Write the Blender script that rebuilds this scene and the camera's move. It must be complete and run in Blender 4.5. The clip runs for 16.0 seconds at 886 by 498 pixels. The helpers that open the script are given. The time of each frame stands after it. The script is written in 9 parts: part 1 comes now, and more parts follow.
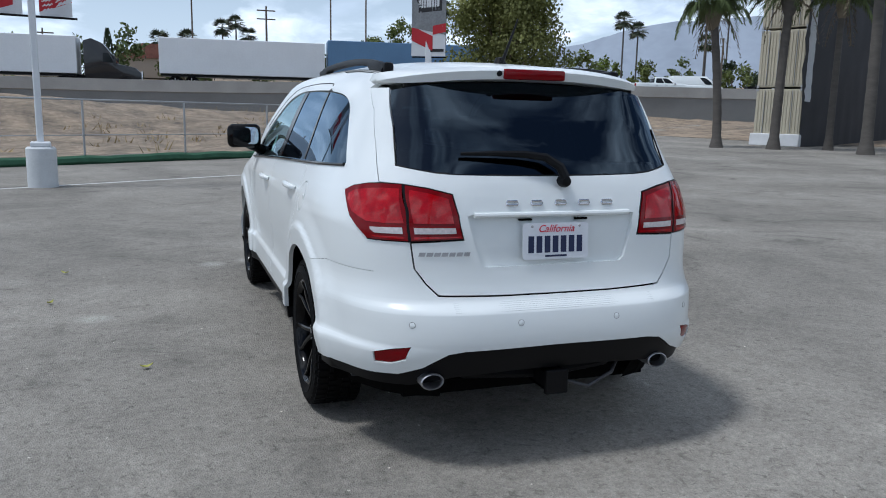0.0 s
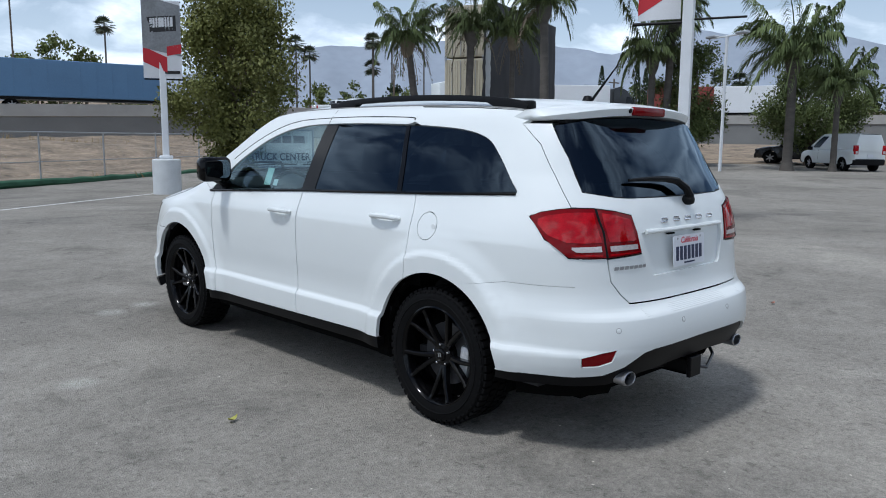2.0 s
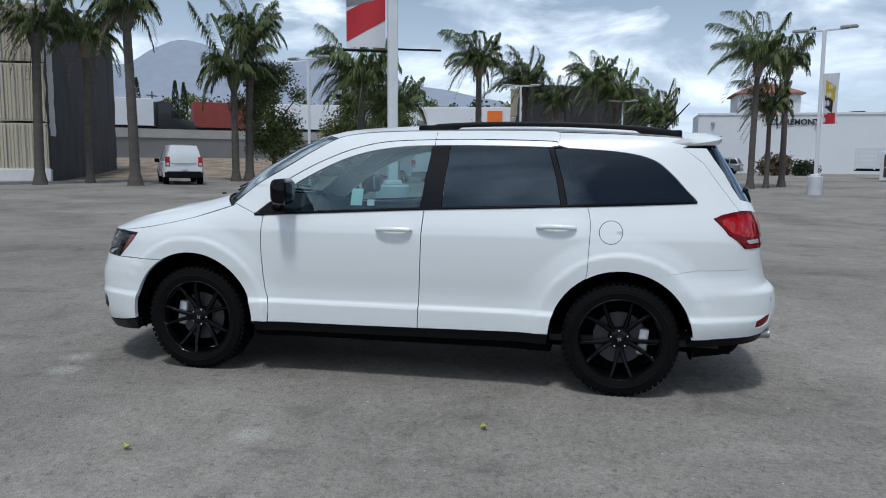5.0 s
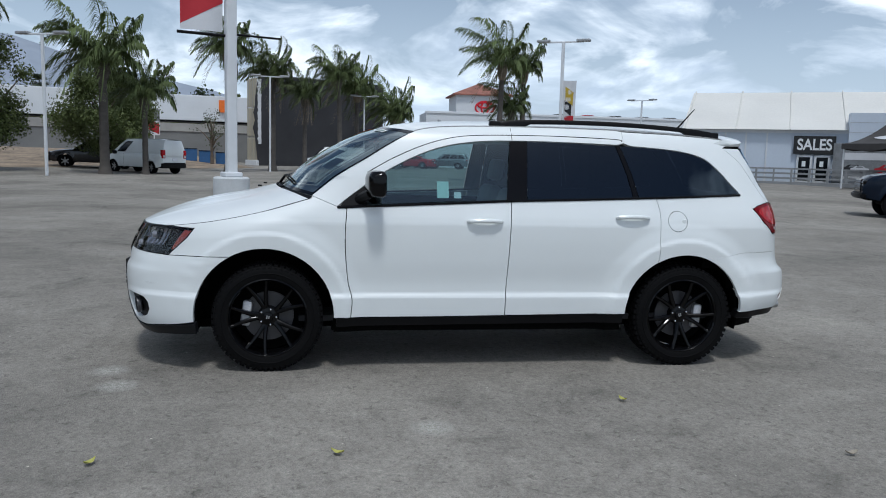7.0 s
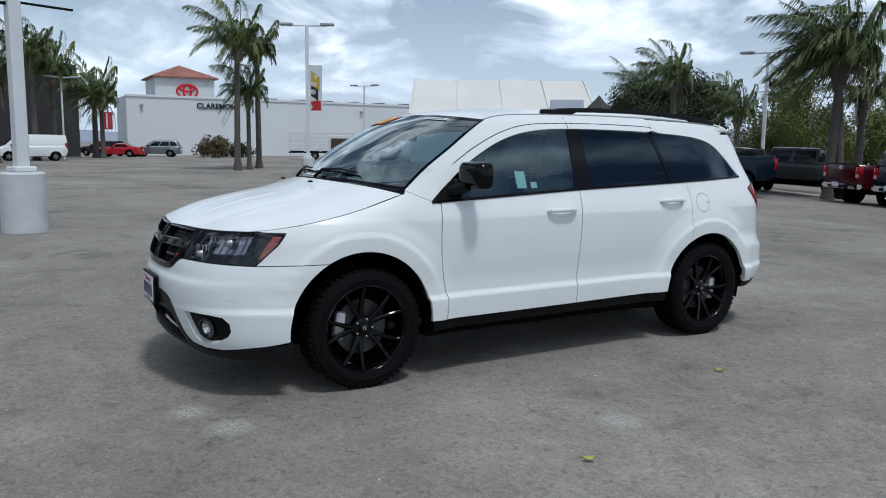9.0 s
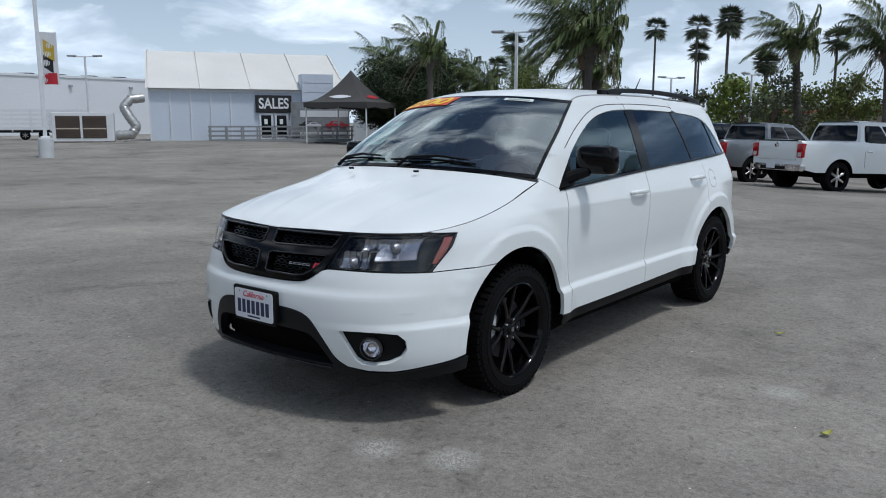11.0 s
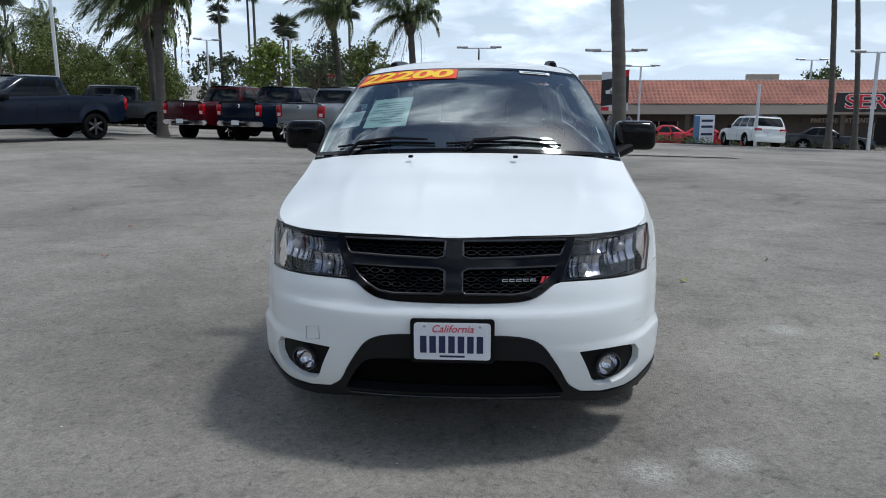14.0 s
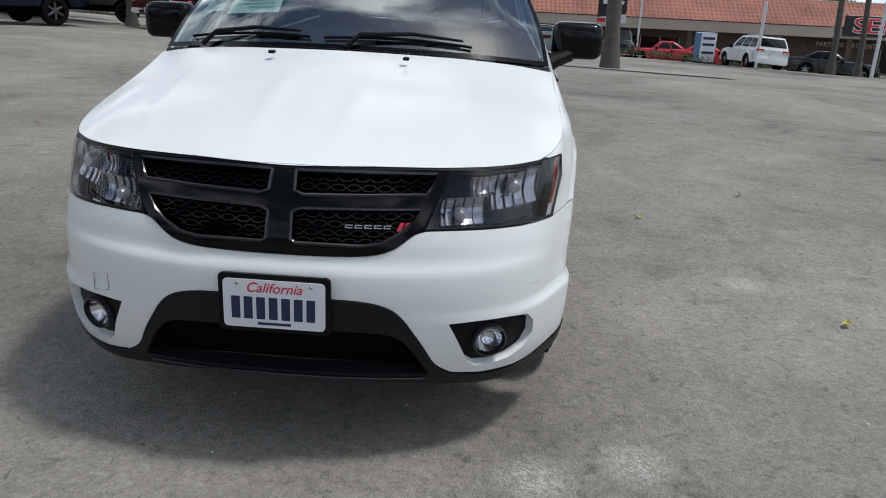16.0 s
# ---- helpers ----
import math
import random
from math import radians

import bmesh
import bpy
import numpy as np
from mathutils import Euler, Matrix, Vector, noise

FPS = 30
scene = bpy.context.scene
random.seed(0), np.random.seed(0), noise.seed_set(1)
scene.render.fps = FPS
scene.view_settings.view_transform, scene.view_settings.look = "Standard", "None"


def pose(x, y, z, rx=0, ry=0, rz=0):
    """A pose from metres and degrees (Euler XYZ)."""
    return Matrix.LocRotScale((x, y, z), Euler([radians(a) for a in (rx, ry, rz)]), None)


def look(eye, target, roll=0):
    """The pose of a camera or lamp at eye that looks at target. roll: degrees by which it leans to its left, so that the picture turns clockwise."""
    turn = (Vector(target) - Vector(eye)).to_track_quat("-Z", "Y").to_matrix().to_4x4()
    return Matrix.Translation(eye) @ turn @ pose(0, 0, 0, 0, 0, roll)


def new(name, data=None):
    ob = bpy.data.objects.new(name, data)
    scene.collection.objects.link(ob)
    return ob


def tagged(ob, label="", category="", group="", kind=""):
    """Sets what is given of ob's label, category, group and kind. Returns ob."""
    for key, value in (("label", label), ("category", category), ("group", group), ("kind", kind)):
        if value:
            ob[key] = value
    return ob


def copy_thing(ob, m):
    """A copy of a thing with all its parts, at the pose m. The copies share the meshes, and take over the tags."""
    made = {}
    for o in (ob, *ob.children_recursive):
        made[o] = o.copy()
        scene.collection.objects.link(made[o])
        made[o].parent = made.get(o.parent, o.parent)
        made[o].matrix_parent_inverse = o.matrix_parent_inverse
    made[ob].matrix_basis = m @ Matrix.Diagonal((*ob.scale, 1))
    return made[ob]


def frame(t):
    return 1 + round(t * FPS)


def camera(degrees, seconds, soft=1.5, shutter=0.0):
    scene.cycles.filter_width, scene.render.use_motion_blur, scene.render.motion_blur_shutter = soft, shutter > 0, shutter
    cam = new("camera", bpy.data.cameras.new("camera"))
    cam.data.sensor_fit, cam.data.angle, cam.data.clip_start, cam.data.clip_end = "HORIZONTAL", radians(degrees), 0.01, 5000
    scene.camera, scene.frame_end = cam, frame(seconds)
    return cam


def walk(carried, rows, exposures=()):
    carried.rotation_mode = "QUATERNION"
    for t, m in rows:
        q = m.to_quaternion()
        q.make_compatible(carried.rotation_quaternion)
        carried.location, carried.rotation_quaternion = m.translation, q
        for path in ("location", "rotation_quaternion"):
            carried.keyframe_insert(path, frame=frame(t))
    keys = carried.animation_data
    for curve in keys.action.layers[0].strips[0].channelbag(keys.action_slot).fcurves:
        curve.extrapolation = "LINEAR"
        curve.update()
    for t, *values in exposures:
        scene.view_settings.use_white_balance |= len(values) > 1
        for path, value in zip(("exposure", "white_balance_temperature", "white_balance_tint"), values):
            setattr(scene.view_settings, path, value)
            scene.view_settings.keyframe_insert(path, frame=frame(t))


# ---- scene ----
cam = camera(59.4, 16.0, soft=1.0)
PATH = [
    (0, (-1.506, -5.224, 1.452), (-0.848, -3.367, 1.109), 1.2),
    (0.5, (-2.025, -5.072, 1.479), (-1.161, -3.297, 1.157), 1.0),
    (1, (-2.597, -4.915, 1.502), (-1.542, -3.244, 1.198), 0.7),
    (1.5, (-3.093, -4.635, 1.496), (-1.872, -3.077, 1.206), 0.4),
    (2, (-3.572, -4.314, 1.478), (-2.207, -2.880, 1.199), 0.4),
    (2.5, (-4.017, -3.924, 1.488), (-2.521, -2.628, 1.203), 0.4),
    (3, (-4.517, -3.450, 1.478), (-2.884, -2.325, 1.216), 1.3),
    (3.5, (-4.920, -2.968, 1.499), (-3.183, -2.011, 1.241), 1.2),
    (4, (-5.263, -2.446, 1.529), (-3.438, -1.668, 1.278), 1.0),
    (4.5, (-5.597, -1.909, 1.512), (-3.704, -1.312, 1.269), 0.6),
    (4.7, (-5.674, -1.690, 1.499), (-3.758, -1.168, 1.260), 0.5),
    (6.8, (-6.062, 0.835, 1.472), (-4.089, 0.611, 1.234), 1.2),
    (7, (-6.025, 1.084, 1.458), (-4.063, 0.781, 1.218), 1.5),
    (7.5, (-5.823, 1.675, 1.462), (-3.901, 1.181, 1.213), 1.6),
    (8, (-5.620, 2.273, 1.456), (-3.757, 1.592, 1.201), 1.4),
    (8.5, (-5.310, 2.820, 1.446), (-3.519, 1.968, 1.186), 1.1),
    (9, (-4.979, 3.352, 1.443), (-3.273, 2.341, 1.179), 0.7),
    (9.2, (-4.841, 3.548, 1.474), (-3.173, 2.477, 1.207), 0.4),
    (11.3, (-2.845, 5.046, 1.487), (-1.698, 3.442, 1.152), 0.1),
    (11.5, (-2.625, 5.132, 1.508), (-1.549, 3.482, 1.164), 0.1),
    (12, (-2.048, 5.318, 1.518), (-1.164, 3.562, 1.149), 0.0),
    (12.5, (-1.485, 5.464, 1.521), (-0.818, 3.618, 1.135), -0.2),
    (13, (-0.957, 5.473, 1.519), (-0.501, 3.567, 1.122), -0.4),
    (13.5, (-0.507, 5.438, 1.540), (-0.236, 3.498, 1.137), -0.3),
    (14, (-0.149, 5.441, 1.560), (-0.018, 3.489, 1.145), -0.1),
    (14.5, (-0.061, 5.429, 1.558), (-0.018, 3.479, 1.117), 0.4),
    (15, (-0.118, 5.330, 1.545), (-0.117, 3.391, 1.055), 1.3),
    (15.5, (-0.397, 5.009, 1.517), (-0.373, 3.090, 0.955), 2.1),
    (16, (-0.590, 4.593, 1.473), (-0.489, 2.700, 0.835), 2.8),
]
walk(cam, [(t, look(eye, target, roll)) for t, eye, target, roll in PATH],
     exposures=[(0.0, .46, 5850, 9), (2.5, .46, 5900, 9), (4.5, .28, 5920, 9), (8.0, .24, 5920, 8), (11.5, .26, 5980, 9), (13.0, .38, 5980, 9), (14.5, .47, 6040, 9), (16.0, .53, 6330, 9)])

# ---- daylight: high hazy sun and a broken cloud layer ----
SUN_DIR = Vector((-0.40, 0.0, 0.90)).normalized()
sun = new("sun", bpy.data.lights.new("sun", "SUN"))
sun.data.energy, sun.data.angle, sun.data.color = 1.5, radians(7.5), (1.0, 0.97, 0.92)
sun.matrix_world = look(SUN_DIR * 50, (0, 0, 0))

world = bpy.data.worlds.new("sky")
scene.world = world
world.use_nodes = True
wn, wl = world.node_tree.nodes, world.node_tree.links
wn.clear()
w_out = wn.new("ShaderNodeOutputWorld")
w_bg = wn.new("ShaderNodeBackground")
w_sky = wn.new("ShaderNodeTexSky")
w_sky.sky_type, w_sky.sun_disc = "NISHITA", False
w_sky.sun_elevation = math.asin(SUN_DIR.z)
w_sky.sun_rotation = math.atan2(SUN_DIR.x, SUN_DIR.y)
w_sky.air_density, w_sky.dust_density = 1.0, 1.6
w_co = wn.new("ShaderNodeTexCoord")
w_sep = wn.new("ShaderNodeSeparateXYZ")
wl.new(w_co.outputs["Generated"], w_sep.inputs[0])


def wmath(op, a, b=None, clamp=False):
    n = wn.new("ShaderNodeMath")
    n.operation, n.use_clamp = op, clamp
    for k, v in enumerate((a, b)):
        if v is None:
            continue
        if isinstance(v, (int, float)):
            n.inputs[k].default_value = v
        else:
            wl.new(v, n.inputs[k])
    return n.outputs[0]


w_den = wmath("ADD", wmath("MAXIMUM", w_sep.outputs[2], 0.0), 0.28)
w_px, w_py = wmath("DIVIDE", w_sep.outputs[0], w_den), wmath("DIVIDE", w_sep.outputs[1], w_den)
w_vec = wn.new("ShaderNodeCombineXYZ")
wl.new(w_px, w_vec.inputs[0]), wl.new(w_py, w_vec.inputs[1])


def wnoise(scale, detail, rough, w=0.0):
    n = wn.new("ShaderNodeTexNoise")
    n.inputs["Scale"].default_value, n.inputs["Detail"].default_value = scale, detail
    n.inputs["Roughness"].default_value = rough
    n.inputs["Distortion"].default_value = w
    wl.new(w_vec.outputs[0], n.inputs["Vector"])
    return n.outputs["Fac"]


def wramp(fac, stops):
    n = wn.new("ShaderNodeValToRGB")
    while len(n.color_ramp.elements) < len(stops):
        n.color_ramp.elements.new(0.5)
    for e, (p, c) in zip(n.color_ramp.elements, stops):
        e.position, e.color = p, (*c, 1) if len(c) == 3 else c
    wl.new(fac, n.inputs[0])
    return n.outputs[0]


w_cover = wramp(wnoise(2.2, 7, 0.54, 0.5), [(0.46, (0, 0, 0)), (0.60, (1, 1, 1))])
w_shade = wramp(wnoise(3.2, 7, 0.56, 0.6), [(0.36, (2.9, 3.4, 4.1)), (0.50, (6.4, 6.8, 7.2)), (0.66, (11.4, 11.4, 11.4))])
w_mix = wn.new("ShaderNodeMix")
w_mix.data_type = "RGBA"
wl.new(w_cover, w_mix.inputs["Factor"])
w_deep = wn.new("ShaderNodeVectorMath")
w_deep.operation = "SCALE"
w_deep.inputs["Scale"].default_value = 0.48
wl.new(w_sky.outputs[0], w_deep.inputs[0])
wl.new(w_deep.outputs[0], w_mix.inputs["A"])
wl.new(w_shade, w_mix.inputs["B"])
# pale haze towards the horizon
w_haze = wn.new("ShaderNodeMix")
w_haze.data_type = "RGBA"
wl.new(wmath("MULTIPLY", wmath("SUBTRACT", 1.0, wmath("DIVIDE", w_sep.outputs[2], 0.33), True), 0.84), w_haze.inputs["Factor"])
wl.new(w_mix.outputs["Result"], w_haze.inputs["A"])
w_haze.inputs["B"].default_value = (4.95, 5.7, 6.5, 1)
wl.new(w_haze.outputs["Result"], w_bg.inputs["Color"])
w_bg.inputs["Strength"].default_value = 0.119
wl.new(w_bg.outputs[0], w_out.inputs[0])
# ---- materials ----
def nodes_of(name):
    m = bpy.data.materials.new(name)
    m.use_nodes = True
    t = m.node_tree
    return m, t.nodes, t.links, t.nodes["Principled BSDF"]


def mat(name, color, rough=0.6, metal=0.0, vary=0.12, scale=3.0, fine=60.0, bump=0.0, coat=0.0, spec=0.5, emit=None, emit_power=0.0, stretch=(1, 1, 1), rand=0.0):
    """A surface with stains at one scale, grain at another, and fine relief."""
    m, n, l, b = nodes_of(name)
    co = n.new("ShaderNodeTexCoord")
    mp = n.new("ShaderNodeMapping")
    mp.inputs["Scale"].default_value = stretch
    l.new(co.outputs["Object"], mp.inputs["Vector"])
    big, small = n.new("ShaderNodeTexNoise"), n.new("ShaderNodeTexNoise")
    for k, s, d in ((big, scale, 5), (small, fine, 3)):
        k.inputs["Scale"].default_value, k.inputs["Detail"].default_value = s, d
        l.new(mp.outputs[0], k.inputs["Vector"])
    add = n.new("ShaderNodeMath")
    add.operation = "MULTIPLY_ADD"
    add.inputs[1].default_value = 0.6
    l.new(big.outputs["Fac"], add.inputs[0])
    half = n.new("ShaderNodeMath")
    half.operation = "MULTIPLY"
    half.inputs[1].default_value = 0.4
    l.new(small.outputs["Fac"], half.inputs[0])
    l.new(half.outputs[0], add.inputs[2])
    rng = n.new("ShaderNodeMapRange")
    rng.inputs["From Min"].default_value, rng.inputs["From Max"].default_value = 0.3, 0.7
    rng.inputs["To Min"].default_value, rng.inputs["To Max"].default_value = 1 - vary, 1 + vary
    l.new(add.outputs[0], rng.inputs["Value"])
    fac = rng.outputs[0]
    if rand:
        oi = n.new("ShaderNodeObjectInfo")
        r2 = n.new("ShaderNodeMapRange")
        r2.inputs["To Min"].default_value, r2.inputs["To Max"].default_value = 1 - rand, 1 + rand
        l.new(oi.outputs["Random"], r2.inputs["Value"])
        mm = n.new("ShaderNodeMath")
        mm.operation = "MULTIPLY"
        l.new(fac, mm.inputs[0]), l.new(r2.outputs[0], mm.inputs[1])
        fac = mm.outputs[0]
    vm = n.new("ShaderNodeVectorMath")
    vm.operation = "SCALE"
    vm.inputs[0].default_value = color
    l.new(fac, vm.inputs["Scale"])
    l.new(vm.outputs[0], b.inputs["Base Color"])
    b.inputs["Roughness"].default_value, b.inputs["Metallic"].default_value = rough, metal
    b.inputs["Coat Weight"].default_value, b.inputs["Specular IOR Level"].default_value = coat, spec
    b.inputs["Coat Roughness"].default_value = 0.04
    if bump:
        bp = n.new("ShaderNodeBump")
        bp.inputs["Strength"].default_value, bp.inputs["Distance"].default_value = bump, 0.01
        l.new(add.outputs[0], bp.inputs["Height"])
        l.new(bp.outputs[0], b.inputs["Normal"])
    if emit:
        b.inputs["Emission Color"].default_value = (*emit, 1)
        b.inputs["Emission Strength"].default_value = emit_power
    return m


def glass(name, tint, gloss=(1.0, 1.0, 1.0), facing=.055):
    """A thin tinted pane: the tint lets light through, the gloss follows the angle."""
    m = bpy.data.materials.new(name)
    m.use_nodes = True
    n, l = m.node_tree.nodes, m.node_tree.links
    n.clear()
    out, mix, tr, gl, fr = (n.new("ShaderNode" + k) for k in ("OutputMaterial", "MixShader", "BsdfTransparent", "BsdfGlossy", "LayerWeight"))
    tr.inputs["Color"].default_value = (*tint, 1)
    gl.inputs["Roughness"].default_value = 0.015
    gl.inputs["Color"].default_value = (*gloss, 1)
    fr.inputs["Blend"].default_value = .5
    p5, fz = n.new("ShaderNodeMath"), n.new("ShaderNodeMath")
    p5.operation, fz.operation = "POWER", "MULTIPLY_ADD"
    p5.inputs[1].default_value, fz.inputs[1].default_value, fz.inputs[2].default_value = 5.0, 1 - facing, facing
    l.new(fr.outputs["Facing"], p5.inputs[0]), l.new(p5.outputs[0], fz.inputs[0]), l.new(fz.outputs[0], mix.inputs[0])
    l.new(tr.outputs[0], mix.inputs[1])
    l.new(gl.outputs[0], mix.inputs[2])
    l.new(mix.outputs[0], out.inputs[0])
    return m


PAINT_WHITE = mat("white_car_paint", (0.755, 0.785, 0.78), 0.26, vary=0.015, scale=1.5, fine=900, coat=0.3)
TRIM_BLACK = mat("black_trim", (0.0042, 0.0042, 0.005), 0.45, vary=0.15, fine=300, bump=0.02, spec=.16)
BUMPER_TRIM = mat("dark_grey_bumper_plastic", (0.008, 0.0088, 0.0105), 0.42, vary=0.15, fine=300, bump=0.02, spec=.22)
POST_BLACK = mat("black_post_film", (0.004, 0.004, 0.005), 0.12, vary=0.1, spec=.2)
GLOSS_BLACK = mat("gloss_black", (0.0025, 0.0025, 0.003), 0.10, vary=0.1, spec=.22)
EDGE_BLACK = mat("polished_black_edge", (0.05, 0.05, 0.055), 0.18, metal=.7, vary=0.1)
SATIN_GREY = mat("satin_dark_grey", (0.06, 0.06, 0.065), 0.35, vary=0.1, metal=0.3)
RUBBER = mat("tyre_rubber", (0.0042, 0.0042, 0.0046), 0.7, vary=0.2, scale=8, fine=200, bump=0.15, spec=.10)
CHROME = mat("chrome", (0.75, 0.75, 0.77), 0.12, metal=1.0, vary=0.05)
LAMP_METAL = mat("smoked_lamp_reflector", (0.36, 0.37, 0.40), 0.2, metal=1.0, vary=0.35, scale=40, fine=150)
STEEL = mat("dull_steel", (0.42, 0.42, 0.43), 0.4, metal=0.9, vary=0.15, scale=20)
CALIPER = mat("cast_brake_caliper", (0.55, 0.55, 0.56), 0.5, metal=0.5, vary=0.2, scale=30, fine=120, bump=.2)
GLASS_FRONT = glass("front_side_glass", (0.56, 0.72, 0.73), (.72, .92, 1.0), .115)
GLASS_SHIELD = glass("windshield_glass", (0.66, 0.74, 0.73), (.93, 1.0, 1.0), .25)
GLASS_DARK = glass("privacy_glass", (0.020, 0.025, 0.036), (.62, .80, 1.0), .062)
LENS_CLEAR = glass("clear_lens", (0.93, 0.93, 0.95), facing=.04)
LENS_RED = mat("red_lamp_lens", (0.36, 0.002, 0.006), 0.07, vary=0.4, scale=18, fine=160, spec=.35, coat=.2)
LENS_RED_DARK = mat("dark_red_reflector", (0.17, 0.0015, 0.004), 0.12, vary=0.2, fine=250, spec=.22)
LENS_WHITE = mat("clear_tail_lens", (0.55, 0.5, 0.5), 0.2, vary=0.3, fine=90, coat=1.0)
AMBER = mat("amber_reflector", (0.26, 0.04, 0.022), 0.2, vary=0.15, fine=120, coat=1.0)
INTERIOR = mat("dark_cabin_fabric", (0.022, 0.022, 0.024), 0.8, vary=0.2, fine=180, bump=0.1)
INTERIOR_GREY = mat("grey_cabin_plastic", (0.22, 0.22, 0.215), 0.6, vary=0.1)
PLATE_WHITE = mat("plate_enamel", (0.72, 0.74, 0.78), 0.35, vary=0.04, fine=100)
INK_NAVY = mat("navy_ink", (0.012, 0.02, 0.07), 0.4)
INK_RED = mat("red_ink", (0.55, 0.02, 0.05), 0.45)
PAPER = mat("pale_green_paper", (0.60, 0.76, 0.70), 0.7, vary=0.05)
PAPER_WHITE = mat("white_paper", (0.75, 0.78, 0.78), 0.7, vary=0.05)
INK_GREY = mat("grey_print", (0.25, 0.32, 0.3), 0.7)
STICKER_RED = mat("red_sticker", (0.75, 0.07, 0.02), 0.4, vary=0.05)
STICKER_YELLOW = mat("yellow_numerals", (0.95, 0.62, 0.01), 0.4, vary=0.05)
# near-black for recesses, seams and undersides: their shade is put into the colour
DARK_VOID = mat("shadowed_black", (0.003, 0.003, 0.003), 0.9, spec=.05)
# ---- building tools ----
def curve(pts):
    """A smooth curve through (t, value) pairs."""
    T, V = [p[0] for p in pts], [p[1] for p in pts]
    n = len(T)
    d = [(V[i + 1] - V[i]) / (T[i + 1] - T[i]) for i in range(n - 1)]
    m = [d[0]] + [0 if d[i - 1] * d[i] <= 0 else 2 * d[i - 1] * d[i] / (d[i - 1] + d[i]) for i in range(1, n - 1)] + [d[-1]]

    def f(t):
        if t <= T[0]:
            return V[0]
        if t >= T[-1]:
            return V[-1]
        i = max(k for k in range(n - 1) if T[k] <= t)
        h = T[i + 1] - T[i]
        u = (t - T[i]) / h
        return V[i] * (1 + 2 * u) * (1 - u) ** 2 + m[i] * h * u * (1 - u) ** 2 + V[i + 1] * u * u * (3 - 2 * u) + m[i + 1] * h * u * u * (u - 1)
    return f


def finish(bm, name, material, parent=None, label="", smooth=35, flip=None):
    """Turns a bmesh into one object, smooth but for its sharp edges."""
    bm.normal_update()
    for f in bm.faces:
        f.smooth = smooth > 0
    if smooth > 0:
        lim = radians(smooth)
        for e in bm.edges:
            e.smooth = len(e.link_faces) == 2 and e.calc_face_angle(0) < lim
    me = bpy.data.meshes.new(name)
    bm.to_mesh(me)
    bm.free()
    for m in material if isinstance(material, (list, tuple)) else [material]:
        me.materials.append(m)
    ob = new(name, me)
    if parent:
        ob.parent = parent
    if label:
        ob["label"] = label
    return ob


def part(name, bm, material, parent, label="", smooth=35):
    return finish(bm, name, material, parent, label, smooth)


def thing(name, label, category, m=None, group="", kind=""):
    ob = new(name)
    ob.empty_display_size = 0.2
    if m is not None:
        ob.matrix_world = m
    return tagged(ob, label, category, group, kind)


def box(bm, x0, x1, y0, y1, z0, z1, bevel=0.0, m=None, seg=1):
    r = bmesh.ops.create_cube(bm, size=1.0)
    vs = r["verts"]
    for v in vs:
        v.co = Vector(((x0 + x1) / 2 + v.co.x * (x1 - x0), (y0 + y1) / 2 + v.co.y * (y1 - y0), (z0 + z1) / 2 + v.co.z * (z1 - z0)))
    if bevel:
        es = list({e for v in vs for e in v.link_edges})
        r = bmesh.ops.bevel(bm, geom=es, offset=bevel, segments=seg, affect="EDGES", profile=0.5)
        vs = list({v for f in r["faces"] for v in f.verts} | {v for v in vs if v.is_valid})
    if m is not None:
        bmesh.ops.transform(bm, matrix=m, verts=[v for v in vs if v.is_valid])
    return [v for v in vs if v.is_valid]


def tube(bm, pts, r, sides=8, caps=True):
    """A round bar along points; r is one radius or one for each point."""
    pts = [Vector(p) for p in pts]
    rs = r if isinstance(r, (list, tuple)) else [r] * len(pts)
    rings = []
    side = None
    for i, p in enumerate(pts):
        d = (pts[min(i + 1, len(pts) - 1)] - pts[max(i - 1, 0)]).normalized()
        if side is None:
            side = d.orthogonal().normalized()
        side = (side - d * side.dot(d)).normalized()
        up = d.cross(side)
        rings.append([bm.verts.new(p + (side * math.cos(a) + up * math.sin(a)) * rs[i]) for a in [2 * math.pi * k / sides for k in range(sides)]])
    for a, b in zip(rings, rings[1:]):
        for k in range(sides):
            bm.faces.new((a[k], a[(k + 1) % sides], b[(k + 1) % sides], b[k]))
    if caps:
        bm.faces.new(rings[0][::-1]), bm.faces.new(rings[-1])
    return rings


def lathe(bm, profile, sides=32, axis="z", m=None, close=False):
    """Turns (radius, height) pairs round an axis."""
    rings = []
    for r, h in profile:
        ring = []
        for k in range(sides):
            a = 2 * math.pi * k / sides
            p = Vector((r * math.cos(a), r * math.sin(a), h))
            if axis == "x":
                p = Vector((h, r * math.cos(a), r * math.sin(a)))
            elif axis == "y":
                p = Vector((r * math.cos(a), h, -r * math.sin(a)))
            ring.append(bm.verts.new(m @ p if m is not None else p))
        rings.append(ring)
    pairs = list(zip(rings, rings[1:])) + ([(rings[-1], rings[0])] if close else [])
    for a, b in pairs:
        for k in range(sides):
            bm.faces.new((a[k], a[(k + 1) % sides], b[(k + 1) % sides], b[k]))
    return rings


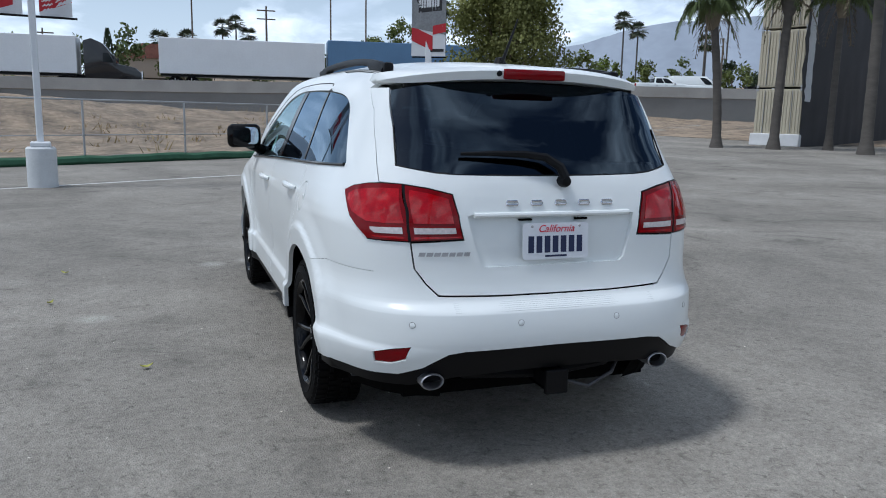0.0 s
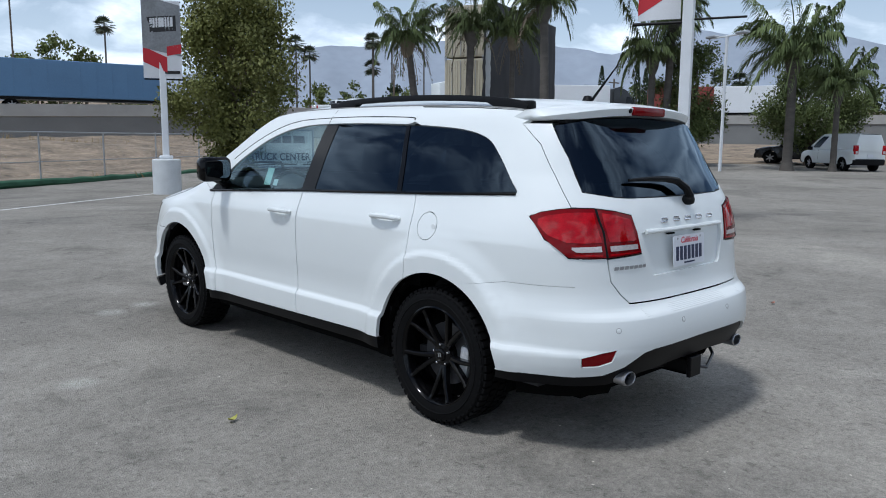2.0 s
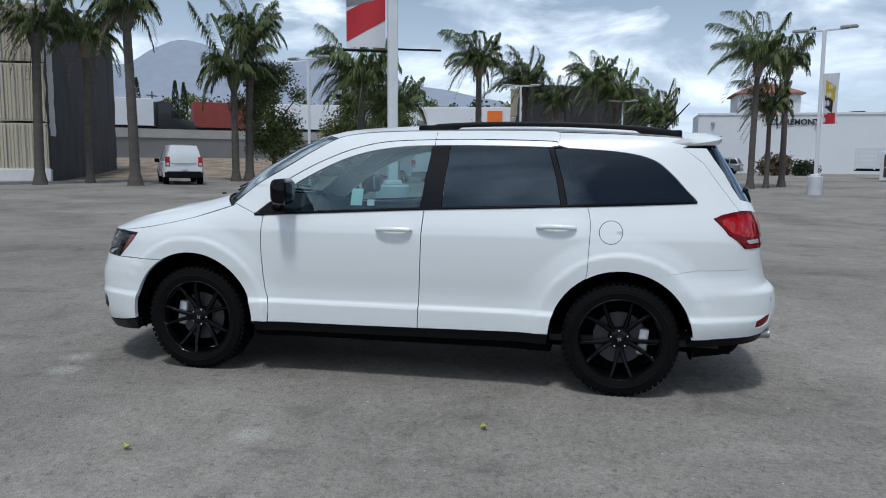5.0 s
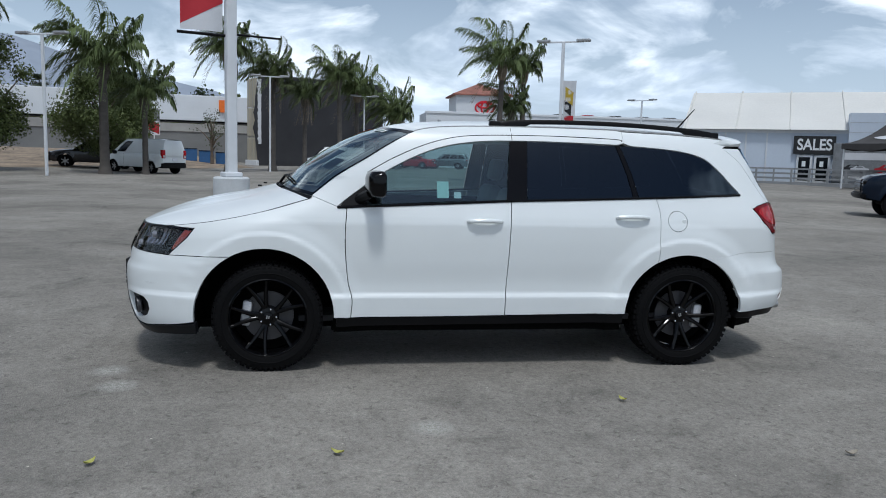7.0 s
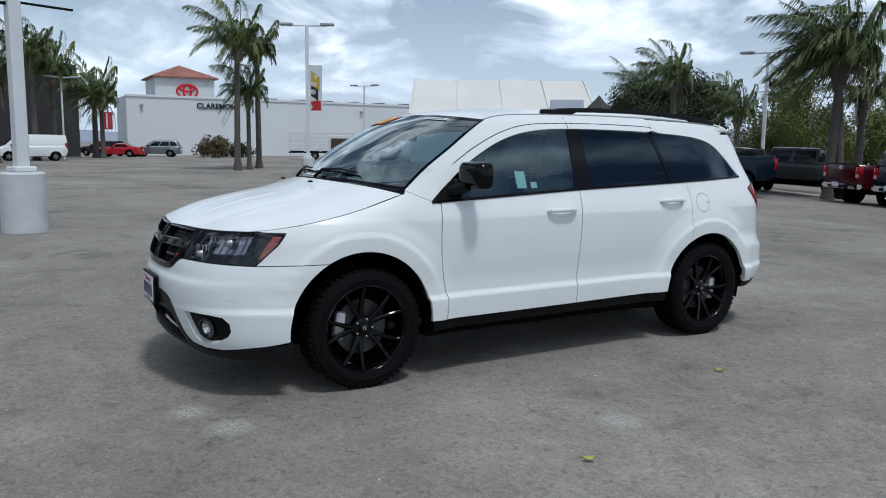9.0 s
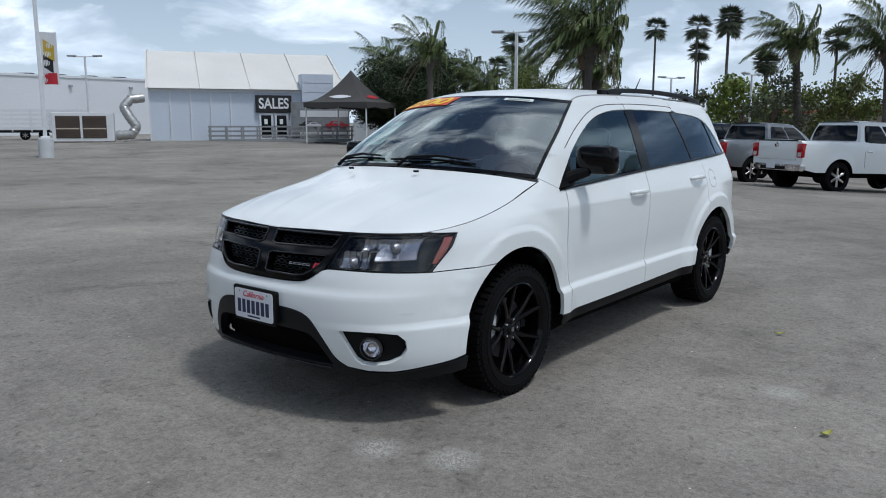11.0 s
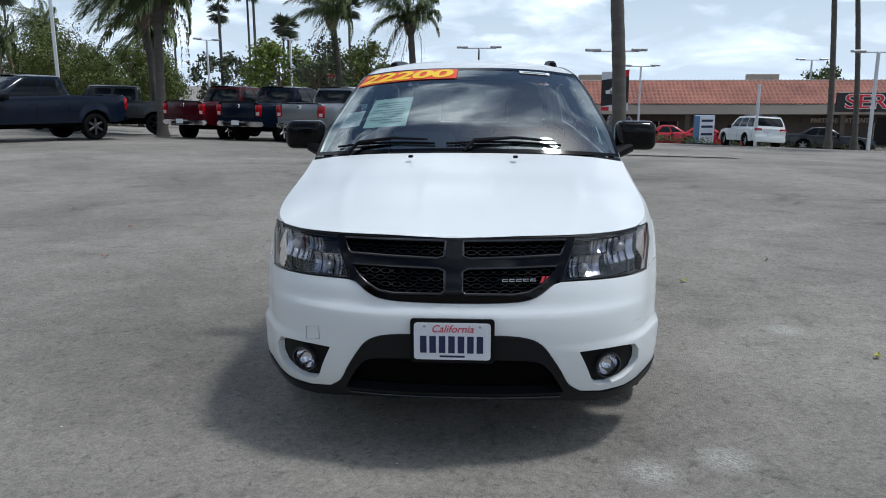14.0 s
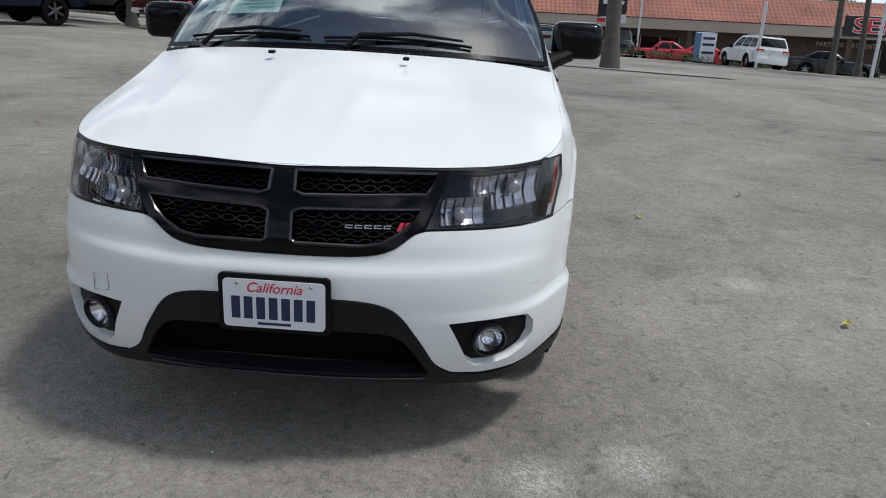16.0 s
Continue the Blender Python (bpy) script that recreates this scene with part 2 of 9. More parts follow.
def prism(bm, outline, h, m=None):
    """A slab: an (x, y) outline, from z = 0 to h."""
    lo = [bm.verts.new((x, y, 0)) for x, y in outline]
    hi = [bm.verts.new((x, y, h)) for x, y in outline]
    n = len(lo)
    fs = [bm.faces.new(lo[::-1]), bm.faces.new(hi)]
    for k in range(n):
        fs.append(bm.faces.new((lo[k], lo[(k + 1) % n], hi[(k + 1) % n], hi[k])))
    if m is not None:
        bmesh.ops.transform(bm, matrix=m, verts=lo + hi)
    return fs


def rounded(w, h, r, n=4, cx=0.0, cy=0.0):
    out = []
    for sx, sy, a0 in ((1, 1, 0), (-1, 1, 90), (-1, -1, 180), (1, -1, 270)):
        for k in range(n + 1):
            a = radians(a0 + 90 * k / n)
            out.append((cx + sx * (w / 2 - r) + r * math.cos(a), cy + sy * (h / 2 - r) + r * math.sin(a)))
    return out


def chain(*pts, n=6):
    """A smooth run of 2D points through the given ones."""
    out = []
    for i in range(len(pts) - 1):
        p0, p1, p2, p3 = pts[max(i - 1, 0)], pts[i], pts[i + 1], pts[min(i + 2, len(pts) - 1)]
        for k in range(n):
            t = k / n
            out.append(tuple(0.5 * (2 * b + (c - a) * t + (2 * a - 5 * b + 4 * c - d) * t * t + (3 * b - a - 3 * c + d) * t ** 3)
                             for a, b, c, d in zip(p0, p1, p2, p3)))
    out.append(tuple(pts[-1]))
    return out


def arc(cy, cz, r, a0, a1, n=14):
    return [(cy + r * math.cos(radians(a0 + (a1 - a0) * k / n)), cz + r * math.sin(radians(a0 + (a1 - a0) * k / n))) for k in range(n + 1)]


def area2(p):
    return sum(p[i][0] * p[(i + 1) % len(p)][1] - p[(i + 1) % len(p)][0] * p[i][1] for i in range(len(p)))


def tidy(p):
    """Drops repeated points and turns the outline anticlockwise."""
    q = []
    for a in p:
        if not q or math.hypot(a[0] - q[-1][0], a[1] - q[-1][1]) > 1e-4:
            q.append(a)
    if math.hypot(q[0][0] - q[-1][0], q[0][1] - q[-1][1]) < 1e-4:
        q.pop()
    return q if area2(q) > 0 else q[::-1]


def shrink(p, d):
    """An anticlockwise outline moved inwards by d."""
    n, out = len(p), []
    for i in range(n):
        a, b, c = Vector(p[i - 1]), Vector(p[i]), Vector(p[(i + 1) % n])
        e, f = (b - a).normalized(), (c - b).normalized()
        ne, nf = Vector((-e.y, e.x)), Vector((-f.y, f.x))
        k = max(0.35, 1 + ne.dot(nf))
        out.append(tuple(b + (ne + nf) * (d / k)))
    return out


def sheet(outline, holes=(), step=0.05, rim=0.02, gap=0.0025, creases=()):
    """A flat piece with holes, cut by a grid; rim: depth of the turned-in edge, kept in z."""
    from mathutils.geometry import tessellate_polygon
    loops = [shrink(tidy(outline), gap)] + [tidy(h)[::-1] for h in holes]
    bm = bmesh.new()
    vs = [bm.verts.new((x, y, 0)) for lp in loops for x, y in lp]
    for tri in tessellate_polygon([[Vector((x, y, 0)) for x, y in lp] for lp in loops]):
        if len(set(tri)) == 3:
            f = bm.faces.new([vs[k] for k in tri])
    bm.normal_update()
    for f in list(bm.faces):
        if f.normal.z < 0:
            f.normal_flip()
    for ax in (0, 1):
        lo, hi = min(v.co[ax] for v in bm.verts), max(v.co[ax] for v in bm.verts)
        k = math.floor(lo / step) + 1
        while k * step < hi - 1e-4:
            co, no = [0, 0, 0], [0, 0, 0]
            co[ax], no[ax] = k * step, 1
            bmesh.ops.bisect_plane(bm, geom=bm.verts[:] + bm.edges[:] + bm.faces[:], plane_co=co, plane_no=no, dist=1e-5)
            k += 1
    for z in creases:
        bmesh.ops.bisect_plane(bm, geom=bm.verts[:] + bm.edges[:] + bm.faces[:], plane_co=(0, z, 0), plane_no=(0, 1, 0), dist=1e-5)
    bmesh.ops.remove_doubles(bm, verts=bm.verts[:], dist=5e-5)
    if rim:
        es = [e for e in bm.edges if len(e.link_faces) == 1]
        r = bmesh.ops.extrude_edge_only(bm, edges=es)
        for v in r["geom"]:
            if isinstance(v, bmesh.types.BMVert):
                v.co.z = -rim
    bmesh.ops.recalc_face_normals(bm, faces=bm.faces[:])
    up = sum(f.normal.z * f.calc_area() for f in bm.faces)
    if up < 0:
        bmesh.ops.reverse_faces(bm, faces=bm.faces[:])
    return bm


def words(text, size, depth=0.004, bold=0.0, squeeze=1.0, shear=0.0):
    """Lettering as a mesh, centred, in the x-y plane."""
    c = bpy.data.curves.new("lettering", "FONT")
    c.body, c.size, c.extrude, c.align_x, c.align_y = text, size, depth, "CENTER", "CENTER"
    c.offset, c.shear = bold, shear
    tmp = bpy.data.objects.new("lettering", c)
    scene.collection.objects.link(tmp)
    bpy.context.view_layer.update()
    me = bpy.data.meshes.new_from_object(tmp.evaluated_get(bpy.context.evaluated_depsgraph_get()))
    bpy.data.objects.remove(tmp)
    bm = bmesh.new()
    bm.from_mesh(me)
    bpy.data.meshes.remove(me)
    for v in bm.verts:
        v.co.x *= squeeze
    return bm
# ---- the white car: its skin as one smooth shell, cut into panels ----
WIDTH = curve([(.18, .85), (.28, .884), (.36, .897), (.44, .902), (.497, .904), (.535, .886), (.575, .886), (.75, .9), (.9, .906), (.985, .905), (1.03, .896), (1.08, .880), (1.14, .857), (1.25, .815), (1.4, .755), (1.52, .70), (1.6, .655), (1.64, .62), (1.68, .57)])
NOSE = curve([(.18, 2.33), (.3, 2.42), (.45, 2.465), (.6, 2.479), (.65, 2.476), (.69, 2.456), (.75, 2.446), (.85, 2.41), (.95, 2.35), (1.05, 2.28)])
TAIL = curve([(.25, 2.32), (.4, 2.41), (.55, 2.456), (.66, 2.44), (.71, 2.385), (.8, 2.36), (1.0, 2.335), (1.15, 2.30), (1.25, 2.255), (1.4, 2.165), (1.55, 2.055), (1.66, 1.97)])
NREF, TREF = 2.47, 2.36
WHEEL_Y, WHEEL_R = 1.447, 0.362
ARCH = ((1.468, .375, .450), (-1.445, .360, .442))
HOOD_Z = curve([(1.0, 1.19), (1.17, 1.155), (1.47, 1.065), (1.8, .995), (2.0, .967), (2.12, .955), (2.4, .95)])


def plan(b, z=1.0):
    square = 2.2 + .15 * math.exp(-((z - .52) / .26) ** 4)
    low = math.exp(-((z - .47) / .28) ** 4)
    return (1 - min(1, b) ** (8.9 + 2.7 * low)) ** (1 / square) if b > 0 else (1 - min(1, -b) ** 8.5) ** (1 / (4.2 - 1.0 * min(1, max(0, (z - 1.12) / .2))))


def shell(b, z):
    """The skin at share b of the length (1 nose, -1 tail) and height z; right half."""
    if b > 0:
        y = b * NREF + (NOSE(z) - NREF) * b ** 8
    else:
        y = b * TREF - (TAIL(z) - TREF) * b ** 8
    x = WIDTH(z) * 1.012
    for wy, wz, wr in ARCH:
        r = math.hypot(y - wy, z - wz)
        # a crisp flare band on a broad swell
        k = min(1, max(0, (wr + .118 - r) / .028))
        q = min(1, max(0, (wr + .23 - r) / .13))
        far = min(1, max(0, (y - 1.70) / .45)) if wy > 0 else 0
        x += (.015 * k * k * (3 - 2 * k) + .017 * q * q * (3 - 2 * q)) * (1 - .12 * far)
    if y < -1.65 and z < .8:
        k = min(1, (-1.65 - y) / .3)
        x += .032 * k * math.exp(-((z - .56) / .17) ** 4)
    if y > 0.95 and z < 1.3:
        top = HOOD_Z(y)
        k = min(1, max(0, (y - .95) / .45))
        d = max(0, (z - (top - .12)) / .12)
        x -= .032 * k * k * (3 - 2 * k) * min(1.3, d) ** 2
    return x * plan(b, z), y, z


NU = 900
B_TAB = [math.sin(math.pi / 2 * (-1 + 2 * k / NU)) for k in range(NU + 1)]
U_TAB = [0.0]
for k in range(1, NU + 1):
    (xa, ya), (xb, yb) = [(plan(q) * .9, q * (NREF if q > 0 else TREF)) for q in (B_TAB[k - 1], B_TAB[k])]
    U_TAB.append(U_TAB[-1] + math.hypot(xb - xa, yb - ya))
U_MID = float(np.interp(0.0, B_TAB, U_TAB))
U_TAB = [u - U_MID for u in U_TAB]
U_NOSE, U_TAIL = U_TAB[-1], U_TAB[0]


def on_shell(u, z):
    s = 1
    if u > U_NOSE:
        u, s = 2 * U_NOSE - u, -1
    elif u < U_TAIL:
        u, s = 2 * U_TAIL - u, -1
    x, y, z = shell(float(np.interp(u, U_TAB, B_TAB)), z)
    return Vector((s * x, y, z))


def skin(u, z, w=0.0):
    """The skin at run u and height z, w outside it."""
    p = on_shell(u, z)
    if not w:
        return p
    e = .004
    n = (on_shell(u + e, z) - on_shell(u - e, z)).cross(on_shell(u, z + e) - on_shell(u, z - e)).normalized()
    return p + n * w


def seek(test, lo, hi):
    for _ in range(34):
        m = (lo + hi) / 2
        if test(m):
            lo = m
        else:
            hi = m
    return (lo + hi) / 2


def S(y, z):
    """Run and height of a point of the flank at y."""
    b = seek(lambda q: shell(q, z)[1] < y, -1, 1)
    return float(np.interp(b, B_TAB, U_TAB)), z


def F(x, z):
    """Of a point of the front at x (left of the car: x below 0)."""
    b = seek(lambda q: shell(q, z)[0] > abs(x), .3, 1)
    u = float(np.interp(b, B_TAB, U_TAB))
    return (u if x >= 0 else 2 * U_NOSE - u), z


def R(x, z):
    """Of a point of the rear at x."""
    b = -seek(lambda q: shell(-q, z)[0] > abs(x), .3, 1)
    u = float(np.interp(b, B_TAB, U_TAB))
    return (u if x >= 0 else 2 * U_TAIL - u), z


def SS(*pts):
    return [S(*p) for p in pts]


def FF(*pts):
    return [F(*p) for p in pts]


def RR(*pts):
    return [R(*p) for p in pts]


def wrapped(bm, off=0.0, mirror=False):
    for v in bm.verts:
        v.co = skin(v.co.x, v.co.y, v.co.z + off)
        if mirror:
            v.co.x = -v.co.x
    if mirror:
        bmesh.ops.reverse_faces(bm, faces=bm.faces[:])
    return bm


def panel(name, outline, material, parent, holes=(), off=0.0, rim=0.022, gap=0.003, step=0.05, label="", mirror=False, creases=()):
    return part(name, wrapped(sheet(outline, holes, step, rim, gap, creases), off, mirror), material, parent, label)


def both(name, outline, material, parent, **kw):
    return [panel(name, outline, material, parent, mirror=m, **kw) for m in (False, True)]


def skin_tube(run, r, name, material, parent, off=0.0, sides=8, mirror=False, label="", flat=1.0):
    bm = bmesh.new()
    tube(bm, [skin(u, z, off) for u, z in run], r, sides)
    if mirror:
        for v in bm.verts:
            v.co.x = -v.co.x
        bmesh.ops.reverse_faces(bm, faces=bm.faces[:])
    return part(name, bm, material, parent, label)


car = thing("car", "white crossover car with black wheels, parked on open asphalt", "car", Matrix.Translation((.012, 0, 0)))


def arch_run(k, a0, a1, n=16):
    cy, cz, r = ARCH[k]
    return SS(*arc(cy, cz, r, a0, a1, n))


# window lines of the flank
BELT = [(1.00, 1.098), (.6, 1.118), (.2, 1.138), (-.18, 1.157), (-.6, 1.172), (-1.015, 1.188), (-1.4, 1.203), (-1.885, 1.225)]
WIN_TOP = chain((1.00, 1.105), (.92, 1.17), (.842, 1.227), (.72, 1.315), (.612, 1.378), (.49, 1.44), (.376, 1.487), (.25, 1.525), (.135, 1.546), (0, 1.562), (-.147, 1.569), (-.4, 1.572), (-.7, 1.569), (-.981, 1.562), n=4)
QUARTER = chain((-.981, 1.562), (-1.225, 1.549), (-1.42, 1.533), (-1.555, 1.508), (-1.65, 1.47), (-1.727, 1.405), (-1.776, 1.355), (-1.832, 1.292), (-1.884, 1.24), (-1.88, 1.229), n=4)
ROOF_EDGE = chain((1.165, 1.172), (1.0, 1.303), (.80, 1.425), (.62, 1.538), (.47, 1.617), (.35, 1.643), (.21, 1.656), (0, 1.664), (-.25, 1.668), (-.6, 1.669), (-1.0, 1.664), (-1.4, 1.650), (-1.7, 1.631), (-1.88, 1.61), n=4)

# flanks
fender = [F(.77, .957)] + SS(*chain((2.06, .961), (1.8, .995), (1.47, 1.065), (1.17, 1.155))) + SS((1.165, 1.172), (.985, 1.10)) \
    + SS(*chain((.936, 1.09), (.945, .95), (.943, .80), (.924, .605), (.897, .49), (.905, .366))) + arch_run(0, 181, 60.5, 24) \
    + SS((1.70, .768), (2.085, .769), (1.96, .885), (1.915, .946))
both("front_fender", fender, PAINT_WHITE, car, step=.021, creases=(.497, .535))
door_f = SS(*chain((.936, 1.095), (.945, .95), (.943, .80), (.924, .605), (.897, .49), (.905, .366))) + SS((.4, .367), (-.147, .373)) \
    + SS(*chain((-.152, .519), (-.165, .8), (-.172, 1.0), (-.181, 1.157))) + SS((.2, 1.138), (.6, 1.118), (.936, 1.101))
door_r = SS(*chain((-.181, 1.157), (-.172, 1.0), (-.165, .8), (-.152, .519), (-.147, .373))) + SS((-.6, .379)) + arch_run(1, 3, 61, 14) \
    + SS(*chain((-1.238, .785), (-1.246, .95), (-1.249, 1.095), (-1.228, 1.194))) + SS((-1.015, 1.188), (-.6, 1.172))
FUEL = [S(-1.375 + .073 * math.cos(a), 1.037 + .073 * math.sin(a)) for a in [2 * math.pi * k / 28 for k in range(28)]]
quarter = SS(*chain((-1.228, 1.194), (-1.249, 1.095), (-1.246, .95), (-1.238, .785))) + arch_run(1, 61, 112, 12) \
    + SS((-1.9, .8155)) + RR((.7465, .8155), (.728, .86), (.722, .945), (.767, .946)) + SS((-1.985, 1.133)) + RR((.745, 1.166), (.712, 1.172), (.708, 1.235), (.695, 1.35), (.678, 1.46), (.66, 1.56), (.62, 1.60)) \
    + SS((-1.88, 1.61), (-1.7, 1.628), (-1.4, 1.645), (-1.037, 1.656), (-1.03, 1.575)) + [S(*p) for p in QUARTER[2:]] + SS((-1.6, 1.212), (-1.4, 1.203))
frame_up = [S(*p) for p in ROOF_EDGE if p[0] > -1.03] + SS((-1.037, 1.656), (-1.03, 1.575)) + [S(*p) for p in WIN_TOP[::-1]]
for mir in (False, True):
    lab = dict(mirror=mir)
    d1 = panel("front_door", door_f, PAINT_WHITE, car, step=.026, creases=(.497, .535), **lab)
    d2 = panel("rear_door", door_r, PAINT_WHITE, car, step=.021, creases=(.497, .535), **lab)
    q1 = panel("quarter_panel", quarter, PAINT_WHITE, car, holes=[FUEL] if mir else (), step=.021, gap=.0005, **lab)
    panel("roof_side", frame_up, PAINT_WHITE, car, gap=0.001, **lab)
    # seam of the door frames in the roof side
    skin_tube(SS(*chain((.80, 1.33), (.61, 1.437), (.373, 1.537), (.132, 1.592), (-.21, 1.608), (-.6, 1.61), (-.98, 1.60), (-1.02, 1.585))), .0035, "door_frame_seam", TRIM_BLACK, car, off=-.001, sides=5, mirror=mir)
    skin_tube(SS((-.212, 1.572), (-.213, 1.608), (-.214, 1.655)), .003, "door_frame_seam", TRIM_BLACK, car, off=-.001, sides=5, mirror=mir)
    # black band under and between the panes
    band = [S(*p) for p in chain(*BELT, n=3)]
    skin_tube(band, .009, "belt_moulding", GLOSS_BLACK, car, off=.003, sides=8, mirror=mir)
    glass_f = SS((.80, 1.12)) + SS((.6, 1.128), (.2, 1.148), (-.15, 1.164)) + SS((-.168, 1.35), (-.195, 1.565)) + [S(*p) for p in WIN_TOP if -.19 < p[0] < .80][::-1]
    panel("front_side_window", glass_f, GLASS_FRONT, car, off=-.006, rim=0, gap=.004, **lab)
    sail = SS((.985, 1.107), (.80, 1.117)) + [S(*p) for p in WIN_TOP if .80 <= p[0] <= .97][::-1]
    panel("mirror_sail", sail, TRIM_BLACK, car, off=-.002, rim=.01, **lab)
    b_post = SS((-.15, 1.163), (-.292, 1.167), (-.302, 1.35), (-.32, 1.57), (-.195, 1.567), (-.168, 1.35))
    panel("door_post", b_post, POST_BLACK, car, off=-.003, rim=.01, gap=.001, **lab)
    glass_r = SS((-.292, 1.168), (-.6, 1.18), (-1.062, 1.196), (-1.03, 1.35), (-.968, 1.557), (-.6, 1.57), (-.32, 1.57), (-.302, 1.35))
    panel("rear_side_window", glass_r, GLASS_DARK, car, off=-.006, rim=0, gap=.003, **lab)
    c_post = SS((-1.062, 1.196), (-1.10, 1.198), (-1.066, 1.35), (-1.0, 1.555), (-.968, 1.557), (-1.03, 1.35))
    panel("door_post", c_post, POST_BLACK, car, off=-.003, rim=.01, gap=.001, **lab)
    glass_q = SS((-1.10, 1.198), (-1.4, 1.21), (-1.876, 1.231)) + [S(*p) for p in QUARTER[::-1] if p[0] < -1.0] + SS((-1.0, 1.555), (-1.066, 1.35))
    panel("quarter_window", glass_q, GLASS_DARK, car, off=-.006, rim=0, gap=.004, **lab)
    # door handles
    for y0, z0, door in ((.01, 1.017, d1), (-1.04, 1.054, d2)):
        cup = [S(y0 + (.085 * math.cos(a)), z0 + .028 * math.sin(a)) for a in [2 * math.pi * k / 24 for k in range(24)]]
        panel("handle_cup", cup, PAINT_WHITE, door, off=-.0005, rim=.004, step=.02, mirror=mir)
        bm = bmesh.new()
        run = [(y0 + .118, .004), (y0 + .105, .022), (y0 + .06, .034), (y0, .037), (y0 - .06, .034), (y0 - .105, .022), (y0 - .118, .004)]
        rings = tube(bm, [skin(*S(y, z0), w) for y, w in run], [.011, .014, .0155, .0155, .0155, .014, .011], 10)
        if mir:
            for v in bm.verts:
                v.co.x = -v.co.x
            bmesh.ops.reverse_faces(bm, faces=bm.faces[:])
        part("door_handle", bm, PAINT_WHITE, door)
    # sill
    sill = SS((1.00, .358), (.4, .36), (-.147, .366), (-.6, .372), (-.995, .378), (-.99, .315), (1.0, .30))
    panel("black_sill", sill, TRIM_BLACK, car, off=-.012, rim=.05, gap=0, **lab)
panel("fuel_door", FUEL, PAINT_WHITE, car, off=0, gap=.004, step=.03, mirror=True)
bm = bmesh.new()
lathe(bm, [(.0, .0), (.013, .0), (.017, -.004)], 16, "x")
fp = skin(*S(-1.425, 1.037), .004)
for v in bm.verts:
    v.co = Vector((-fp.x - v.co.x, fp.y + v.co.y, fp.z + v.co.z))
part("fuel_door_grip", bm, PAINT_WHITE, car)

# nose
GR_LOW = [(.47, .90), (.425, .80), (.385, .765), (.33, .727), (.26, .71), (.13, .705), (0, .704)]
gr_r = chain((.49, .945), *GR_LOW, n=3)
gr_low = [F(*p) for p in gr_r] + [F(-x, z) for x, z in gr_r[::-1]][1:]
INTAKE_O = [(.525, .305), (.474, .345), (.44, .41), (.405, .468), (.36, .53), (.30, .562), (.2, .575), (0, .578)]
ino = chain(*INTAKE_O, n=3)
fog = [(.514, .494), (.60, .497), (.70, .494), (.762, .484), (.785, .45), (.786, .405), (.765, .365), (.715, .335), (.65, .322), (.60, .328), (.575, .35)]
FOG_R = [F(x, z) for x, z in fog]
FOG_L = [F(-x, z) for x, z in fog]
lamp_low = FF((.43, .783), (.52, .783), (.618, .78), (.72, .776)) + SS((2.085, .769))
front_arch = [S(ARCH[0][0] + ARCH[0][2] * math.cos(radians(a)), ARCH[0][1] + ARCH[0][2] * math.sin(radians(a))) for a in [60.5 - 65 * k / 18 for k in range(19)]]
outline_r = [F(*p) for p in ino[::-1]] + FF((.62, .290), (.724, .290)) + SS((2.06, .315)) + front_arch[::-1] + SS((2.085, .769)) + lamp_low[:-1][::-1] + [F(*p) for p in gr_r if p[1] < .783]


def other(run):
    return [(2 * U_NOSE - u, z) for u, z in run]


full = outline_r + other(outline_r)[::-1]
panel("front_bumper", full, PAINT_WHITE, car, holes=[FOG_R, FOG_L], gap=.0025, rim=.03, step=.045)
# lower black trim with the air intake
INTAKE_I = [(.455, .312), (.43, .36), (.40, .41), (.36, .452), (.30, .468), (.15, .474), (0, .476)]
ini = chain(*INTAKE_I, n=3)
hole = [F(*p) for p in ini] + [F(-x, z) for x, z in ini[::-1]][1:]
trim_r = [F(*p) for p in ino[::-1]] + FF((.62, .285), (.724, .284)) + SS((2.06, .309), (1.905, .33), (1.90, .262)) + FF((.74, .238), (.6, .245), (.45, .268), (.25, .282), (0, .287))
trim = trim_r + other(trim_r)[::-1]
panel("lower_trim", trim, BUMPER_TRIM, car, holes=[hole], off=.006, gap=0, rim=.05, label="textured black lower bumper trim")
# near-black sheet: the shade inside the intake is put into its colour
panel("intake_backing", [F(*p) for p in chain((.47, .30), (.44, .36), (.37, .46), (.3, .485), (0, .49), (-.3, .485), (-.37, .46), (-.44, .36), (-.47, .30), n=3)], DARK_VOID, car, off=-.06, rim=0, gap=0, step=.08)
skin_tube(FF(*[(x, .296 + .0 * x) for x in (.44, .3, .15, 0, -.15, -.3, -.44)]), .004, "intake_lip", EDGE_BLACK, car, off=.010)
